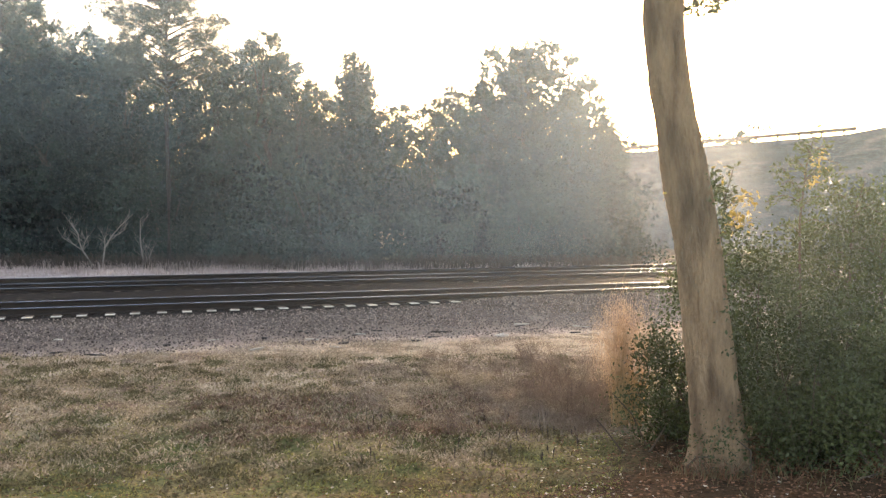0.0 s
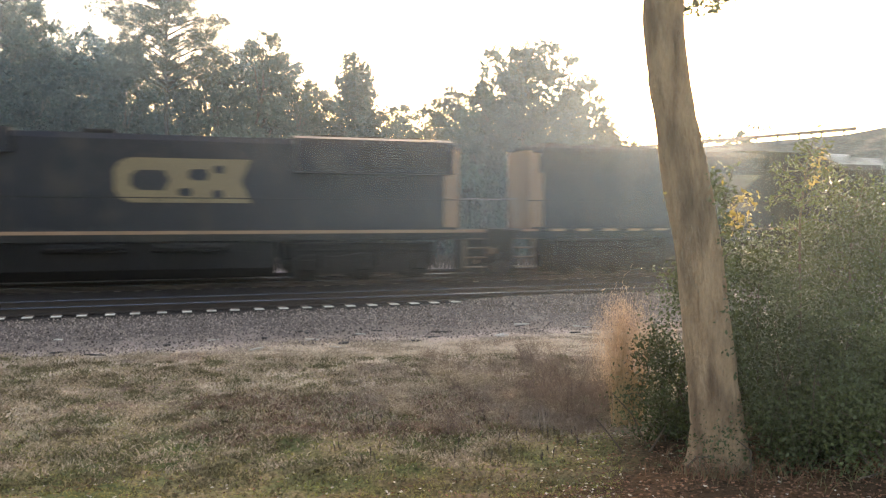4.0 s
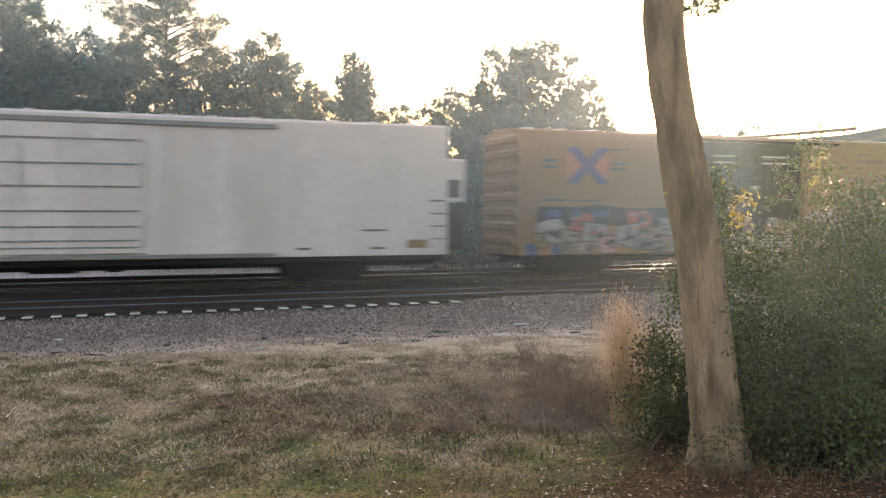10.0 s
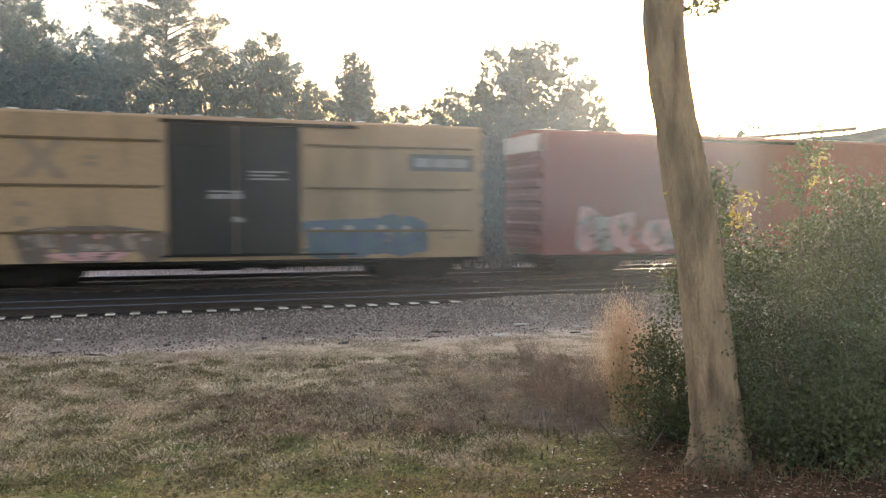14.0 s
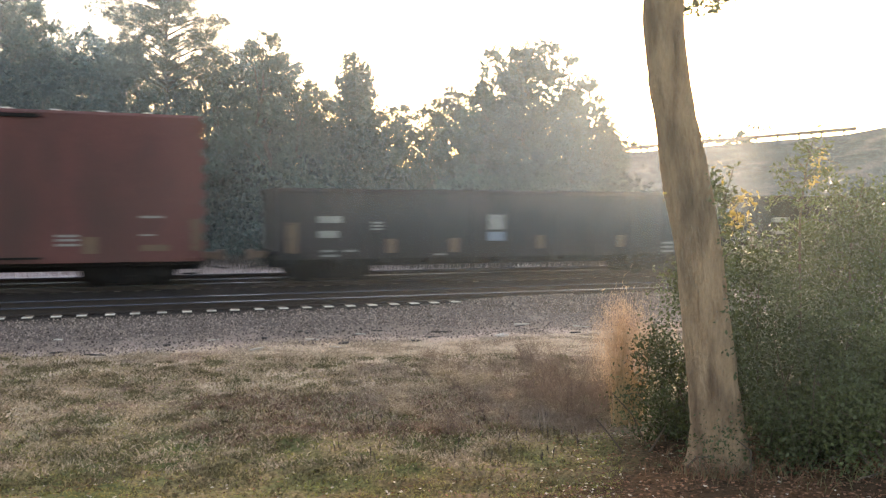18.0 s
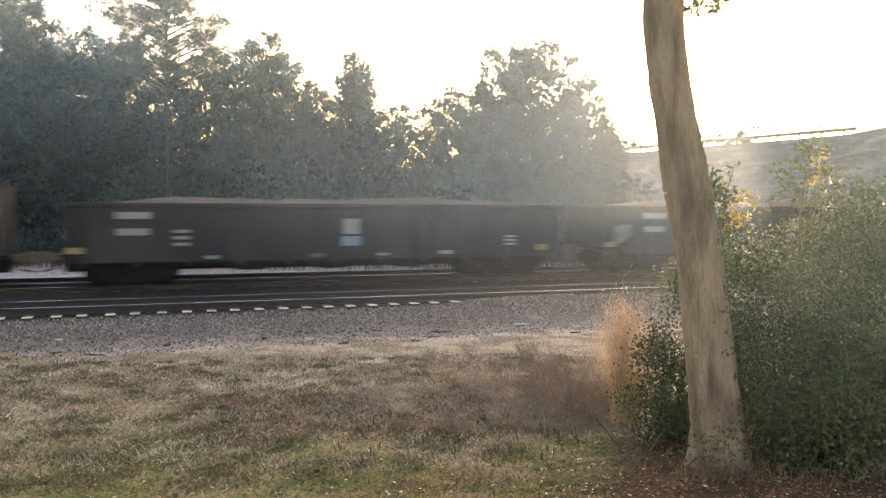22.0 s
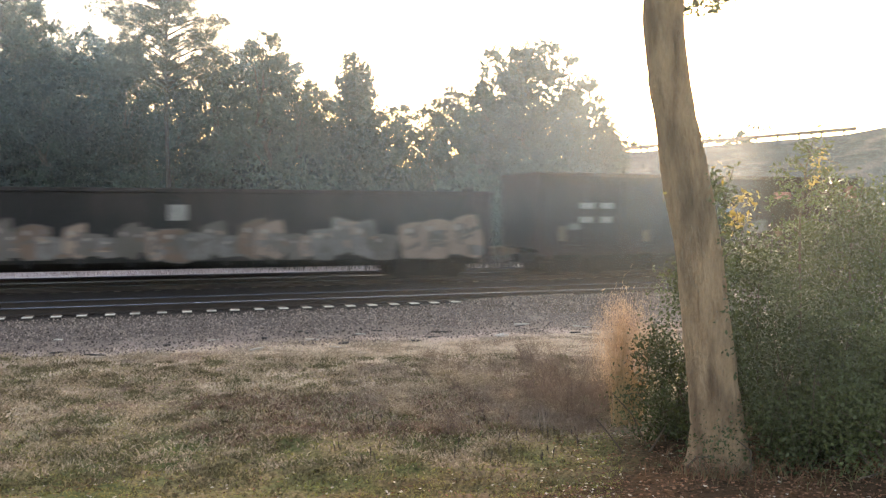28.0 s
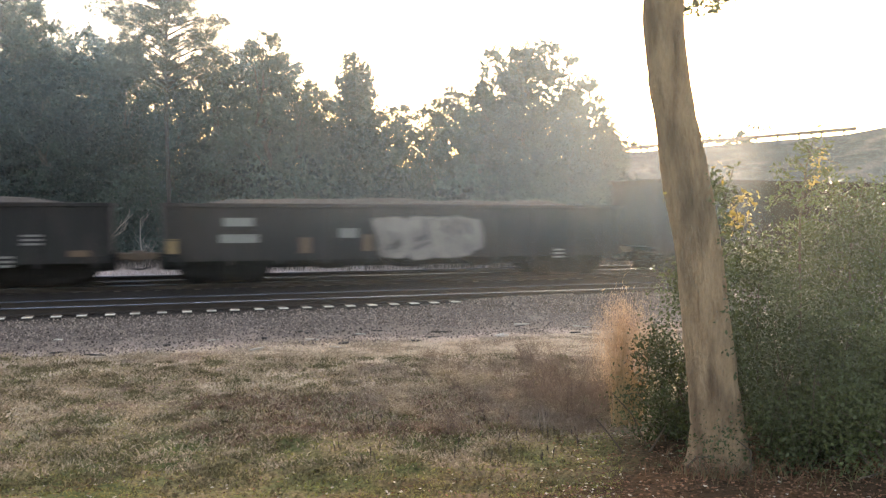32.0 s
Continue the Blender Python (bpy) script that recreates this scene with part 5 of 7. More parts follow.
def build_veils():
    """Veil sheets: mist and haze along the wood's edge and among the trees, and stand-ins for sun glare nearer by."""
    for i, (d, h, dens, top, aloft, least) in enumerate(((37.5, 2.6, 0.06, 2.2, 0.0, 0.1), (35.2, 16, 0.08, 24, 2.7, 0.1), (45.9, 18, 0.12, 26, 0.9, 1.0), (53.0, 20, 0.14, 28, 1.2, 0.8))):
        veil_material("wood_veil", dens, top, 3.7 * i, aloft=aloft, most=1.1, tint=(0.665, 0.768, 0.785), glow=0.08, least=least)
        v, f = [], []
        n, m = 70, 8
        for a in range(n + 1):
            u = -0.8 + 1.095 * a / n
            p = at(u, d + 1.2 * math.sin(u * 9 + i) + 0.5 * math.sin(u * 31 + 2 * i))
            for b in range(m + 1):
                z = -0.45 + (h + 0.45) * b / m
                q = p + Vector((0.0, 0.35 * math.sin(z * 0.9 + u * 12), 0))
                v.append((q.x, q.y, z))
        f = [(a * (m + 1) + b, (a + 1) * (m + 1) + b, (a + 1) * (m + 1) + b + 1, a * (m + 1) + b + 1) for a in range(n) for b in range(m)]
        tagged(new("mist", mesh_of("mist", v, f, "wood_veil", True)), "thin pale veil of mist, haze and glare before the wood", "mist", kind="stuff")
    # thin veils between the two tracks, added as sun glare on the train
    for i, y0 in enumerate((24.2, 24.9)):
        veil_material("track_glare", 0.078, 15, 21.0 + 5 * i, 2.6, 0.9, 0.0, 1.8, (0.76, 0.765, 0.742), (-0.12, 0.74), 0.2)
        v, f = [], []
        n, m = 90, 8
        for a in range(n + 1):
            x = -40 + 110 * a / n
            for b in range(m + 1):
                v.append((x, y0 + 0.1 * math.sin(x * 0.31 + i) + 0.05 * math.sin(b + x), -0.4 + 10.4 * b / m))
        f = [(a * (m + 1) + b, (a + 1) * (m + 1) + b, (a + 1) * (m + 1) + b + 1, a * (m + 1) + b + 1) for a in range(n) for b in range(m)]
        tagged(new("mist", mesh_of("mist", v, f, "track_glare", True)), "thin pale veil standing in for sun glare over the tracks", "mist", kind="stuff")
    # a low veil on the grass before the stones, added as glare on the tracks
    veil_material("lawn_glare", 0.05, 2.1, 41.0, 0.9, 3.0, 0.0, 1.6, (0.78, 0.77, 0.74), (0.02, 0.62), 0.3)
    v, n, m = [], 60, 10
    for a in range(n + 1):
        x = -14 + 34 * a / n
        for b in range(m + 1):
            v.append((x, 11.6 + 0.12 * math.sin(x * 0.7) + 0.06 * math.sin(b + x), -0.42 + 6.4 * b / m))
    f = [(a * (m + 1) + b, (a + 1) * (m + 1) + b, (a + 1) * (m + 1) + b + 1, a * (m + 1) + b + 1) for a in range(n) for b in range(m)]
    tagged(new("mist", mesh_of("mist", v, f, "lawn_glare", True)), "thin veil standing in for sun glare over the dry grass", "mist", kind="stuff")
    # a veil before the tree and the hedge, added as glare over both
    veil_material("hedge_glare", 0.155, 14, 33.0, 4.5, 9.0, 0.0, 1.0, (0.69, 0.785, 0.69), (0.45, 1.0), 0.3)
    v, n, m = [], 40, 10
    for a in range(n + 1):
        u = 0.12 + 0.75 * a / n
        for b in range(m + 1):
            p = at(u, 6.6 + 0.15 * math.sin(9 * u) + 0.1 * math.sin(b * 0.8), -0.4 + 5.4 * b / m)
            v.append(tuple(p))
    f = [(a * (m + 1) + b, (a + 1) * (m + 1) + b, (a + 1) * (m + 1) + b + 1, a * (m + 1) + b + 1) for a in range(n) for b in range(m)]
    tagged(new("mist", mesh_of("mist", v, f, "hedge_glare", True)), "thin veil standing in for sun glare on the tree and hedge", "mist", kind="stuff")


build_veils()

# ---- the train ----
SPEED = 15.86  # metres per second, towards -X
TRAIN = []  # (thing, X of its middle at 0 s)
WHEELS = []  # (wheelset, its car, X on the car, X on the truck, radius)


def make_wheelset(r=0.46):
    s = Shape()
    for y in (-0.755, 0.755):
        s.rod((0, y - 0.06, 0), (0, y + 0.06, 0), r - 0.004, n=20)
        s.rod((0, y - 0.085 if y > 0 else y + 0.085, 0), (0, y, 0), r + 0.025, n=20)
        s.rod((0, y - 0.11, 0), (0, y + 0.11, 0), 0.13, n=10)
        for k in range(3):
            a = k * 2.094
            s.rod((0.26 * math.cos(a), y - 0.075, 0.26 * math.sin(a)), (0.26 * math.cos(a), y + 0.075, 0.26 * math.sin(a)), 0.03, n=6)
    s.rod((0, -1.05, 0), (0, 1.05, 0), 0.08, n=8)
    return s.mesh("wheelset", "underframe")


def make_side_frame():
    s = Shape()
    ring = [(-1.3, 0.3), (-1.32, 0.66), (-0.95, 0.8), (-0.5, 0.92), (0.5, 0.92), (0.95, 0.8), (1.32, 0.66), (1.3, 0.3), (0.8, 0.26), (0.5, 0.1), (-0.5, 0.1), (-0.8, 0.26)]
    s.prism_y(ring, -1.12, -0.98)
    for x in (-0.88, 0.88):
        s.rod((x, -1.2, 0.46), (x, -1.1, 0.46), 0.13, n=10)
    for x in (-0.16, 0, 0.16):
        s.rod((x, -1.13, 0.3), (x, -1.13, 0.68), 0.06, n=8)
    return s.mesh("side_frame", "underframe")


def make_loco_frame():
    s = Shape()
    ring = [(-2.3, 0.42), (-2.3, 0.7), (-1.9, 0.86), (-0.9, 0.78), (0, 0.9), (0.9, 0.78), (1.9, 0.86), (2.3, 0.7), (2.3, 0.42), (1.2, 0.22), (0.6, 0.26), (-0.6, 0.26), (-1.2, 0.22)]
    s.prism_y(ring, -1.16, -0.99)
    for x in (-1.85, 0, 1.85):
        s.box(x - 0.2, x + 0.2, -1.26, -1.14, 0.34, 0.7, 0.03)
        s.rod((x + 0.45, -1.22, 0.45), (x + 0.45, -1.22, 0.95), 0.08, n=8)
    s.rod((-2.1, -1.22, 1.0), (2.1, -1.22, 0.95), 0.05, n=6)
    return s.mesh("side_frame", "underframe")


WHEELSET, SIDE_FRAME, LOCO_FRAME = make_wheelset(), make_side_frame(), make_loco_frame()
LOCO_BOLSTER = Shape().box(-2.25, 2.25, -0.62, 0.62, 0.22, 0.95, 0.05).box(-2.5, 2.5, -0.98, 0.98, 0.7, 1.2, 0.05).mesh("bolster", "underframe")
BIG_WHEELSET = make_wheelset(0.53)
BOLSTER = Shape().box(-1.25, 1.25, -0.66, 0.66, 0.12, 0.62, 0.05).box(-0.3, 0.3, -1.0, 1.0, 0.45, 0.8, 0.05).mesh("bolster", "underframe")


def truck(car, x, axles=2):
    t = part("truck", BOLSTER if axles == 2 else LOCO_BOLSTER, "", car)
    t.location.x = x
    for k in range(axles):
        wheel = part("wheelset", WHEELSET if axles == 2 else BIG_WHEELSET, "", t)
        place, r = ((-0.88, 0.88)[k], 0.46) if axles == 2 else ((-1.85, 0, 1.85)[k], 0.53)
        wheel.location = (place, 0, r)
        WHEELS.append((wheel, car, x + place, place, r))
    for turn in (0, math.pi):
        part("side_frame", SIDE_FRAME if axles == 2 else LOCO_FRAME, "", t).rotation_euler.z = turn


def coupler(car, half, gap=0.75):
    for d in (-1, 1):
        s = Shape().box(*sorted((d * half, d * (half + gap))), -0.09, 0.09, 0.72, 0.94, 0.03)
        s.box(*sorted((d * (half + gap - 0.22), d * (half + gap))), -0.18, 0.18, 0.66, 1.0, 0.05)
        part("coupler", s, "steel_worn", car)
        h = Shape().tube([(d * half, -0.35, 0.85), (d * (half + 0.3), -0.33, 0.5), (d * (half + gap), -0.28, 0.42)], [0.03, 0.03, 0.03], 6)
        part("brake_hose", h, "underframe", car)


def bars(car, name, mat, rects, y, label=""):
    """Flat painted bars (x0, x1, z0, z1) on the side at y, a few millimetres thick."""
    for x0, x1, z0, z1 in rects:
        part(name, Shape().box(x0, x1, y - 0.005, y, z0, z1), mat, car, label)


def lines(x0, x1, z, count, height=0.10, pitch=0.2, seed=0):
    """Rows of unreadable writing as plain bars."""
    r = random.Random(seed)
    return [(x0, x1 - r.random() * 0.35 * (x1 - x0), z - i * pitch, z - i * pitch + height) for i in range(count)]


def piece(car, y, letters, seed=0, outline="sp_black", label="sprayed graffiti letters"):
    """A sprayed piece of fat letters (paint, x0, x1, z0, z1): each has a dark outline, a fill with strokes cut into it and a light fleck."""
    r = random.Random(seed)
    under, fills = Shape(), {}
    for i, (paint, x0, x1, z0, z1) in enumerate(letters):
        cx, cz, a, b = (x0 + x1) / 2, (z0 + z1) / 2, (x1 - x0) / 2, (z1 - z0) / 2
        lift = y - 0.003 - 0.0016 * (i % 9)
        k, wob, lean = 22, r.uniform(0, 6.28), r.uniform(-0.15, 0.15)
        ring = []
        for j in range(k):
            t = 2 * math.pi * j / k
            c, q = math.cos(t), math.sin(t)
            g = 1 + 0.10 * math.sin(3 * t + wob) + 0.07 * math.sin(5 * t + 2 * wob)
            ring.append((a * g * math.copysign(abs(c) ** 0.62, c), b * g * math.copysign(abs(q) ** 0.62, q)))
        w = 0.035
        under.add([(cx + px * (1 + w / a) + pz * lean, lift, cz + pz * (1 + w / b)) for px, pz in ring], [tuple(range(k))])
        fill = fills.setdefault(paint, Shape())
        fill.add([(cx + px + pz * lean, lift - 0.0004, cz + pz) for px, pz in ring], [tuple(range(k))])
        for _ in range(4):
            sx, sz, l, th = r.uniform(-0.5, 0.5) * a, r.uniform(-0.5, 0.5) * b, r.uniform(0.25, 0.55) * b, r.uniform(0.05, 0.1) * a + 0.02
            tilt = r.choice((0.2, -0.3, 1.2))
            dx, dz = math.sin(tilt) * l, math.cos(tilt) * l
            nx, nz = math.cos(tilt) * th, -math.sin(tilt) * th
            under.add([(cx + sx + p * dx + q * nx, lift - 0.0008, cz + sz + p * dz + q * nz) for p, q in ((-1, -1), (-1.2, 0), (-1, 1), (1, 1), (1.2, 0), (1, -1))], [tuple(range(6))])
        for _ in range(3):  # overspray and drips of the neighbouring colours
            q = r.choice(letters)[0]
            ox, oz, rx, rz = cx + r.uniform(-0.9, 0.9) * a, cz + r.uniform(-0.8, 0.8) * b, r.uniform(0.12, 0.34) * a, r.uniform(0.1, 0.3) * b
            fills.setdefault(q, Shape()).add([(ox + rx * math.cos(t) * (1 + 0.3 * math.sin(2 * t + wob)), lift - 0.0011, oz + rz * math.sin(t)) for t in (2 * math.pi * j / 9 for j in range(9))], [tuple(range(9))])
        fx, fz = cx - 0.4 * a, cz + 0.5 * b
        fills.setdefault("sp_white", Shape()).add([(fx + 0.22 * a * math.cos(t), lift - 0.0012, fz + 0.16 * b * math.sin(t)) for t in (math.pi * j / 4 for j in range(8))], [tuple(range(8))])
    part("graffiti_outline", under, outline, car, "dark sprayed outlines")
    for paint, shape in fills.items():
        part("graffiti", shape, paint, car, label)


def ladder(car, x, y, z0, z1, mat, width=0.42, side=True):
    s = Shape()
    k = int((z1 - z0) / 0.38)
    for i in range(k + 1):
        z = z0 + i * (z1 - z0) / k
        s.rod((x - width / 2, y - 0.07, z), (x + width / 2, y - 0.07, z), 0.014, n=6) if side else s.rod((x, y - width / 2, z), (x, y + width / 2, z), 0.014, n=6)
    for d in (-1, 1):
        s.rod((x + d * width / 2, y - 0.07, z0), (x + d * width / 2, y - 0.07, z1), 0.014, n=6) if side else s.rod((x, y + d * width / 2, z0), (x, y + d * width / 2, z1), 0.014, n=6)
    return part("ladder", s, mat, car)


def train_car(name, x_left, x_right, label, category, group=""):
    car = tagged(new(name), label, category, group)
    car.location = (0, FAR, 0)
    TRAIN.append((car, (x_left + x_right) / 2))
    return car, (x_right - x_left) / 2


# locomotives -------------------------------------------------------------
def locomotive(x_left, x_right, front, label, wide=True, dashes=True, lit=False, nose_top=3.52, steps_lit=False, number_z=2.93):
    """front: -1 when the cab leads towards -X, +1 when it stands at the other end."""
    car, h = train_car("locomotive", x_left, x_right, label, "locomotive", "locomotives of the train")
    f = front

    def span(a, b):
        return sorted((f * a, f * b))

    # distances below count from the middle towards the cab end
    nose0, nose1 = (h - 0.5, h - 2.2) if wide else (h - 1.5, h - 3.3)
    drop = 0.0 if wide else 0.16
    cab0, cab1 = nose1, nose1 - 2.3
    deck = Shape().box(-h, h, -1.5, 1.5, 1.30, 1.62, 0.03)
    part("frame", deck, "black_paint", car)
    if dashes:
        k = int(2 * h / 1.05)
        bars(car, "sill_stripe", "yellow_nose", [(-h + 0.3 + i * 1.05, -h + 0.85 + i * 1.05, 1.57, 1.65) for i in range(k)], -1.505, "yellow reflective dashes")
    else:
        bars(car, "sill_stripe", "yellow_nose", [(-h + 0.1, h - 0.1, 1.54, 1.64)], -1.505, "orange-yellow sill stripe")
    # long hood with its sections
    hood = Shape()
    ring = [(-0.92, 1.62), (0.92, 1.62), (0.92, 4.35), (0.78, 4.52), (-0.78, 4.52), (-0.92, 4.35)]
    hood.prism_x(ring, *span(cab1, -h + 0.9))
    part("long_hood", hood, "blue_paint", car, "dark blue hood")
    rad = Shape().prism_x([(-1.45, 3.45), (1.45, 3.45), (1.5, 4.5), (0.9, 4.62), (-0.9, 4.62), (-1.5, 4.5)] if wide else [(-1.0, 3.6), (1.0, 3.6), (1.0, 4.5), (0.9, 4.62), (-0.9, 4.62), (-1.0, 4.5)], *span(-h + 1.2, -h + 6.4))
    part("radiator", rad, "blue_paint", car, "flared radiator section")
    for i in range(3):
        a = -h + 2.2 + i * 1.45
        s = Shape().rod((f * a, 0, 4.6), (f * a, 0, 4.7), 0.55, n=16)
        part("radiator_fan", s, "black_paint", car)
    for i in range(11):
        a = cab1 - 1.3 - i * (2 * h - 12) / 11
        s = Shape().box(*span(a, a - 0.9), -0.945, -0.92, 1.9, 3.5)
        s.box(*span(a - 0.1, a - 0.16), -0.97, -0.945, 2.5, 2.7)
        part("hood_door", s, "blue_paint", car)
    s = Shape()
    for i in range(9):
        s.box(*span(-h + 1.35, -h + 4.4), -1.52 if wide else -1.02, -1.5 if wide else -1.0, 3.6 + i * 0.09, 3.65 + i * 0.09)
    part("radiator_grille", s, "black_paint", car)
    part("exhaust_stack", Shape().box(*span(0.6, 1.6), -0.35, 0.35, 4.5, 4.68, 0.03), "black_paint", car)
    part("dynamic_brake_hatch", Shape().prism_x([(-1.1, 3.9), (1.1, 3.9), (1.05, 4.6), (-1.05, 4.6)], *span(cab1 - 0.4, cab1 - 3.2)), "blue_paint", car)
    part("hood_end", Shape().box(*span(-h + 0.84, -h + 0.9), -0.93, 0.93, 1.64, 4.40, 0.1), "yellow_nose", car, "yellow rear end of the hood")
    bars(car, "hood_end_stripe", "yellow_nose", [(*span(-h + 0.86, -h + 1.35), 1.7, 4.3)], -0.922, "yellow corner panel")
    # cab
    cw = 1.48
    cab = Shape().prism_x([(-cw, 1.62), (cw, 1.62), (cw, 3.95), (0.95, 4.48), (-0.95, 4.48), (-cw, 3.95)], *span(cab0, cab1))
    cab_ob = part("cab", cab, "blue_paint", car, "dark blue cab")
    roof = Shape().prism_x([(y, z - drop) for y, z in ((-1.25, 4.2), (-0.97, 4.52), (0.97, 4.52), (1.25, 4.2), (1.25, 4.34), (0.99, 4.64), (-0.99, 4.64), (-1.25, 4.34))], *span(cab0 + 0.3, cab1 - 0.05))
    part("cab_roof", roof, "faded_grey", car, "pale grey cab roof")
    part("air_conditioner", Shape().box(*span(cab0 - 0.9, cab0 - 2.0), -0.5, 0.5, 4.6 - drop, 4.8 - drop, 0.06), "grey_paint", car)
    s = Shape()
    for a in (cab0 - 0.35, cab0 - 1.3):
        s.box(*span(a, a - 0.75), -cw - 0.012, -cw, 3.45 - 2 * drop, 3.92 - 2 * drop)
    part("cab_window", s, "window_glass", cab_ob, "dark cab side windows")
    # pale panes: the sky's reflection is put into their colour
    s = Shape()
    for y in (-1.25, -0.1, 0.35):
        s.box(*span(cab0 + 0.012, cab0 + 0.002), y, y + 0.8, 3.66 - drop, 4.2 - drop)
    part("windscreen", s, "windscreen_sheen", cab_ob, "windscreen with its reflection put into a pale colour")
    part("number_panel", Shape().box(*span(cab0 - 0.4, cab0 - 1.85), -cw - 0.008, -cw, number_z, number_z + 0.38), "logo_dull", cab_ob, "plain number bar on the cab")
    # nose
    w = 1.42 if wide else 0.85
    nose = Shape()
    r0, r1 = span(nose0, nose1 + 0.02)
    slope = 0.35
    pts = [(f * nose0, 1.62), (f * (nose1 + 0.0), 1.62), (f * (nose1 + 0.0), nose_top + 0.12), (f * (nose0 - slope), nose_top), (f * nose0, nose_top - 0.35)]
    nose.prism_y(pts if f < 0 else pts[::-1], -w, w)
    nose_ob = part("nose", nose, "blue_paint", car, "dark blue short nose")
    part("nose_front", Shape().box(*span(nose0 + 0.006, nose0 - 0.02), -w - 0.01, w + 0.01, 1.65, nose_top - 0.34, 0.05), "yellow_nose", nose_ob, "yellow nose face")
    bars(nose_ob, "nose_corner", "yellow_nose", [(*span(nose0, nose0 - 0.36), 1.66, nose_top - 0.36)], -w - 0.002, "yellow nose corner")
    part("nose_top", Shape().prism_y([(f * nose0, nose_top - 0.34), (f * (nose0 - slope), nose_top + 0.012), (f * (nose1), nose_top + 0.132), (f * nose1, nose_top - 0.1), (f * (nose0 - slope), nose_top - 0.2)][::1 if f > 0 else -1], -w - 0.005, w + 0.005), "grey_paint", nose_ob, "pale grey nose top")
    if wide:
        s = Shape().box(*span(nose0 + 0.03, nose0 - 0.05), -0.45, 0.45, nose_top - 0.42, nose_top - 0.12, 0.04)
        part("headlight_box", s, "black_paint", nose_ob)
    mat = "headlight_on" if lit else "bar_grey"
    for z in (nose_top - 0.2, nose_top - 0.36):
        part("headlight", Shape().rod((f * (nose0 + 0.02), 0, z), (f * (nose0 + 0.07), 0, z), 0.085, n=12), mat, nose_ob, "lit headlight" if lit else "unlit headlight")
    for y in (-0.75, 0.75):
        box = part("ditch_light", Shape().box(*span(h + 0.02, h - 0.16), y - 0.14, y + 0.14, 1.64, 1.92, 0.03), "black_paint", car)
        part("lens", Shape().rod((f * (h + 0.02), y, 1.78), (f * (h + 0.06), y, 1.78), 0.1, n=12), "ditchlight_on" if lit else "bar_grey", box, "lit ditch light" if lit else "unlit lens")
    # pilots, steps, railings
    for d in (-1, 1):
        s = Shape().prism_y([(d * (h + 0.03), 1.3), (d * (h + 0.03), 0.5), (d * (h + 0.28), 0.12), (d * (h - 0.1), 0.12), (d * (h - 0.1), 1.3)][::-1 if d > 0 else 1], -1.35, 1.35)
        part("pilot_plow", s, "black_paint", car)
        s = Shape()
        for i in range(4):
            s.box(*sorted((d * (h - 0.05), d * (h - 0.75))), -1.5, -1.2, 0.35 + i * 0.32, 0.39 + i * 0.32)
        s.box(*sorted((d * (h - 0.75), d * (h - 0.78))), -1.5, -1.18, 0.33, 1.35)
        part("steps", s, "steel_worn", car)
        s = Shape()
        for y in (-1.45, -0.5, 0.5, 1.45):
            s.rod((d * (h - 0.06), y, 1.6), (d * (h - 0.06), y, 2.68), 0.022, n=6)
        s.rod((d * (h - 0.06), -1.45, 2.68), (d * (h - 0.06), 1.45, 2.68), 0.022, n=6)
        part("end_railing", s, "bar_white", car, "white end railing")
        part("step_light", Shape().rod((d * (h - 0.42), -1.53, 0.56), (d * (h - 0.42), -1.49, 0.56), 0.08, n=10), "step_light_on" if lit and d == f else "ditchlight_on" if steps_lit else "bar_orange", car, "lit step light" if steps_lit else "step light")
    if lit:
        part("truck_light", Shape().rod((f * (h - 3.2), -1.5, 1.08), (f * (h - 3.2), -1.46, 1.08), 0.06, n=10), "step_light_on", car, "lit ground light")
    s = Shape()
    k = 12
    for i in range(k + 1):
        a = cab1 - 0.2 - i * (2 * h - 5.6) / k
        s.rod((f * a, -1.47, 1.6), (f * a, -1.47, 2.62), 0.016, n=6)
    s.rod((f * (cab1 - 0.2), -1.47, 2.62), (f * (-h + 0.5), -1.47, 2.62), 0.018, n=6)
    part("side_railing", s, "black_paint", car)
    # tank and running gear
    s = Shape().prism_x([(-1.2, 0.2), (1.2, 0.2), (1.45, 0.5), (1.45, 1.3), (-1.45, 1.3), (-1.45, 0.5)], -4.0, 4.0)
    part("fuel_tank", s, "underframe", car, "black fuel tank")
    for x in (-1, 1):
        part("air_tank", Shape().rod((x * 2.5, -1.52, 1.15), (x * 0.4, -1.52, 1.15), 0.14, n=10), "underframe", car)
        truck(car, x * (h - 4.2), 3)
    coupler(car, h, 0.55)
    return car, h


def window_materials():
    # the windscreen's pale base colour stands in for the sky it reflects
    for name, rough, col in (("window_glass", 0.3, (0.008, 0.009, 0.011)), ("windscreen_sheen", 0.12, (0.6, 0.62, 0.64))):
        material(name, col, rough, 0.0, bump=0, spec=0.3)


window_materials()


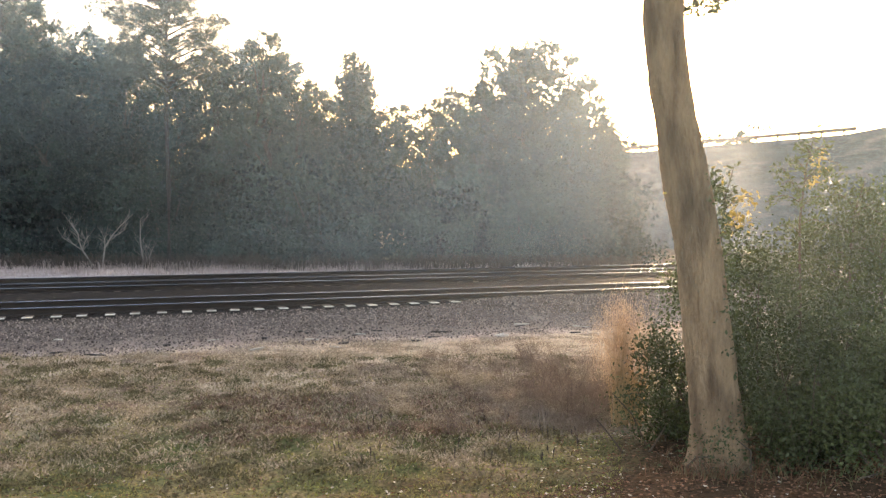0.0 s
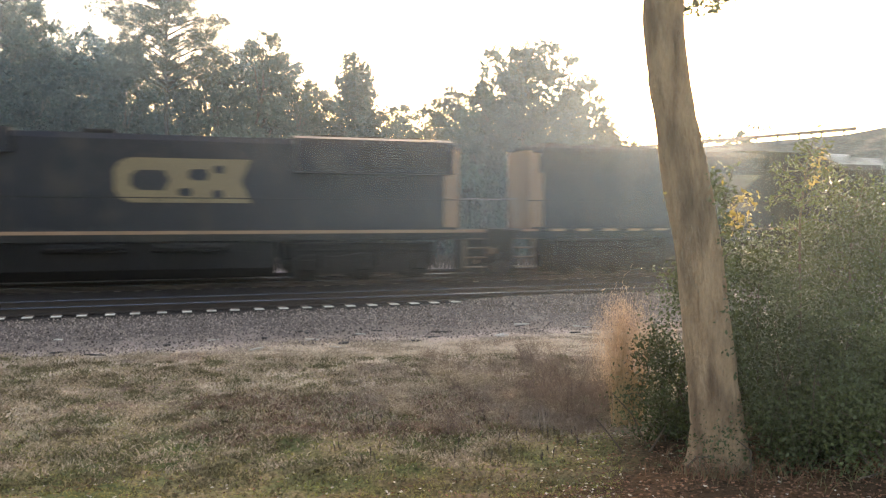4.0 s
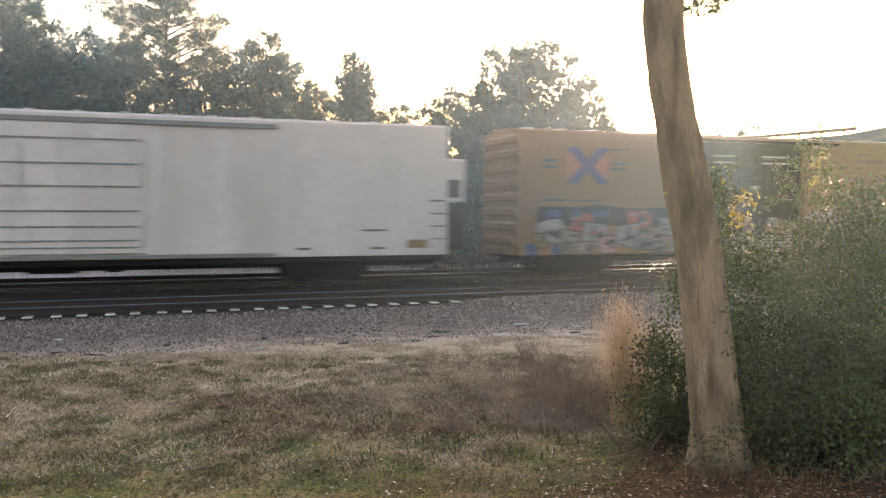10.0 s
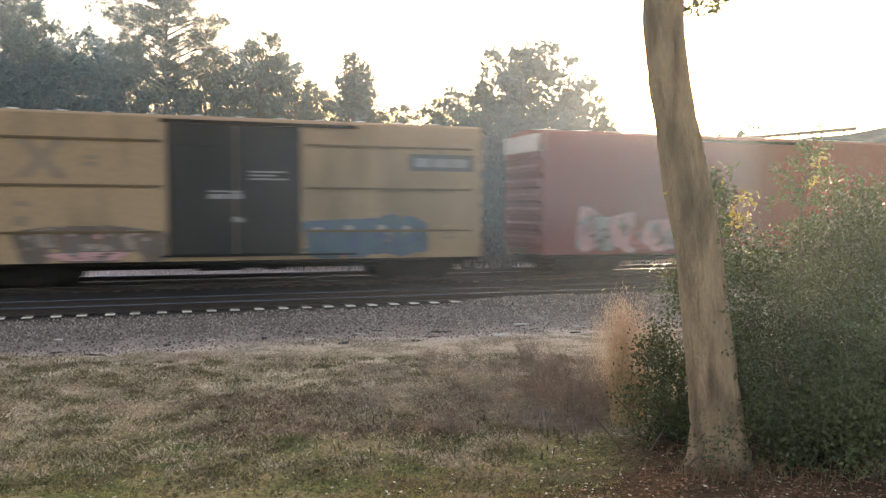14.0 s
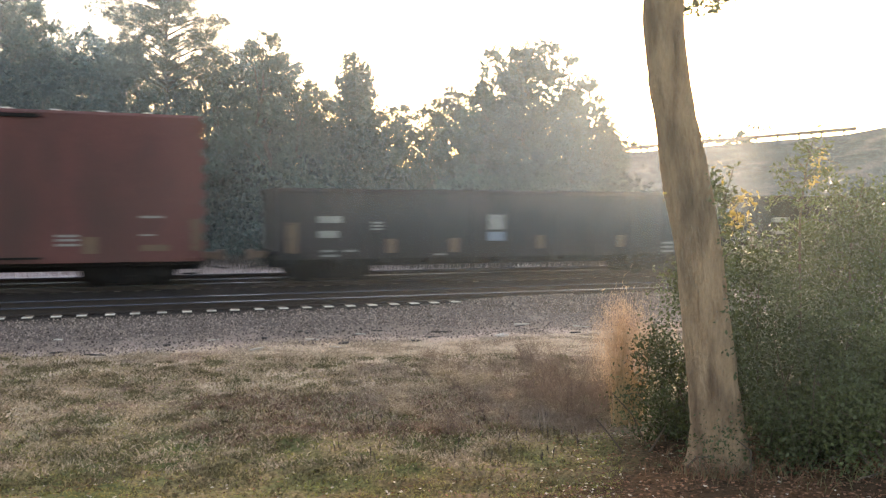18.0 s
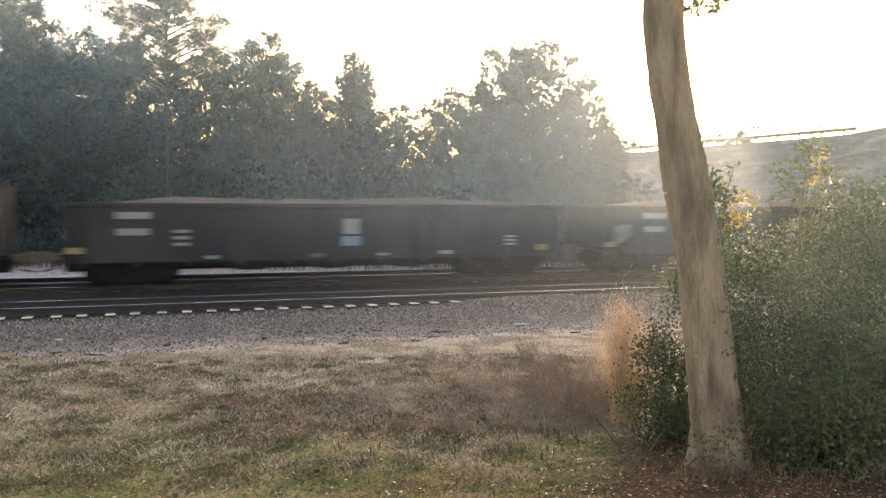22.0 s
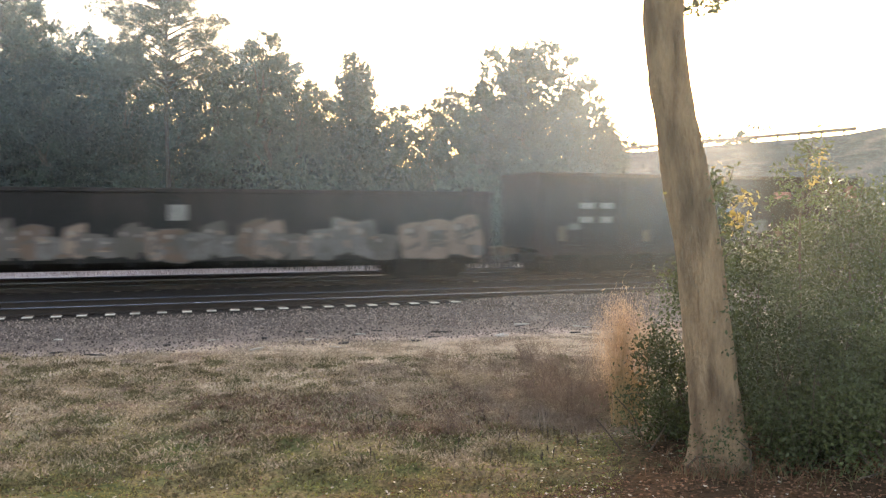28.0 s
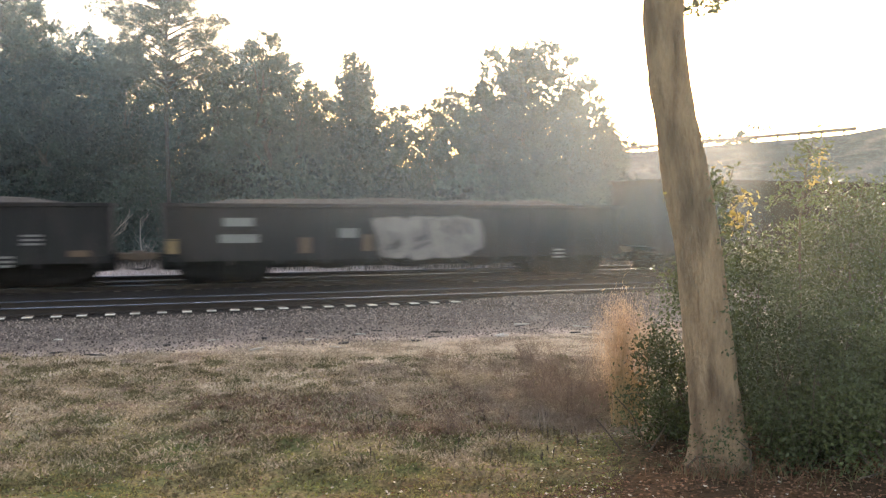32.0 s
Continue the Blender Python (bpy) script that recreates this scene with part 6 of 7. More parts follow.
def loco_a():
    car, h = locomotive(52.2, 74.3, -1, "dark blue road locomotive with yellow nose and lit headlights", True, False, True)
    # emblem: a plain yellow plate with a rounded end and dark blocks in it
    y0, y1 = -0.985, -0.975
    ring = [(3.3, 2.48), (3.0, 3.15), (3.3, 3.82), (-0.2, 3.82), (-0.5, 3.7), (-0.66, 3.45), (-0.66, 2.85), (-0.5, 2.6), (-0.2, 2.48)]
    part("emblem", Shape().prism_y(ring, y0, y1), "emblem_yellow", car, "plain dull yellow emblem plate")
    s = Shape()
    for x, z, w, q in ((0.35, 3.15, 0.55, 0.3), (1.75, 3.33, 0.3, 0.17), (1.35, 2.8, 0.2, 0.12), (2.35, 3.5, 0.16, 0.12), (2.3, 2.75, 0.16, 0.12)):
        s.prism_y([(x - w, z - q * 0.5), (x - w * 0.6, z - q), (x + w * 0.7, z - q), (x + w, z), (x + w * 0.7, z + q), (x - w * 0.6, z + q), (x - w, z + q * 0.5)], y0 - 0.004, y0)
    part("emblem_mark", s, "blue_paint", car, "dark blocks in the emblem")


def loco_b():
    car, h = locomotive(75.3, 95.1, 1, "older dark blue locomotive running cab last", False, True, False, 3.3, number_z=2.49)
    s = Shape()
    z0, z1, x = 2.28, 3.68, -2.2
    s.box(x, x + 1.6, -0.985, -0.975, z0, z1)
    s.prism_y([(x + 1.6, z0), (x + 3.0, z0), (x + 2.1, (z0 + z1) / 2), (x + 3.0, z1), (x + 1.6, z1)], -0.985, -0.975)
    part("emblem", s, "logo_yellow", car, "plain yellow emblem block")
    s = Shape()
    for u, w, q in ((-1.9, 0.35, 0.3), (-0.75, 0.42, 0.26), (0.45, 0.22, 0.3)):
        s.prism_y([(u - w, 2.98), (u - w * 0.5, 2.98 - q), (u + w * 0.5, 2.98 - q), (u + w, 2.98), (u + w * 0.5, 2.98 + q), (u - w * 0.5, 2.98 + q)], -0.99, -0.985)
    part("emblem_mark", s, "blue_paint", car, "dark blocks in the emblem")


def loco_c():
    car, h = locomotive(95.95, 118.1, 1, "dark blue road locomotive with yellow dashes, running cab last", True, True, False, 3.5, True, 2.68)
    x, z0, z1, y = -2.45, 2.78, 3.68, -0.975
    part("emblem", Shape().box(x, x + 2.5, y - 0.01, y, z0, z1), "logo_dull", car, "plain dull brown emblem panel")
    s = Shape().add([(x + 0.52 + 0.28 * math.cos(a), y - 0.013, z0 + 0.5 + 0.2 * math.sin(a)) for a in (math.pi * k / 5 for k in range(10))], [tuple(range(10))])
    s.box(x + 1.75, x + 2.3, y - 0.014, y - 0.011, z0 + 0.28, z0 + 0.62)
    part("emblem_mark", s, "black_paint", car, "dark worn shapes in the emblem")
    part("emblem_foot", Shape().box(x - 0.4, x + 0.6, y - 0.01, y, z0 - 0.6, z0 - 0.38).box(x + 1.85, x + 2.8, y - 0.01, y, z0 - 0.6, z0 - 0.38), "logo_dull", car, "pale dull bars under the emblem")


loco_a()
loco_b()
loco_c()


# boxcars and refrigerator cars -------------------------------------------
def house_body(car, h, top, paint, sill=0.78, width=1.55, end_ribs=True, rib_mat=None):
    ring = [(-width, sill), (width, sill), (width, top - 0.12), (width - 0.1, top - 0.04), (0, top + 0.06), (-width + 0.1, top - 0.04), (-width, top - 0.12)]
    part("body", Shape().prism_x(ring, -h, h), paint, car)
    s = Shape()
    for i in range(int(2 * h / 1.25)):
        x = -h + 0.4 + i * 1.25
        s.prism_x([(-width + 0.06, top - 0.035), (0, top + 0.065), (width - 0.06, top - 0.035), (width - 0.06, top), (0, top + 0.1), (-width + 0.06, top)], x, x + 0.12)
    part("roof", s, "grey_paint", car, "ribbed metal roof")
    if end_ribs:
        for d in (-1, 1):
            s = Shape()
            for i in range(8):
                z = sill + 0.3 + i * (top - sill - 0.6) / 7.5
                s.prism_y([(d * h, z), (d * (h + 0.12), z + 0.1), (d * (h + 0.12), z + 0.26), (d * h, z + 0.36)][::1 if d < 0 else -1], -width + 0.12, width - 0.12)
            part("end_panel", s, rib_mat or paint, car, "corrugated end panel")
    s = Shape().box(-h, h, -1.4, 1.4, 0.62, sill, 0.02)
    s.box(-h, h, -0.3, 0.3, 0.42, 0.7)
    part("underframe", s, "underframe", car)
    s = Shape()
    s.rod((-1.2, -0.6, 0.55), (0.2, -0.6, 0.55), 0.18, n=10)
    s.box(0.9, 1.4, -0.8, -0.4, 0.4, 0.75)
    s.rod((-h + 2.5, -0.3, 0.6), (h - 2.5, -0.3, 0.55), 0.025, n=6)
    part("brake_gear", s, "underframe", car)
    for d in (-1, 1):
        ladder(car, d * (h - 0.4), -width, sill + 0.1, min(top - 0.3, sill + 1.7), paint if paint != "white_paint" else "grey_paint")
        s = Shape()
        for z in (0.35, ):
            s.box(*sorted((d * (h - 0.15), d * (h - 0.65))), -width, -width + 0.06, z, z + 0.05)
        s.rod((d * (h - 0.15), -width + 0.03, z), (d * (h - 0.15), -width + 0.03, sill), 0.018, n=6)
        s.rod((d * (h - 0.65), -width + 0.03, z), (d * (h - 0.65), -width + 0.03, sill), 0.018, n=6)
        part("sill_step", s, "underframe", car)
    coupler(car, h)


def reefer(x_left, x_right, unit, label):
    """unit: the end (-1 or +1) at which the cooling unit hangs."""
    car, h = train_car("refrigerator_car", x_left, x_right, label, "railway car", "white refrigerator cars")
    top, w = 5.1, 1.55
    house_body(car, h, top, "white_paint", 0.82, w, False)
    s = Shape()
    for i in range(int(2 * h / 1.9)):
        s.box(-h + 0.5 + i * 1.9, -h + 0.53 + i * 1.9, -w - 0.006, -w, 0.85, top - 0.15)
    part("side_seam", s, "grey_paint", car)
    door = part("plug_door", Shape().box(-2.2, 2.0, -w - 0.09, -w, 0.98, top - 0.38, 0.03), "white_paint", car, "white plug door")
    s = Shape()
    for z in (4.25, 3.55, 2.9, 2.2, 1.75, 1.35, 1.15):
        s.box(-2.0, 1.9, -w - 0.12, -w - 0.09, z, z + 0.05)
    part("door_rib", s, "bar_grey", door)
    s = Shape()
    for x in (-1.2, -0.2, 0.8):
        s.rod((x, -w - 0.13, 1.1), (x, -w - 0.13, 4.5), 0.018, n=6)
    part("locking_bar", s, "grey_paint", door)
    part("door_rail", Shape().box(-2.4, 5.9, -w - 0.1, -w, top - 0.36, top - 0.22).box(-2.4, 5.8, -w - 0.1, -w, 0.86, 0.95), "bar_grey", car, "sliding door rail")
    for d in (-1, 1):
        bars(car, "reflector", "bar_gold", [(*sorted((d * (h - 0.7), d * (h - 1.4))), 1.05, 1.32)], -w - 0.002, "yellow placard")
        s = Shape()
        for i in range(4):
            s.box(*sorted((d * (h - 0.1), d * (h - 0.62))), -w - 0.05, -w - 0.02, 1.3 + i * 0.42, 1.36 + i * 0.42)
        part("grab_iron", s, "bar_dark", car)
    bars(car, "marking", "bar_grey", lines(-h + 2.4, -h + 3.6, 2.5, 2, 0.2, 0.5, 1) + lines(-h + 2.4, -h + 3.4, 1.65, 2, 0.05, 0.2, 2), -w - 0.003, "plain grey bars of writing")
    bars(car, "small_marking", "bar_dark", [(-h + 6.2, -h + 7.1, 1.55, 1.66), (h - 2.9, h - 2.1, 1.6, 1.66)], -w - 0.003)
    bars(car, "placard", "bar_red", [(-h + 7.7, -h + 8.4, 1.3, 1.68)], -w - 0.003, "brown placard")
    bars(car, "marker", "bar_orange", [(-h + a, -h + a + 0.45, 1.02, 1.1) for a in (1.8, 5.0, 9.3, 2 * h - 5, 2 * h - 2.6)], -w - 0.003, "small orange markers")
    bars(car, "note", "bar_gold", [(-h + 8.2, -h + 8.5, 2.5, 2.75)], -w - 0.003)
    # cooling unit
    d = unit
    s = Shape().box(*sorted((d * h, d * (h + 0.75))), -1.15, 1.15, 2.55, 4.0, 0.06)
    unit_ob = part("cooling_unit", s, "white_paint", car, "white cooling unit on the car's end")
    part("grille", Shape().box(*sorted((d * (h + 0.1), d * (h + 0.6))), -1.17, -1.15, 2.7, 3.3), "bar_dark", unit_ob)
    part("unit_platform", Shape().box(*sorted((d * h, d * (h + 0.95))), -1.2, 1.2, 0.95, 1.05).box(*sorted((d * h, d * (h + 0.8))), -1.0, 1.0, 1.05, 2.3, 0.05), "black_paint", car, "black fuel tank and platform")
    if unit > 0:
        part("end_cap", Shape().box(-h - 0.02, -h, -w + 0.05, w - 0.05, top - 0.65, top - 0.15), "sp_teal", car, "blue band on the end")
    for x in (-1, 1):
        truck(car, x * (h - 3.9))
    return car


reefer(120.2, 143.28, -1, "long white refrigerator car with cooling unit")
reefer(145.09, 168.0, 1, "long white refrigerator car with ribbed plug door")


def boxcar(x_left, x_right, paint, door_paint, door, label, top=5.1, truck_in=2.2, ribs=False, group="boxcars"):
    car, h = train_car("boxcar", x_left, x_right, label, "railway car", group)
    w = 1.55
    house_body(car, h, top, paint, 0.74, w)
    x0, x1 = door
    halves = ((x0, (x0 + x1) / 2 - 0.02), ((x0 + x1) / 2 + 0.02, x1))
    for a, b in halves:
        d = part("door", Shape().box(a, b, -w - 0.07, -w, 0.92, top - 0.28, 0.03), door_paint, car, "sliding side door")
        s = Shape()
        for i in range(5):
            z = 1.3 + i * 0.72
            s.box(a + 0.1, b - 0.1, -w - 0.1, -w - 0.07, z, z + 0.06)
        part("door_rib", s, door_paint, d)
        part("locking_bar", Shape().rod((b - 0.25, -w - 0.11, 1.1), (b - 0.25, -w - 0.11, top - 0.5), 0.018, n=6), door_paint, d)
    part("door_rail", Shape().box(x0 - 0.2, x1 + 1.8, -w - 0.09, -w, top - 0.27, top - 0.17).box(x0 - 0.2, x1 + 1.8, -w - 0.08, -w, 0.86, 0.92), "underframe", car)
    s = Shape()
    if ribs:
        for z in (1.58, 2.92, 4.25):
            s.box(-h + 0.3, x0 - 0.15, -w - 0.045, -w, z, z + 0.07)
            s.box(x1 + 0.15, h - 0.3, -w - 0.045, -w, z, z + 0.07)
        # ribs darker than the side: their shade is put into the colour
        part("side_rib", s, "box_shade" if paint == "box_cream" else "box_brown", car, "horizontal rib with its shade put into a darker paint")
    else:
        for i in range(int(2 * h / 1.5)):
            x = -h + 0.6 + i * 1.5
            if not x0 - 0.1 < x < x1 + 0.1:
                s.box(x, x + 0.04, -w - 0.008, -w, 0.88, top - 0.2)
        part("side_seam", s, paint, car)
    for x in (-1, 1):
        truck(car, x * (h - truck_in))
    return car, h, w + 0.002


def boxcars():
    # long yellow car with black doors
    car, h, w = boxcar(170.6, 189.65, "box_yellow", "black_paint", (-2.5, 2.48), "yellow high-cube boxcar with black doors, graffiti along its foot", 5.12, 2.5, group="yellow boxcars")
    s = Shape()
    cx, cz = -6.9, 3.85
    for sx, y in ((1, -w - 0.012), (-1, -w - 0.014)):
        s.add([(cx - sx * 0.85, y, cz - 0.6), (cx - sx * 0.42, y, cz - 0.66), (cx + sx * 0.85, y, cz + 0.6), (cx + sx * 0.42, y, cz + 0.66)], [(0, 1, 2, 3)])
    part("emblem", s, "logo_purple", car, "purple crossed emblem")
    s = Shape()
    for sx in (1, -1):
        s.add([(cx + sx * 0.1, -w - 0.006, cz), (cx + sx * 0.78, -w - 0.006, cz - 0.52), (cx + sx * 0.86, -w - 0.006, cz), (cx + sx * 0.78, -w - 0.006, cz + 0.52)], [(0, 1, 2, 3)])
    part("emblem_arrow", s, "logo_orange", car, "orange-red arrows in the emblem")
    bars(car, "marking", "bar_dark", [(-8.66, -8.1, 3.95, 4.05), (-8.66, -8.15, 3.74, 3.84), (-6.0, -5.2, 4.42, 4.48), (-6.0, -5.4, 3.9, 3.98), (-6.0, -5.35, 3.72, 3.8), (-8.7, -7.6, 2.6, 2.68), (-7.3, -6.5, 2.6, 2.66)], -w - 0.003, "plain dark bars of writing")
    bars(car, "marking", "bar_red", [(5.3, 6.0, 4.5, 4.56), (5.3, 6.75, 4.2, 4.34), (3.6, 4.9, 3.45, 3.6), (5.1, 6.6, 3.45, 3.6), (6.8, 8.65, 3.45, 3.6)], -w - 0.003, "plain reddish bars of writing")
    bars(car, "door_marking", "bar_white", [(x, x + q, z, z + 0.07) for x, q in ((-1.72, 1.0), (0.57, 1.2)) for z in (4.06, 4.18, 4.3)] + [(0.1, 0.4, 3.1, 3.24), (1.5, 2.2, 2.72, 2.77)], -w - 0.075, "white bars of writing")
    y = -w - 0.006
    band = Shape().prism_y([(-8.95, 1.75), (-2.85, 1.75), (-3.0, 2.25), (-3.6, 2.42), (-5.2, 2.36), (-6.5, 2.5), (-7.2, 2.4), (-8.8, 2.42)], y + 0.002, y + 0.006)
    part("graffiti_band", band, "sp_black", car, "black sprayed band")
    bars(car, "graffiti_window", "sp_blue", [(-8.5, -7.9, 2.05, 2.3), (-7.5, -7.15, 2.05, 2.3), (-6.7, -6.0, 2.05, 2.3), (-9.3, -8.8, 0.74, 1.15), (-8.3, -7.8, 0.76, 1.1)], y, "blue sprayed patches")
    piece(car, y, [("sp_red", -7.5, -6.7, 1.6, 2.2), ("sp_red", -5.3, -4.3, 1.65, 2.3), ("sp_white", -8.9, -7.7, 1.15, 1.95), ("sp_tan", -8.0, -7.2, 0.8, 1.6), ("sp_white", -7.1, -6.0, 1.05, 1.85), ("sp_rose", -6.4, -5.6, 0.8, 1.4), ("sp_white", -5.7, -4.7, 1.0, 1.8), ("sp_tan", -7.3, -6.6, 0.78, 1.2),
                   ("sp_grey", -5.0, -4.1, 0.85, 1.5), ("sp_rose", -4.4, -3.6, 1.0, 1.7), ("sp_white", -3.9, -3.1, 1.4, 2.05), ("sp_rose", -3.3, -2.6, 1.5, 2.3), ("sp_white", -3.5, -2.7, 0.8, 1.4), ("sp_gold", -8.95, -8.5, 1.0, 1.5), ("sp_grey", -4.2, -3.6, 0.78, 1.15)], 21)
    y = -w - 0.102
    piece(car, y, [("sp_gold", -2.4, -1.5, 1.15, 1.95), ("sp_gold", -2.0, -1.2, 0.85, 1.5), ("sp_violet", -1.45, 0.1, 1.1, 2.2), ("sp_gold", -0.4, 0.3, 0.85, 1.5), ("sp_black", -1.0, 0.0, 0.8, 1.2), ("sp_gold", 0.8, 1.5, 1.45, 2.0), ("sp_tan", 1.4, 2.1, 1.4, 1.95), ("sp_white", 0.9, 1.3, 1.7, 2.05)], 22)
    part("graffiti_panel", Shape().box(0.5, 2.42, y - 0.004, y, 0.8, 1.35), "sp_white", car, "white sprayed panel")
    bars(car, "graffiti_lines", "sp_black", [(0.5, 2.42, z, z + 0.05) for z in (0.88, 1.0, 1.12, 1.24)], y - 0.006, "dark lines on the white panel")
    y = -w - 0.006
    piece(car, y, [("sp_white", 2.9, 4.2, 1.75, 2.3), ("sp_white", 4.9, 6.4, 1.8, 2.35), ("sp_pink", 2.6, 3.9, 0.85, 2.1), ("sp_pink", 3.6, 4.9, 0.85, 2.15), ("sp_violet", 4.6, 5.0, 0.8, 1.6), ("sp_pink", 4.9, 6.0, 0.8, 1.9), ("sp_pink", 5.5, 6.8, 0.8, 2.15), ("sp_white", 6.9, 7.6, 0.95, 2.1), ("sp_white", 7.4, 8.4, 0.95, 1.45), ("sp_grey", 7.6, 8.1, 1.4, 1.9), ("sp_rose", 8.05, 8.95, 1.1, 2.25)], 23, "sp_violet")

    # short yellow car with dark door
    car, h, w = boxcar(216.85, 232.6, "box_cream", "black_paint", (-2.05, 1.85), "pale yellow boxcar with black door and blue graffiti", 5.1, 2.1, True, "yellow boxcars")
    bars(car, "marking", "logo_faded", [(-7.1, -6.68, z, z + q) for z, q in ((3.68, 0.12), (3.48, 0.12), (3.1, 0.18), (2.34, 0.16), (1.8, 0.26))] + [(-6.15, -5.71, 2.35, 2.5), (-6.15, -5.72, 1.8, 2.08), (-4.35, -3.95, 3.5, 3.64), (-4.35, -3.92, 3.7, 3.82), (5.7, 6.7, 3.36, 3.42), (6.54, 7.0, 1.5, 1.6), (6.54, 7.0, 1.32, 1.42)], -w - 0.003, "plain faded bars of writing")
    s = Shape()
    cx, cz = -5.4, 3.7
    for sx in (1, -1):
        s.add([(cx - sx * 0.7, -w - 0.006 - sx * 0.002, cz - 0.55), (cx - sx * 0.3, -w - 0.006 - sx * 0.002, cz - 0.55), (cx + sx * 0.7, -w - 0.006 - sx * 0.002, cz + 0.55), (cx + sx * 0.3, -w - 0.006 - sx * 0.002, cz + 0.55)], [(0, 1, 2, 3)])
    part("emblem", s, "logo_faded", car, "faded brown crossed emblem")
    bars(car, "name_panel", "bar_dark", [(h - 2.5, h - 0.25, 3.55, 4.1)], -w - 0.003, "dark panel behind pale writing")
    bars(car, "name_bars", "bar_white", [(h - 2.3, h - 1.75, 3.68, 3.96), (h - 1.68, h - 1.1, 3.68, 3.96), (h - 1.03, h - 0.45, 3.68, 3.96)], -w - 0.008, "pale bars of writing")
    bars(car, "door_marking", "bar_white", lines(0.3, 1.5, 3.4, 3, 0.05, 0.11, 8) + [(-0.9, 0.1, 2.6, 2.85), (-0.2, 0.15, 1.9, 2.06)], -w - 0.075, "white bars of writing")
    y = -w - 0.006
    piece(car, y, [("sp_brown", -6.1, -5.2, 0.8, 1.7), ("sp_tan", -5.6, -4.8, 1.2, 1.75), ("sp_brown", -5.0, -3.9, 0.85, 1.8), ("sp_tan", -4.4, -3.5, 0.8, 1.3), ("sp_brown", -3.9, -3.0, 0.9, 1.78), ("sp_tan", -3.3, -2.5, 1.1, 1.7), ("sp_brown", -2.9, -2.1, 0.8, 1.6), ("sp_rose", -5.2, -3.2, 0.8, 1.05)], 31, "sp_dull", "dull brown and tan sprayed letters")
    piece(car, y, [("sp_teal", 2.0, 3.3, 0.82, 1.95), ("sp_teal", 3.0, 4.3, 0.85, 2.0), ("sp_teal", 4.1, 5.3, 0.82, 2.02), ("sp_teal", 5.0, 6.0, 0.85, 1.98), ("sp_grey", 4.55, 4.85, 1.25, 1.6)], 32, "sp_blue", "dark blue sprayed letters")

    # two red cars
    car, h, w = boxcar(234.95, 250.75, "box_dull_red", "box_dull_red", (-1.6, 1.6), "dull red boxcar with white-cornered end and graffiti", 5.1, 2.1, False, "red boxcars")
    piece(car, -w - 0.006, [("sp_rose", -6.6, -5.5, 0.85, 2.35), ("sp_white", -5.9, -4.9, 0.9, 2.1), ("sp_rose", -5.2, -4.1, 0.82, 2.2), ("sp_red", -4.4, -3.7, 0.9, 1.7), ("sp_rose", -3.9, -2.6, 0.85, 2.0), ("sp_white", -2.9, -2.2, 0.85, 1.6)], 41, "sp_brown")
    piece(car, -w - 0.006, [("sp_olive", h - 4.5, h - 3.3, 0.85, 2.1), ("sp_tan", h - 3.6, h - 2.6, 0.82, 1.9), ("sp_olive", h - 2.9, h - 1.9, 0.85, 2.2), ("sp_olive", h - 2.1, h - 1.2, 0.82, 2.0)], 42, "sp_brown", "dull olive sprayed letters")
    bars(car, "corner_panel", "bar_white", [(-h, -h + 0.05, 4.3, 4.95)], -w - 0.003)
    part("end_cap", Shape().box(-h - 0.14, -h - 0.12, -1.4, 1.4, 4.35, 4.95), "white_paint", car, "white patch on the car's end")
    car, h, w = boxcar(252.95, 268.72, "box_red", "box_red", (-1.9, 1.9), "bright red boxcar with dull olive graffiti", 5.12, 2.1, True, "red boxcars")
    bars(car, "marking", "bar_white", lines(-1.0, 0.9, 4.2, 3, 0.07, 0.13, 9) + [(-0.6, 0.0, 2.0, 2.25), (0.3, 0.9, 1.95, 2.1)], -w - 0.075, "white bars of writing")
    piece(car, -w - 0.05, [("sp_olive", 1.6, 2.6, 0.82, 2.1), ("sp_olive", 2.3, 3.4, 0.82, 2.0), ("sp_tan", 3.0, 3.9, 0.9, 1.5), ("sp_olive", 3.5, 4.6, 0.85, 2.1), ("sp_black", 4.5, 5.3, 0.9, 1.8), ("sp_black", 5.1, 6.1, 0.82, 1.45), ("sp_tan", 5.2, 6.0, 1.35, 1.7), ("sp_brown", 6.0, 7.1, 1.1, 1.65), ("sp_grey", 4.8, 5.5, 0.8, 1.05)], 43, "sp_dull", "dull olive sprayed letters")
    piece(car, -w - 0.006, [("sp_teal", -h + 0.5, -h + 1.9, 0.8, 2.0), ("sp_blue", -h + 1.6, -h + 3.0, 0.82, 2.1), ("sp_teal", -h + 2.8, -h + 4.2, 0.8, 1.9), ("sp_blue", -h + 3.9, -h + 5.2, 0.82, 2.05), ("sp_grey", -h + 4.9, -2.1, 0.8, 1.7)], 44, "sp_violet", "dark blue and teal sprayed letters")
    part("end_patch", Shape().box(h - 0.6, h - 0.1, -w - 0.006, -w, 3.9, 4.3), "bar_pink", car, "pale faded patch")
    # brown car
    car, h, w = boxcar(271.39, 287.1, "box_brown", "box_brown", (-1.6, 1.7), "dark brown boxcar with silver graffiti", 5.1, 2.1, False, "brown boxcars")
    piece(car, -w - 0.006, [("sp_white", -5.05, -4.1, 0.82, 1.95), ("sp_grey", -4.4, -3.5, 0.85, 1.8), ("sp_white", -3.7, -2.8, 0.82, 1.98), ("sp_grey", -3.0, -2.2, 0.8, 1.75), ("sp_white", -2.4, -1.55, 0.82, 1.95)], 51, "sp_brown", "silver-white sprayed letters")
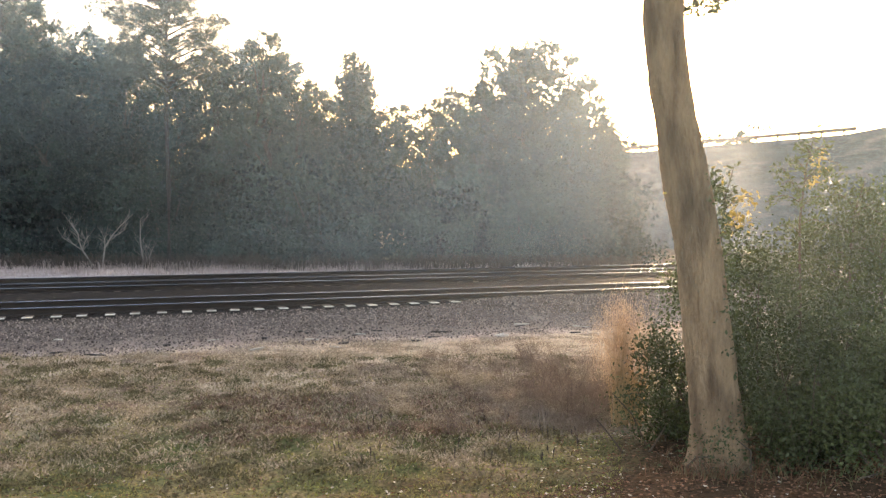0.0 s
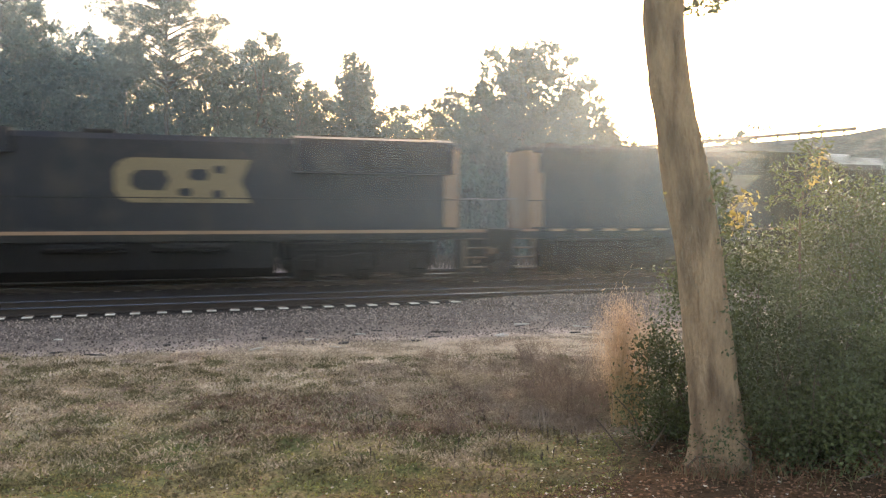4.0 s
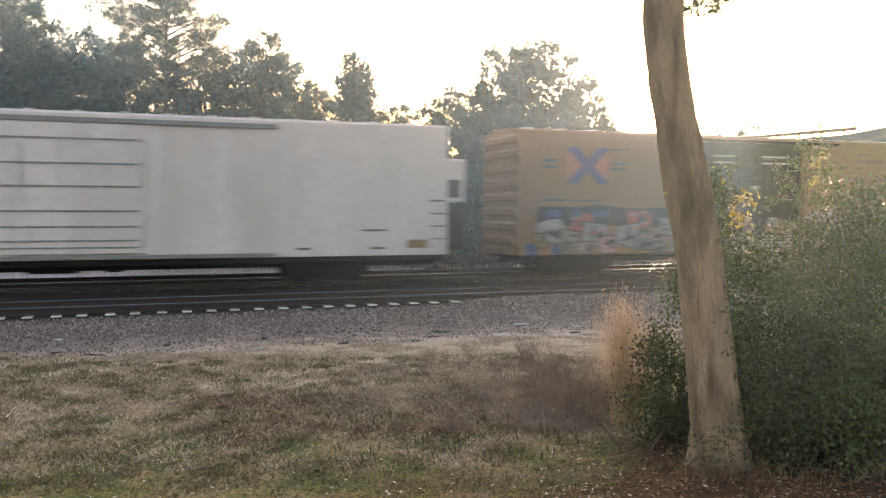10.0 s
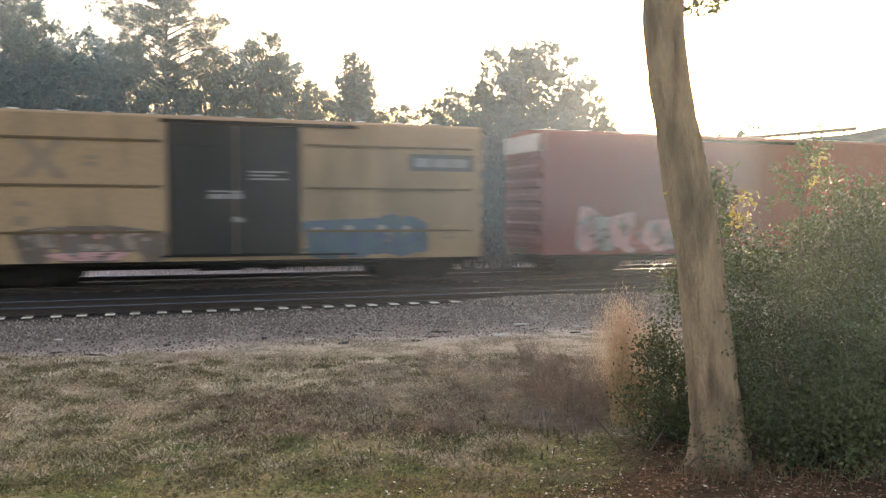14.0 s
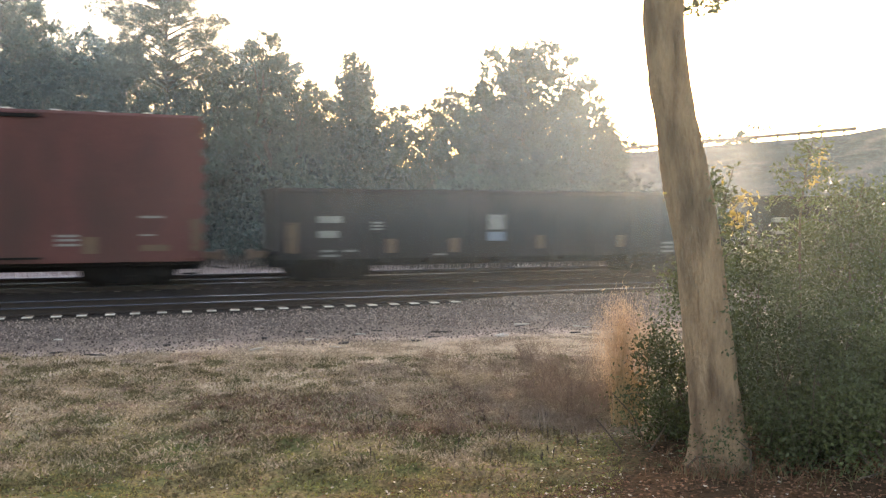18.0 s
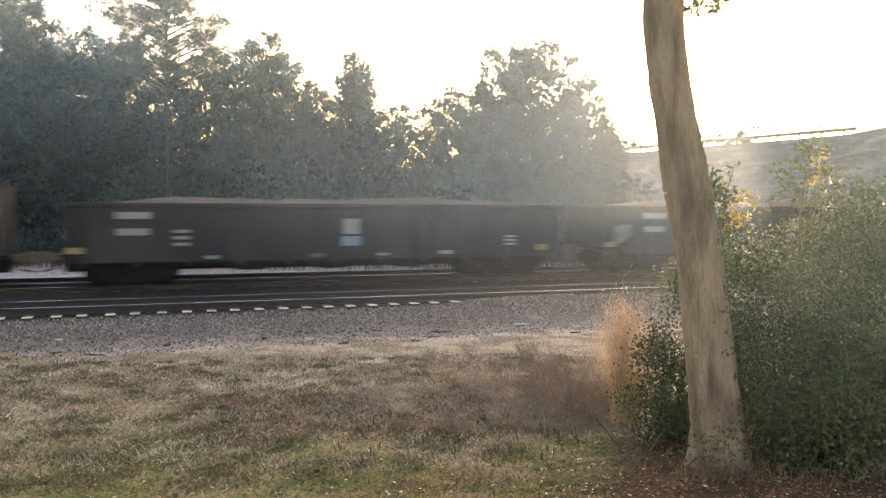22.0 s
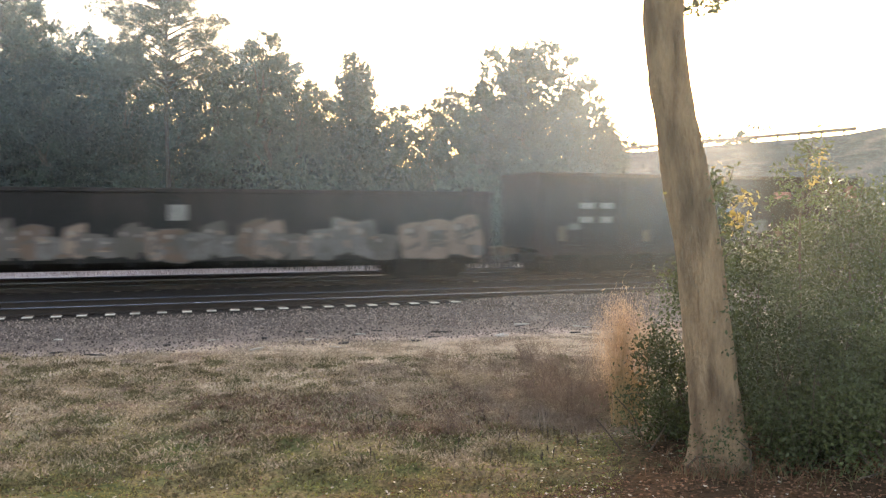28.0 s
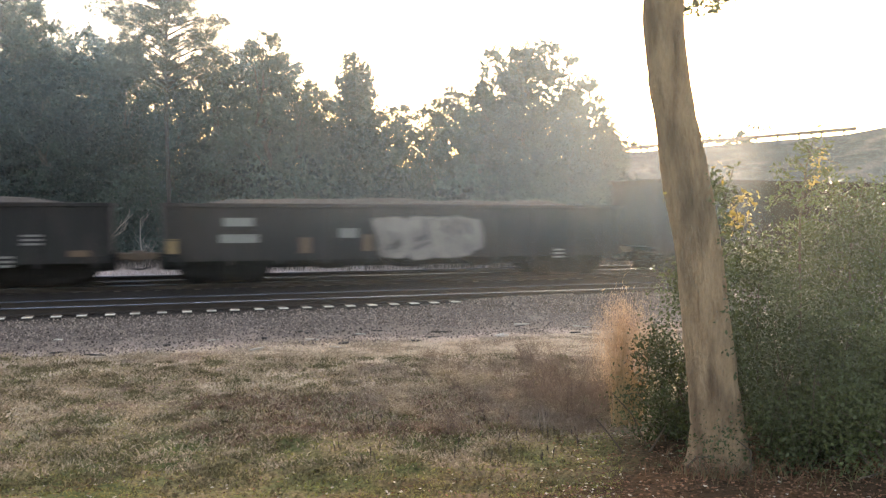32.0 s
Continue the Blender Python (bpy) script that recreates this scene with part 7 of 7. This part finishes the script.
    bars(car, "marking", "bar_white", [(-7.05, -6.3, z, z + 0.1) for z in (1.46, 1.64, 1.82, 2.0, 2.16)] + [(3.85, 4.45, z, z + 0.07) for z in (1.22, 1.36, 1.48)] + [(6.1, 6.75, 2.02, 2.09), (6.1, 6.5, 1.5, 1.55)], -w - 0.003, "plain white bars of writing")
    bars(car, "door_marking", "bar_white", [(-0.85, 0.65, 2.32, 2.37), (-1.0, -0.1, 1.74, 1.88), (0.3, 0.9, 1.5, 1.6), (-1.55, -1.1, 2.5, 2.62)], -w - 0.075, "plain white bars of writing")
    bars(car, "placard", "bar_orange", [(7.5, 7.82, 1.05, 2.0), (4.55, 4.95, 1.0, 1.48), (6.1, 6.9, 1.06, 1.24), (-7.05, -6.45, 0.8, 0.96)], -w - 0.003, "orange reflector")
    part("end_cap", Shape().box(-h - 0.14, -h - 0.12, -1.4, 1.4, 4.35, 4.95), "white_paint", car, "pale patch on the car's end")


boxcars()


# centre-beam flat car ----------------------------------------------------
def centerbeam():
    car, h = train_car("centerbeam_flatcar", 191.55, 214.15, "empty dark green centre-beam flat car with openings", "railway car")
    part("deck", Shape().box(-h, h, -1.45, 1.45, 0.86, 1.04, 0.02), "green_paint", car)
    bars(car, "sill_stripe", "grey_paint", [(-h + 1.5 + i * 1.62, -h + 3.05 + i * 1.62, 0.98, 1.08) for i in range(12)], -1.455, "white reflective sill stripe")
    part("center_sill", Shape().box(-h + 2, h - 2, -0.3, 0.3, 0.5, 0.86).prism_x([(-1.3, 0.86), (-0.9, 0.62), (0.9, 0.62), (1.3, 0.86)], -h + 4, h - 4), "underframe", car)
    part("top_chord", Shape().prism_x([(-0.75, 4.5), (0.75, 4.5), (0.75, 4.66), (0.7, 4.68), (-0.7, 4.68), (-0.75, 4.66)], -h + 0.2, h - 0.2), "green_paint", car, "dark green top beam")
    # pale faces on some posts (from, to), and short dashes on most of the others
    faces = {0: ((1.85, 2.5), (2.65, 3.1)), 1: ((1.85, 4.1),), 2: ((1.85, 4.1),), 3: ((1.85, 3.14),), 4: ((1.85, 4.1),), 6: ((3.46, 3.85),), 7: ((3.02, 4.14),), 8: ((1.85, 3.07), (3.44, 3.71)), 9: ((1.85, 3.12),), 10: ((1.85, 3.12), (3.46, 3.9)), 11: ((3.0, 3.9),), 13: ((1.85, 3.12),), 16: ((3.02, 4.1),)}
    for i in range(18):
        x = -10.28 + 1.239 * i
        part("post", Shape().box(x - 0.1, x + 0.1, -0.12, 0.12, 1.04, 4.46), "green_paint", car)
        for lo, hi in faces.get(i, ()):
            part("post_panel", Shape().box(x - 0.2, x + 0.2, -0.16, -0.125, lo, hi), "faded_grey", car, "pale grey post face")
        dashes = [(x - 0.2, x + 0.2, z, z + 0.12) for z in (1.82, 2.95) if not any(lo - 0.1 < z < hi + 0.1 for lo, hi in faces.get(i, ()))]
        bars(car, "post_mark", "spray_letters", dashes, -0.17, "white dash on the post")
        part("post_cap", Shape().box(x - 0.14, x + 0.14, -0.2, 0.2, 4.2, 4.45), "green_paint", car)
    s = Shape().box(-h + 1, h - 1, -0.06, 0.06, 1.04, 1.14)
    part("beam_web", s, "green_paint", car)
    for d in (-1, 1):
        b = part("bulkhead", Shape().box(*sorted((d * (h - 0.15), d * (h - 0.45))), -1.4, 1.4, 1.04, 4.62, 0.04), "faded_grey" if d > 0 else "green_paint", car, "end bulkhead")
        s = Shape()
        for i in range(5):
            y = -1.25 + i * 0.6
            s.box(*sorted((d * (h - 0.45), d * (h - 0.6))), y, y + 0.1, 1.05, 4.55)
        part("stiffener", s, "green_paint", b)
        s = Shape()
        for i in range(15):
            s.rod((d * (h - 0.9), -0.5, 1.7 + i * 0.18), (d * (h - 1.5), -0.5, 1.7 + i * 0.18), 0.018, n=6)
        for x in (0.9, 1.5):
            s.rod((d * (h - x), -0.5, 1.6), (d * (h - x), -0.5, 4.3), 0.02, n=6)
        part("ladder", s, "bar_white", car, "white ladder rungs")
        bars(car, "placard", "bar_orange", [(*sorted((d * (h - 1.0), d * (h - 1.6))), 0.9, 1.0)], -1.456)
        truck(car, d * 9.0)
    coupler(car, h)


centerbeam()


# gondolas and hoppers ----------------------------------------------------
def load_heap(car, x0, x1, z, rise, seed):
    k, m = 40, 9
    v, f = [], []
    for i in range(k + 1):
        for j in range(m + 1):
            a, b = i / k, j / m
            e = min(1, min(a, 1 - a) * 7) * min(1, min(b, 1 - b) * 3)
            hgt = rise * e * (0.75 + 0.35 * noise.noise((a * 9 + seed, b * 2, seed)) + 0.12 * noise.noise((a * 60, b * 9, seed)))
            v.append((x0 + (x1 - x0) * a, -1.38 + 2.76 * b, z + hgt))
    f = [(i * (m + 1) + j, (i + 1) * (m + 1) + j, (i + 1) * (m + 1) + j + 1, i * (m + 1) + j + 1) for i in range(k) for j in range(m)]
    me = mesh_of("load", v, f, "load_gravel")
    part("load", me, "", car, "heaped grey-brown stone load")


def gondola(x_left, x_right, top, loaded, label, truck_in=1.9, ribs=11, paint="gondola_black", seed=0, group="gondolas"):
    car, h = train_car("gondola_car", x_left, x_right, label, "railway car", group)
    w = 1.5
    floor = 0.95
    part("floor_pan", Shape().box(-h + 0.2, h - 0.2, -w + 0.05, w - 0.05, floor - 0.15, floor), "underframe", car)
    for d in (-1, 1):
        part("side_wall", Shape().box(-h + 0.1, h - 0.1, *sorted((d * w, d * (w - 0.06))), 0.72, top), paint, car)
        part("end_wall", Shape().prism_y([(d * (h - 0.1), top), (d * (h - 0.1), 1.0), (d * (h - 0.5), 0.75), (d * (h - 0.56), 0.75), (d * (h - 0.17), 1.0), (d * (h - 0.17), top)][::1 if d < 0 else -1], -w + 0.06, w - 0.06), paint, car)
    part("top_rail", Shape().box(-h + 0.05, h - 0.05, -w - 0.07, -w + 0.07, top - 0.08, top + 0.05, 0.02).box(-h + 0.05, h - 0.05, w - 0.07, w + 0.07, top - 0.08, top + 0.05, 0.02).box(-h + 0.05, -h + 0.19, -w, w, top - 0.08, top + 0.05).box(h - 0.19, h - 0.05, -w, w, top - 0.08, top + 0.05), paint, car, "rolled top rail")
    for i in range(ribs):
        x = -h + 0.55 + i * (2 * h - 1.1) / (ribs - 1)
        part("side_post", Shape().prism_y([(x - 0.09, 0.6), (x + 0.09, 0.6), (x + 0.07, top - 0.08), (x - 0.07, top - 0.08)], -w - 0.08, -w), paint, car)
    part("center_sill", Shape().box(-h, h, -0.3, 0.3, 0.42, 0.82), "underframe", car)
    s = Shape()
    for x in (-2.6, 0.0, 2.6):
        s.prism_y([(x - 0.9, 0.75), (x + 0.9, 0.75), (x + 0.4, 0.42), (x - 0.4, 0.42)][::-1], -1.1, 1.1) if loaded else s.box(x - 0.25, x + 0.25, -0.6, 0.6, 0.5, 0.75)
    part("discharge_gear", s, "underframe", car)
    if loaded:
        load_heap(car, -h + 0.4, h - 0.4, top - 0.08, 0.36, seed)
    else:
        load_heap(car, -h + 0.4, h - 0.4, top - 0.22, 0.26, seed)
    for d in (-1, 1):
        ladder(car, d * (h - 0.35), -w - 0.02, 0.5, top - 0.2, paint, 0.4)
        truck(car, d * (h - truck_in))
        part("end_platform", Shape().box(*sorted((d * (h - 0.5), d * (h + 0.05))), -1.3, 1.3, 0.9, 0.96), "underframe", car)
    coupler(car, h, 0.65)
    return car, h, w + 0.003


MARKS = {"data": ("marking", "bar_white", "plain white bars of writing"), "badge": ("badge", "bar_white", "white badge"), "blue": ("badge_foot", "bar_blue", "light blue badge foot"),
         "orange": ("reflector", "bar_orange", "orange reflector panel"), "gold": ("reflector", "bar_gold", "yellow reflector"), "tab": ("stencil", "bar_grey", "small grey stencil bar"),
         "pink": ("panel", "bar_pink", "pink-red panel"), "red": ("panel", "bar_red", "rust-red panel")}


def marks(car, w, rows):
    """Flat painted marks (kind, x0, x1, z0, z1) on the ribs' faces; a square stencil is three short bars."""
    for kind, x0, x1, z0, z1 in rows:
        if kind == "square":
            q = (z1 - z0) / 5
            bars(car, "stencil", "bar_grey", [(x0, x1, z0 + 2 * q * i, z0 + 2 * q * i + q) for i in range(3)], -w - 0.082, "small grey stencil bars")
        else:
            name, mat, label = MARKS[kind]
            bars(car, name, mat, [(x0, x1, z0, z1)], -w - 0.082, label)


def gondolas():
    stone = "black hopper-bottom gondola heaped with stone"
    # two black gondolas with orange panels
    car, h, w = gondola(289.2, 305.43, 2.9, False, "black gondola car with orange reflector panels", seed=1)
    marks(car, w, [("orange", -7.75, -7.38, 0.92, 1.88), ("data", -6.75, -5.98, 1.87, 2.08), ("data", -6.75, -6.1, 1.4, 1.62), ("square", -5.02, -4.67, 1.64, 1.9), ("orange", -4.55, -4.2, 0.9, 1.36), ("orange", -2.38, -2.03, 0.9, 1.36), ("badge", -0.98, -0.4, 1.64, 2.14), ("blue", -1.0, -0.38, 1.26, 1.56),
                   ("orange", 0.8, 1.12, 0.98, 1.44), ("orange", 3.97, 4.3, 1.0, 1.42), ("orange", 7.0, 7.38, 0.98, 2.05), ("square", 5.88, 6.45, 0.78, 1.16), ("tab", -6.66, -6.2, 0.95, 1.02), ("tab", -6.66, -6.1, 0.8, 0.87), ("tab", -5.95, -5.5, 0.95, 1.02), ("tab", -2.9, -2.5, 0.8, 0.86)])
    car, h, w = gondola(306.85, 327.3, 2.82, False, "long black gondola car with small white markings", 2.1, 15, seed=2)
    marks(car, w, [("orange", -10.0, -9.65, 0.85, 1.7), ("data", -8.9, -8.2, 1.85, 2.05), ("data", -8.9, -8.3, 1.4, 1.6), ("orange", -6.6, -6.25, 0.85, 1.3), ("orange", -3.8, -3.44, 0.83, 1.27), ("orange", -1.84, -1.5, 0.82, 1.27), ("orange", 0.3, 0.66, 0.82, 1.27), ("orange", 3.22, 3.52, 0.9, 1.22), ("orange", 5.18, 5.5, 0.74, 1.16), ("badge", -0.36, 0.16, 1.82, 2.32), ("blue", -0.4, 0.2, 1.4, 1.72),
                   ("square", 7.4, 7.86, 1.18, 1.5), ("orange", 9.92, 10.2, 0.76, 1.66), ("tab", -2.4, -2.0, 0.86, 0.94), ("tab", 1.75, 2.2, 0.86, 0.94), ("tab", 4.75, 5.05, 0.86, 0.98), ("square", 6.5, 6.85, 0.9, 1.15), ("tab", 8.6, 8.9, 0.95, 1.02)])
    # black gondola with large white letters, each with its own slant and size
    car, h, w = gondola(328.75, 345.2, 2.9, False, "black gondola car with large white sprayed letters", seed=3)
    marks(car, w, [("orange", -7.8, -7.4, 0.95, 1.9), ("data", -6.78, -6.1, 1.92, 2.12), ("data", -6.78, -6.27, 1.48, 1.68), ("tab", -6.78, -6.3, 0.95, 1.02), ("tab", -6.1, -5.66, 0.95, 1.02), ("tab", -6.1, -5.66, 0.83, 0.89), ("square", -5.12, -4.75, 1.65, 1.9), ("orange", 6.9, 7.28, 1.0, 1.95), ("tab", 3.1, 3.75, 0.66, 0.8), ("square", 4.28, 4.78, 0.62, 0.9), ("square", 5.7, 6.28, 0.84, 1.18)])
    for sign, x0, x1, z0, z1, lean in (("F", -4.16, -3.29, 0.97, 2.09, 0.12), ("E", -3.22, -2.14, 0.95, 1.97, 0.12), ("R", -2.19, -0.89, 1.0, 1.97, 0.0), ("A", -0.95, 0.6, 0.84, 2.1, 0.0), ("4", 0.5, 1.54, 0.83, 2.1, 0.0)):
        glyph = bpy.data.curves.new("letter", "FONT")
        glyph.body, glyph.size, glyph.extrude, glyph.shear, glyph.offset = sign, 1.0, 0.003, lean, 0.008
        tmp = new("letter", glyph)
        me = bpy.data.meshes.new_from_object(tmp.evaluated_get(bpy.context.evaluated_depsgraph_get()))
        bpy.data.objects.remove(tmp)
        co = np.array([v.co[:] for v in me.vertices])
        lo, hi = co.min(axis=0), co.max(axis=0)
        me.transform(Matrix.Diagonal(((x1 - x0) / (hi[0] - lo[0]), (z1 - z0) / (hi[1] - lo[1]), 1, 1)) @ Matrix.Translation((-lo[0], -lo[1], 0)))
        me.transform(pose(x0, -w - 0.086, z0, 90, 0, 0))
        me.materials.clear()
        me.materials.append(MATS["spray_letters"])
        part("graffiti_letter", me, "", car, "large white sprayed letter")
    # loaded cars, lower sides
    for n, (a, b) in enumerate(((346.65, 362.55), (364.15, 380.45))):
        car, h, w = gondola(a, b, 2.42, True, stone, seed=4 + n, group="loaded gondolas")
        marks(car, w, [("gold", -h + 0.1, -h + 0.62, 1.0, 1.18), ("data", -6.5, -5.52, 2.0, 2.2), ("data", -6.46, -5.56, 1.52, 1.72), ("square", -4.9, -4.42, 1.2, 1.68), ("badge", 0.2, 0.73, 1.52, 2.0), ("blue", 0.15, 0.78, 1.15, 1.45), ("tab", -4.0, -3.6, 0.8, 0.9), ("orange", -0.82, -0.4, 0.8, 0.92), ("tab", 1.3, 1.72, 0.82, 0.91), ("tab", 3.42, 3.9, 0.84, 0.96), ("gold", 6.92, 7.4, 0.93, 1.13), ("square", 5.78, 6.18, 1.12, 1.44)])
        if n:
            piece(car, -w - 0.084, [("sp_grey", -7.7, -7.2, 1.15, 1.7), ("sp_grey", -7.4, -6.95, 1.4, 1.78)], 60, "sp_dull", "small grey sprayed patch")
    car, h, w = gondola(381.9, 398.0, 2.88, False, "black gondola car with faded grey graffiti", seed=6)
    marks(car, w, [("orange", -7.44, -7.06, 0.95, 1.92), ("data", -6.58, -5.78, 1.9, 2.12), ("data", -6.52, -5.9, 1.45, 1.65), ("square", -4.85, -4.54, 1.67, 1.88), ("tab", -6.5, -6.05, 0.95, 1.02), ("tab", -5.85, -5.4, 0.95, 1.02), ("tab", -6.5, -6.05, 0.8, 0.87), ("badge", -0.8, -0.2, 1.65, 2.15), ("orange", 5.65, 6.4, 1.55, 2.4), ("square", 6.18, 6.6, 0.8, 1.15), ("orange", 1.52, 1.88, 1.0, 1.55)])
    piece(car, -w - 0.084, [("sp_dull", -4.05, -3.3, 0.78, 1.75), ("sp_grey", -3.6, -2.9, 0.8, 1.2), ("sp_dull", -3.0, -2.2, 0.78, 1.7), ("sp_grey", -2.5, -1.65, 0.8, 1.55), ("sp_dull", -2.1, -1.6, 1.2, 1.7)], 61, "sp_dull", "faded grey sprayed letters")
    piece(car, -w - 0.084, [("bar_blue", -0.9, -0.1, 0.96, 1.56), ("sp_grey", 0.22, 0.74, 0.88, 1.62), ("sp_olive", 2.3, 3.0, 1.28, 1.86)], 62, "sp_dull", "small faded sprayed patches")
    for n, (a, b) in enumerate(((399.6, 416.3), (417.6, 433.5))):
        car, h, w = gondola(a, b, 2.42, True, stone, seed=8 + n, group="loaded gondolas")
        marks(car, w, [("gold", -h + 0.1, -h + 0.74, 0.65, 0.84), ("data", -6.62, -5.66, 1.94, 2.14), ("data", -6.57, -5.84, 1.45, 1.65), ("square", -5.26, -4.8, 1.22, 1.62), ("badge", -0.95, -0.47, 1.53, 2.0), ("blue", -0.9, -0.43, 1.27, 1.46), ("tab", -4.15, -3.7, 0.65, 0.76), ("tab", 0.15, 0.55, 0.6, 0.74), ("orange", 3.3, 3.65, 0.6, 0.78), ("tab", 5.6, 6.1, 1.1, 1.3)])
        piece(car, -w - 0.084, [("sp_grey", 5.4, 6.2, 1.6, 2.12)] + ([("sp_dull", 0.05, 0.6, 1.4, 2.1), ("sp_dull", 2.05, 2.6, 1.3, 1.85), ("sp_dull", 1.0, 1.6, 1.7, 2.1)] if n == 0 else []), 63 + n, "sp_dull", "faded sprayed patches")
    car, h, w = gondola(434.9, 455.15, 2.85, False, "long black gondola car covered in pale faded graffiti", 2.1, 15, seed=10)
    r = random.Random(7)
    x, row = -h + 3.0, []
    while x < 3.6:
        q = r.uniform(0.5, 1.0)
        z0 = r.uniform(0.72, 1.0)
        row.append((r.choice(("sp_dull", "sp_grey", "sp_dull", "sp_tan", "sp_brown", "sp_grey")), x, x + q, z0, r.uniform(1.4, 1.95)))
        x += q * 0.62
    piece(car, -w - 0.084, row, 71, "sp_dull", "pale faded sprayed letters")
    piece(car, -w - 0.1, [("sp_grey", 3.9, 4.8, 0.75, 1.7), ("sp_grey", 4.5, 5.4, 0.9, 1.98), ("sp_grey", 5.2, 6.1, 0.75, 1.9), ("sp_dull", 5.8, 6.7, 0.72, 1.5), ("sp_tan", 6.8, 7.8, 0.75, 1.9), ("sp_tan", 7.5, 8.6, 0.72, 2.0), ("sp_tan", 8.4, 9.7, 0.72, 2.05), ("sp_dull", 7.9, 8.4, 1.1, 1.4)], 72, "sp_dull", "pale grey and tan sprayed letters")
    marks(car, w, [("badge", -0.3, 0.24, 1.95, 2.42)])
    # tall brown hopper
    car, h, w = gondola(456.7, 471.1, 3.55, False, "tall dark brown hopper car with red and white panels", 1.9, 10, "hopper_brown", 11, "hoppers")
    marks(car, w, [("data", -5.5, -4.95, 2.35, 2.56), ("data", -4.66, -4.15, 2.35, 2.56), ("data", -5.52, -4.98, 1.86, 2.07), ("data", -4.68, -4.2, 1.86, 2.07), ("pink", -2.05, -1.3, 2.7, 2.96), ("pink", 2.94, 3.66, 2.74, 3.02), ("badge", 0.45, 1.24, 2.57, 2.97), ("blue", 0.48, 1.2, 2.2, 2.46), ("red", 6.4, 6.95, 2.8, 3.3), ("red", 6.5, 6.85, 1.5, 2.7),
                   ("orange", -6.36, -6.04, 1.22, 1.75), ("orange", -2.92, -2.68, 1.18, 1.6), ("orange", 2.9, 3.28, 1.18, 1.64), ("data", 5.5, 5.8, 1.6, 1.72)])
    piece(car, -w - 0.084, [("sp_olive", -0.74, 0.34, 1.36, 1.96), ("sp_olive", -0.1, 0.4, 1.3, 1.7), ("sp_grey", 1.5, 2.58, 1.48, 1.92), ("sp_grey", -5.95, -5.5, 1.62, 1.82)], 81, "sp_dull", "small pale sprayed patches")
    part("side_sill", Shape().box(-h + 0.3, h - 0.3, -w - 0.1, -w, 0.82, 1.06), "hopper_brown", car)
    for x in (-3.6, -1.2, 1.2, 3.6):
        part("hopper_bay", Shape().prism_y([(x - 1.2, 0.95), (x + 1.2, 0.95), (x + 1.12, 0.3), (x + 0.9, 0.12), (x - 0.9, 0.12), (x - 1.12, 0.3)][::-1], -1.2, 1.2), "underframe", car)
    for n, (a, b) in enumerate(((472.1, 488.8), (490.5, 506.7), (507.95, 523.6))):
        car, h, w = gondola(a, b, 2.2 if n == 0 else 2.42, True, (stone, "black gondola car heaped low with stone", "black gondola with a white sprayed panel")[n], seed=13 + n, group="loaded gondolas")
        z = 2.03 if n else 1.85
        marks(car, w, [("data", -6.04, -5.14, z - 0.26, z), ("data", -6.15, -5.0, z - 0.76, z - 0.5), ("square", 5.05, 5.45, 0.65, 0.96)])
        if n == 2:
            piece(car, -w - 0.084, [("sp_white", -1.33, -0.1, 0.78, 2.08), ("sp_white", -0.4, 0.8, 0.72, 2.1), ("sp_white", 0.5, 1.7, 0.75, 2.08), ("sp_white", 1.2, 2.35, 0.8, 2.05)], 91, "sp_grey", "rounded white sprayed panel")
            marks(car, w, [("gold", -7.7, -7.36, 0.96, 1.4), ("orange", -3.75, -3.38, 0.93, 1.42), ("orange", -1.75, -1.4, 0.97, 1.5), ("tab", -2.5, -1.9, 1.4, 1.7)])
        else:
            marks(car, w, [("badge", 0.6, 1.1, z - 0.5, z), ("blue", 0.58, 1.12, z - 0.8, z - 0.56), ("square", 5.66, 6.2, 1.26, 1.56), ("orange", 6.87, 7.42, 0.92, 1.1), ("orange", 3.55, 3.85, 0.78, 0.9), ("tab", -3.5, -3.1, 0.8, 0.88), ("tab", -1.0, -0.6, 0.8, 0.88)])
    car, h, w = gondola(524.9, 541.0, 3.4, False, "tall dark hopper car at the end of the view", paint="hopper_brown", seed=17, group="hoppers")
    marks(car, w, [("data", -6.1, -5.2, 2.6, 2.85), ("data", -6.1, -5.3, 2.1, 2.35)])


gondolas()


def motions():
    start = {}
    for car, x in TRAIN:
        walk(car, [(t, pose(x - SPEED * t, FAR, 0)) for t in (0, 8.0, 16.0, 24.0, 32.0)])
        start[car.name] = x
    # the wheels roll without slipping on the stretch of track in view
    step = 0.04
    for wheel, car, on_car, on_truck, r in WHEELS:
        x0 = start[car.name] + on_car
        first, last = max(0.0, (x0 - 36) / SPEED), min(32.0, (x0 + 8) / SPEED)
        if first >= 32.0:
            continue
        k = max(2, math.ceil((last - first) / step))
        times = [first + (last - first) * i / k for i in range(k + 1)]
        times = ([0.0] if first > 0 else []) + times + ([32.0] if last < 32.0 else [])
        walk(wheel, [(t, pose(on_truck, 0, r, 0, -math.degrees((min(max(t, first), last) - first) * SPEED / r), 0)) for t in times])


motions()
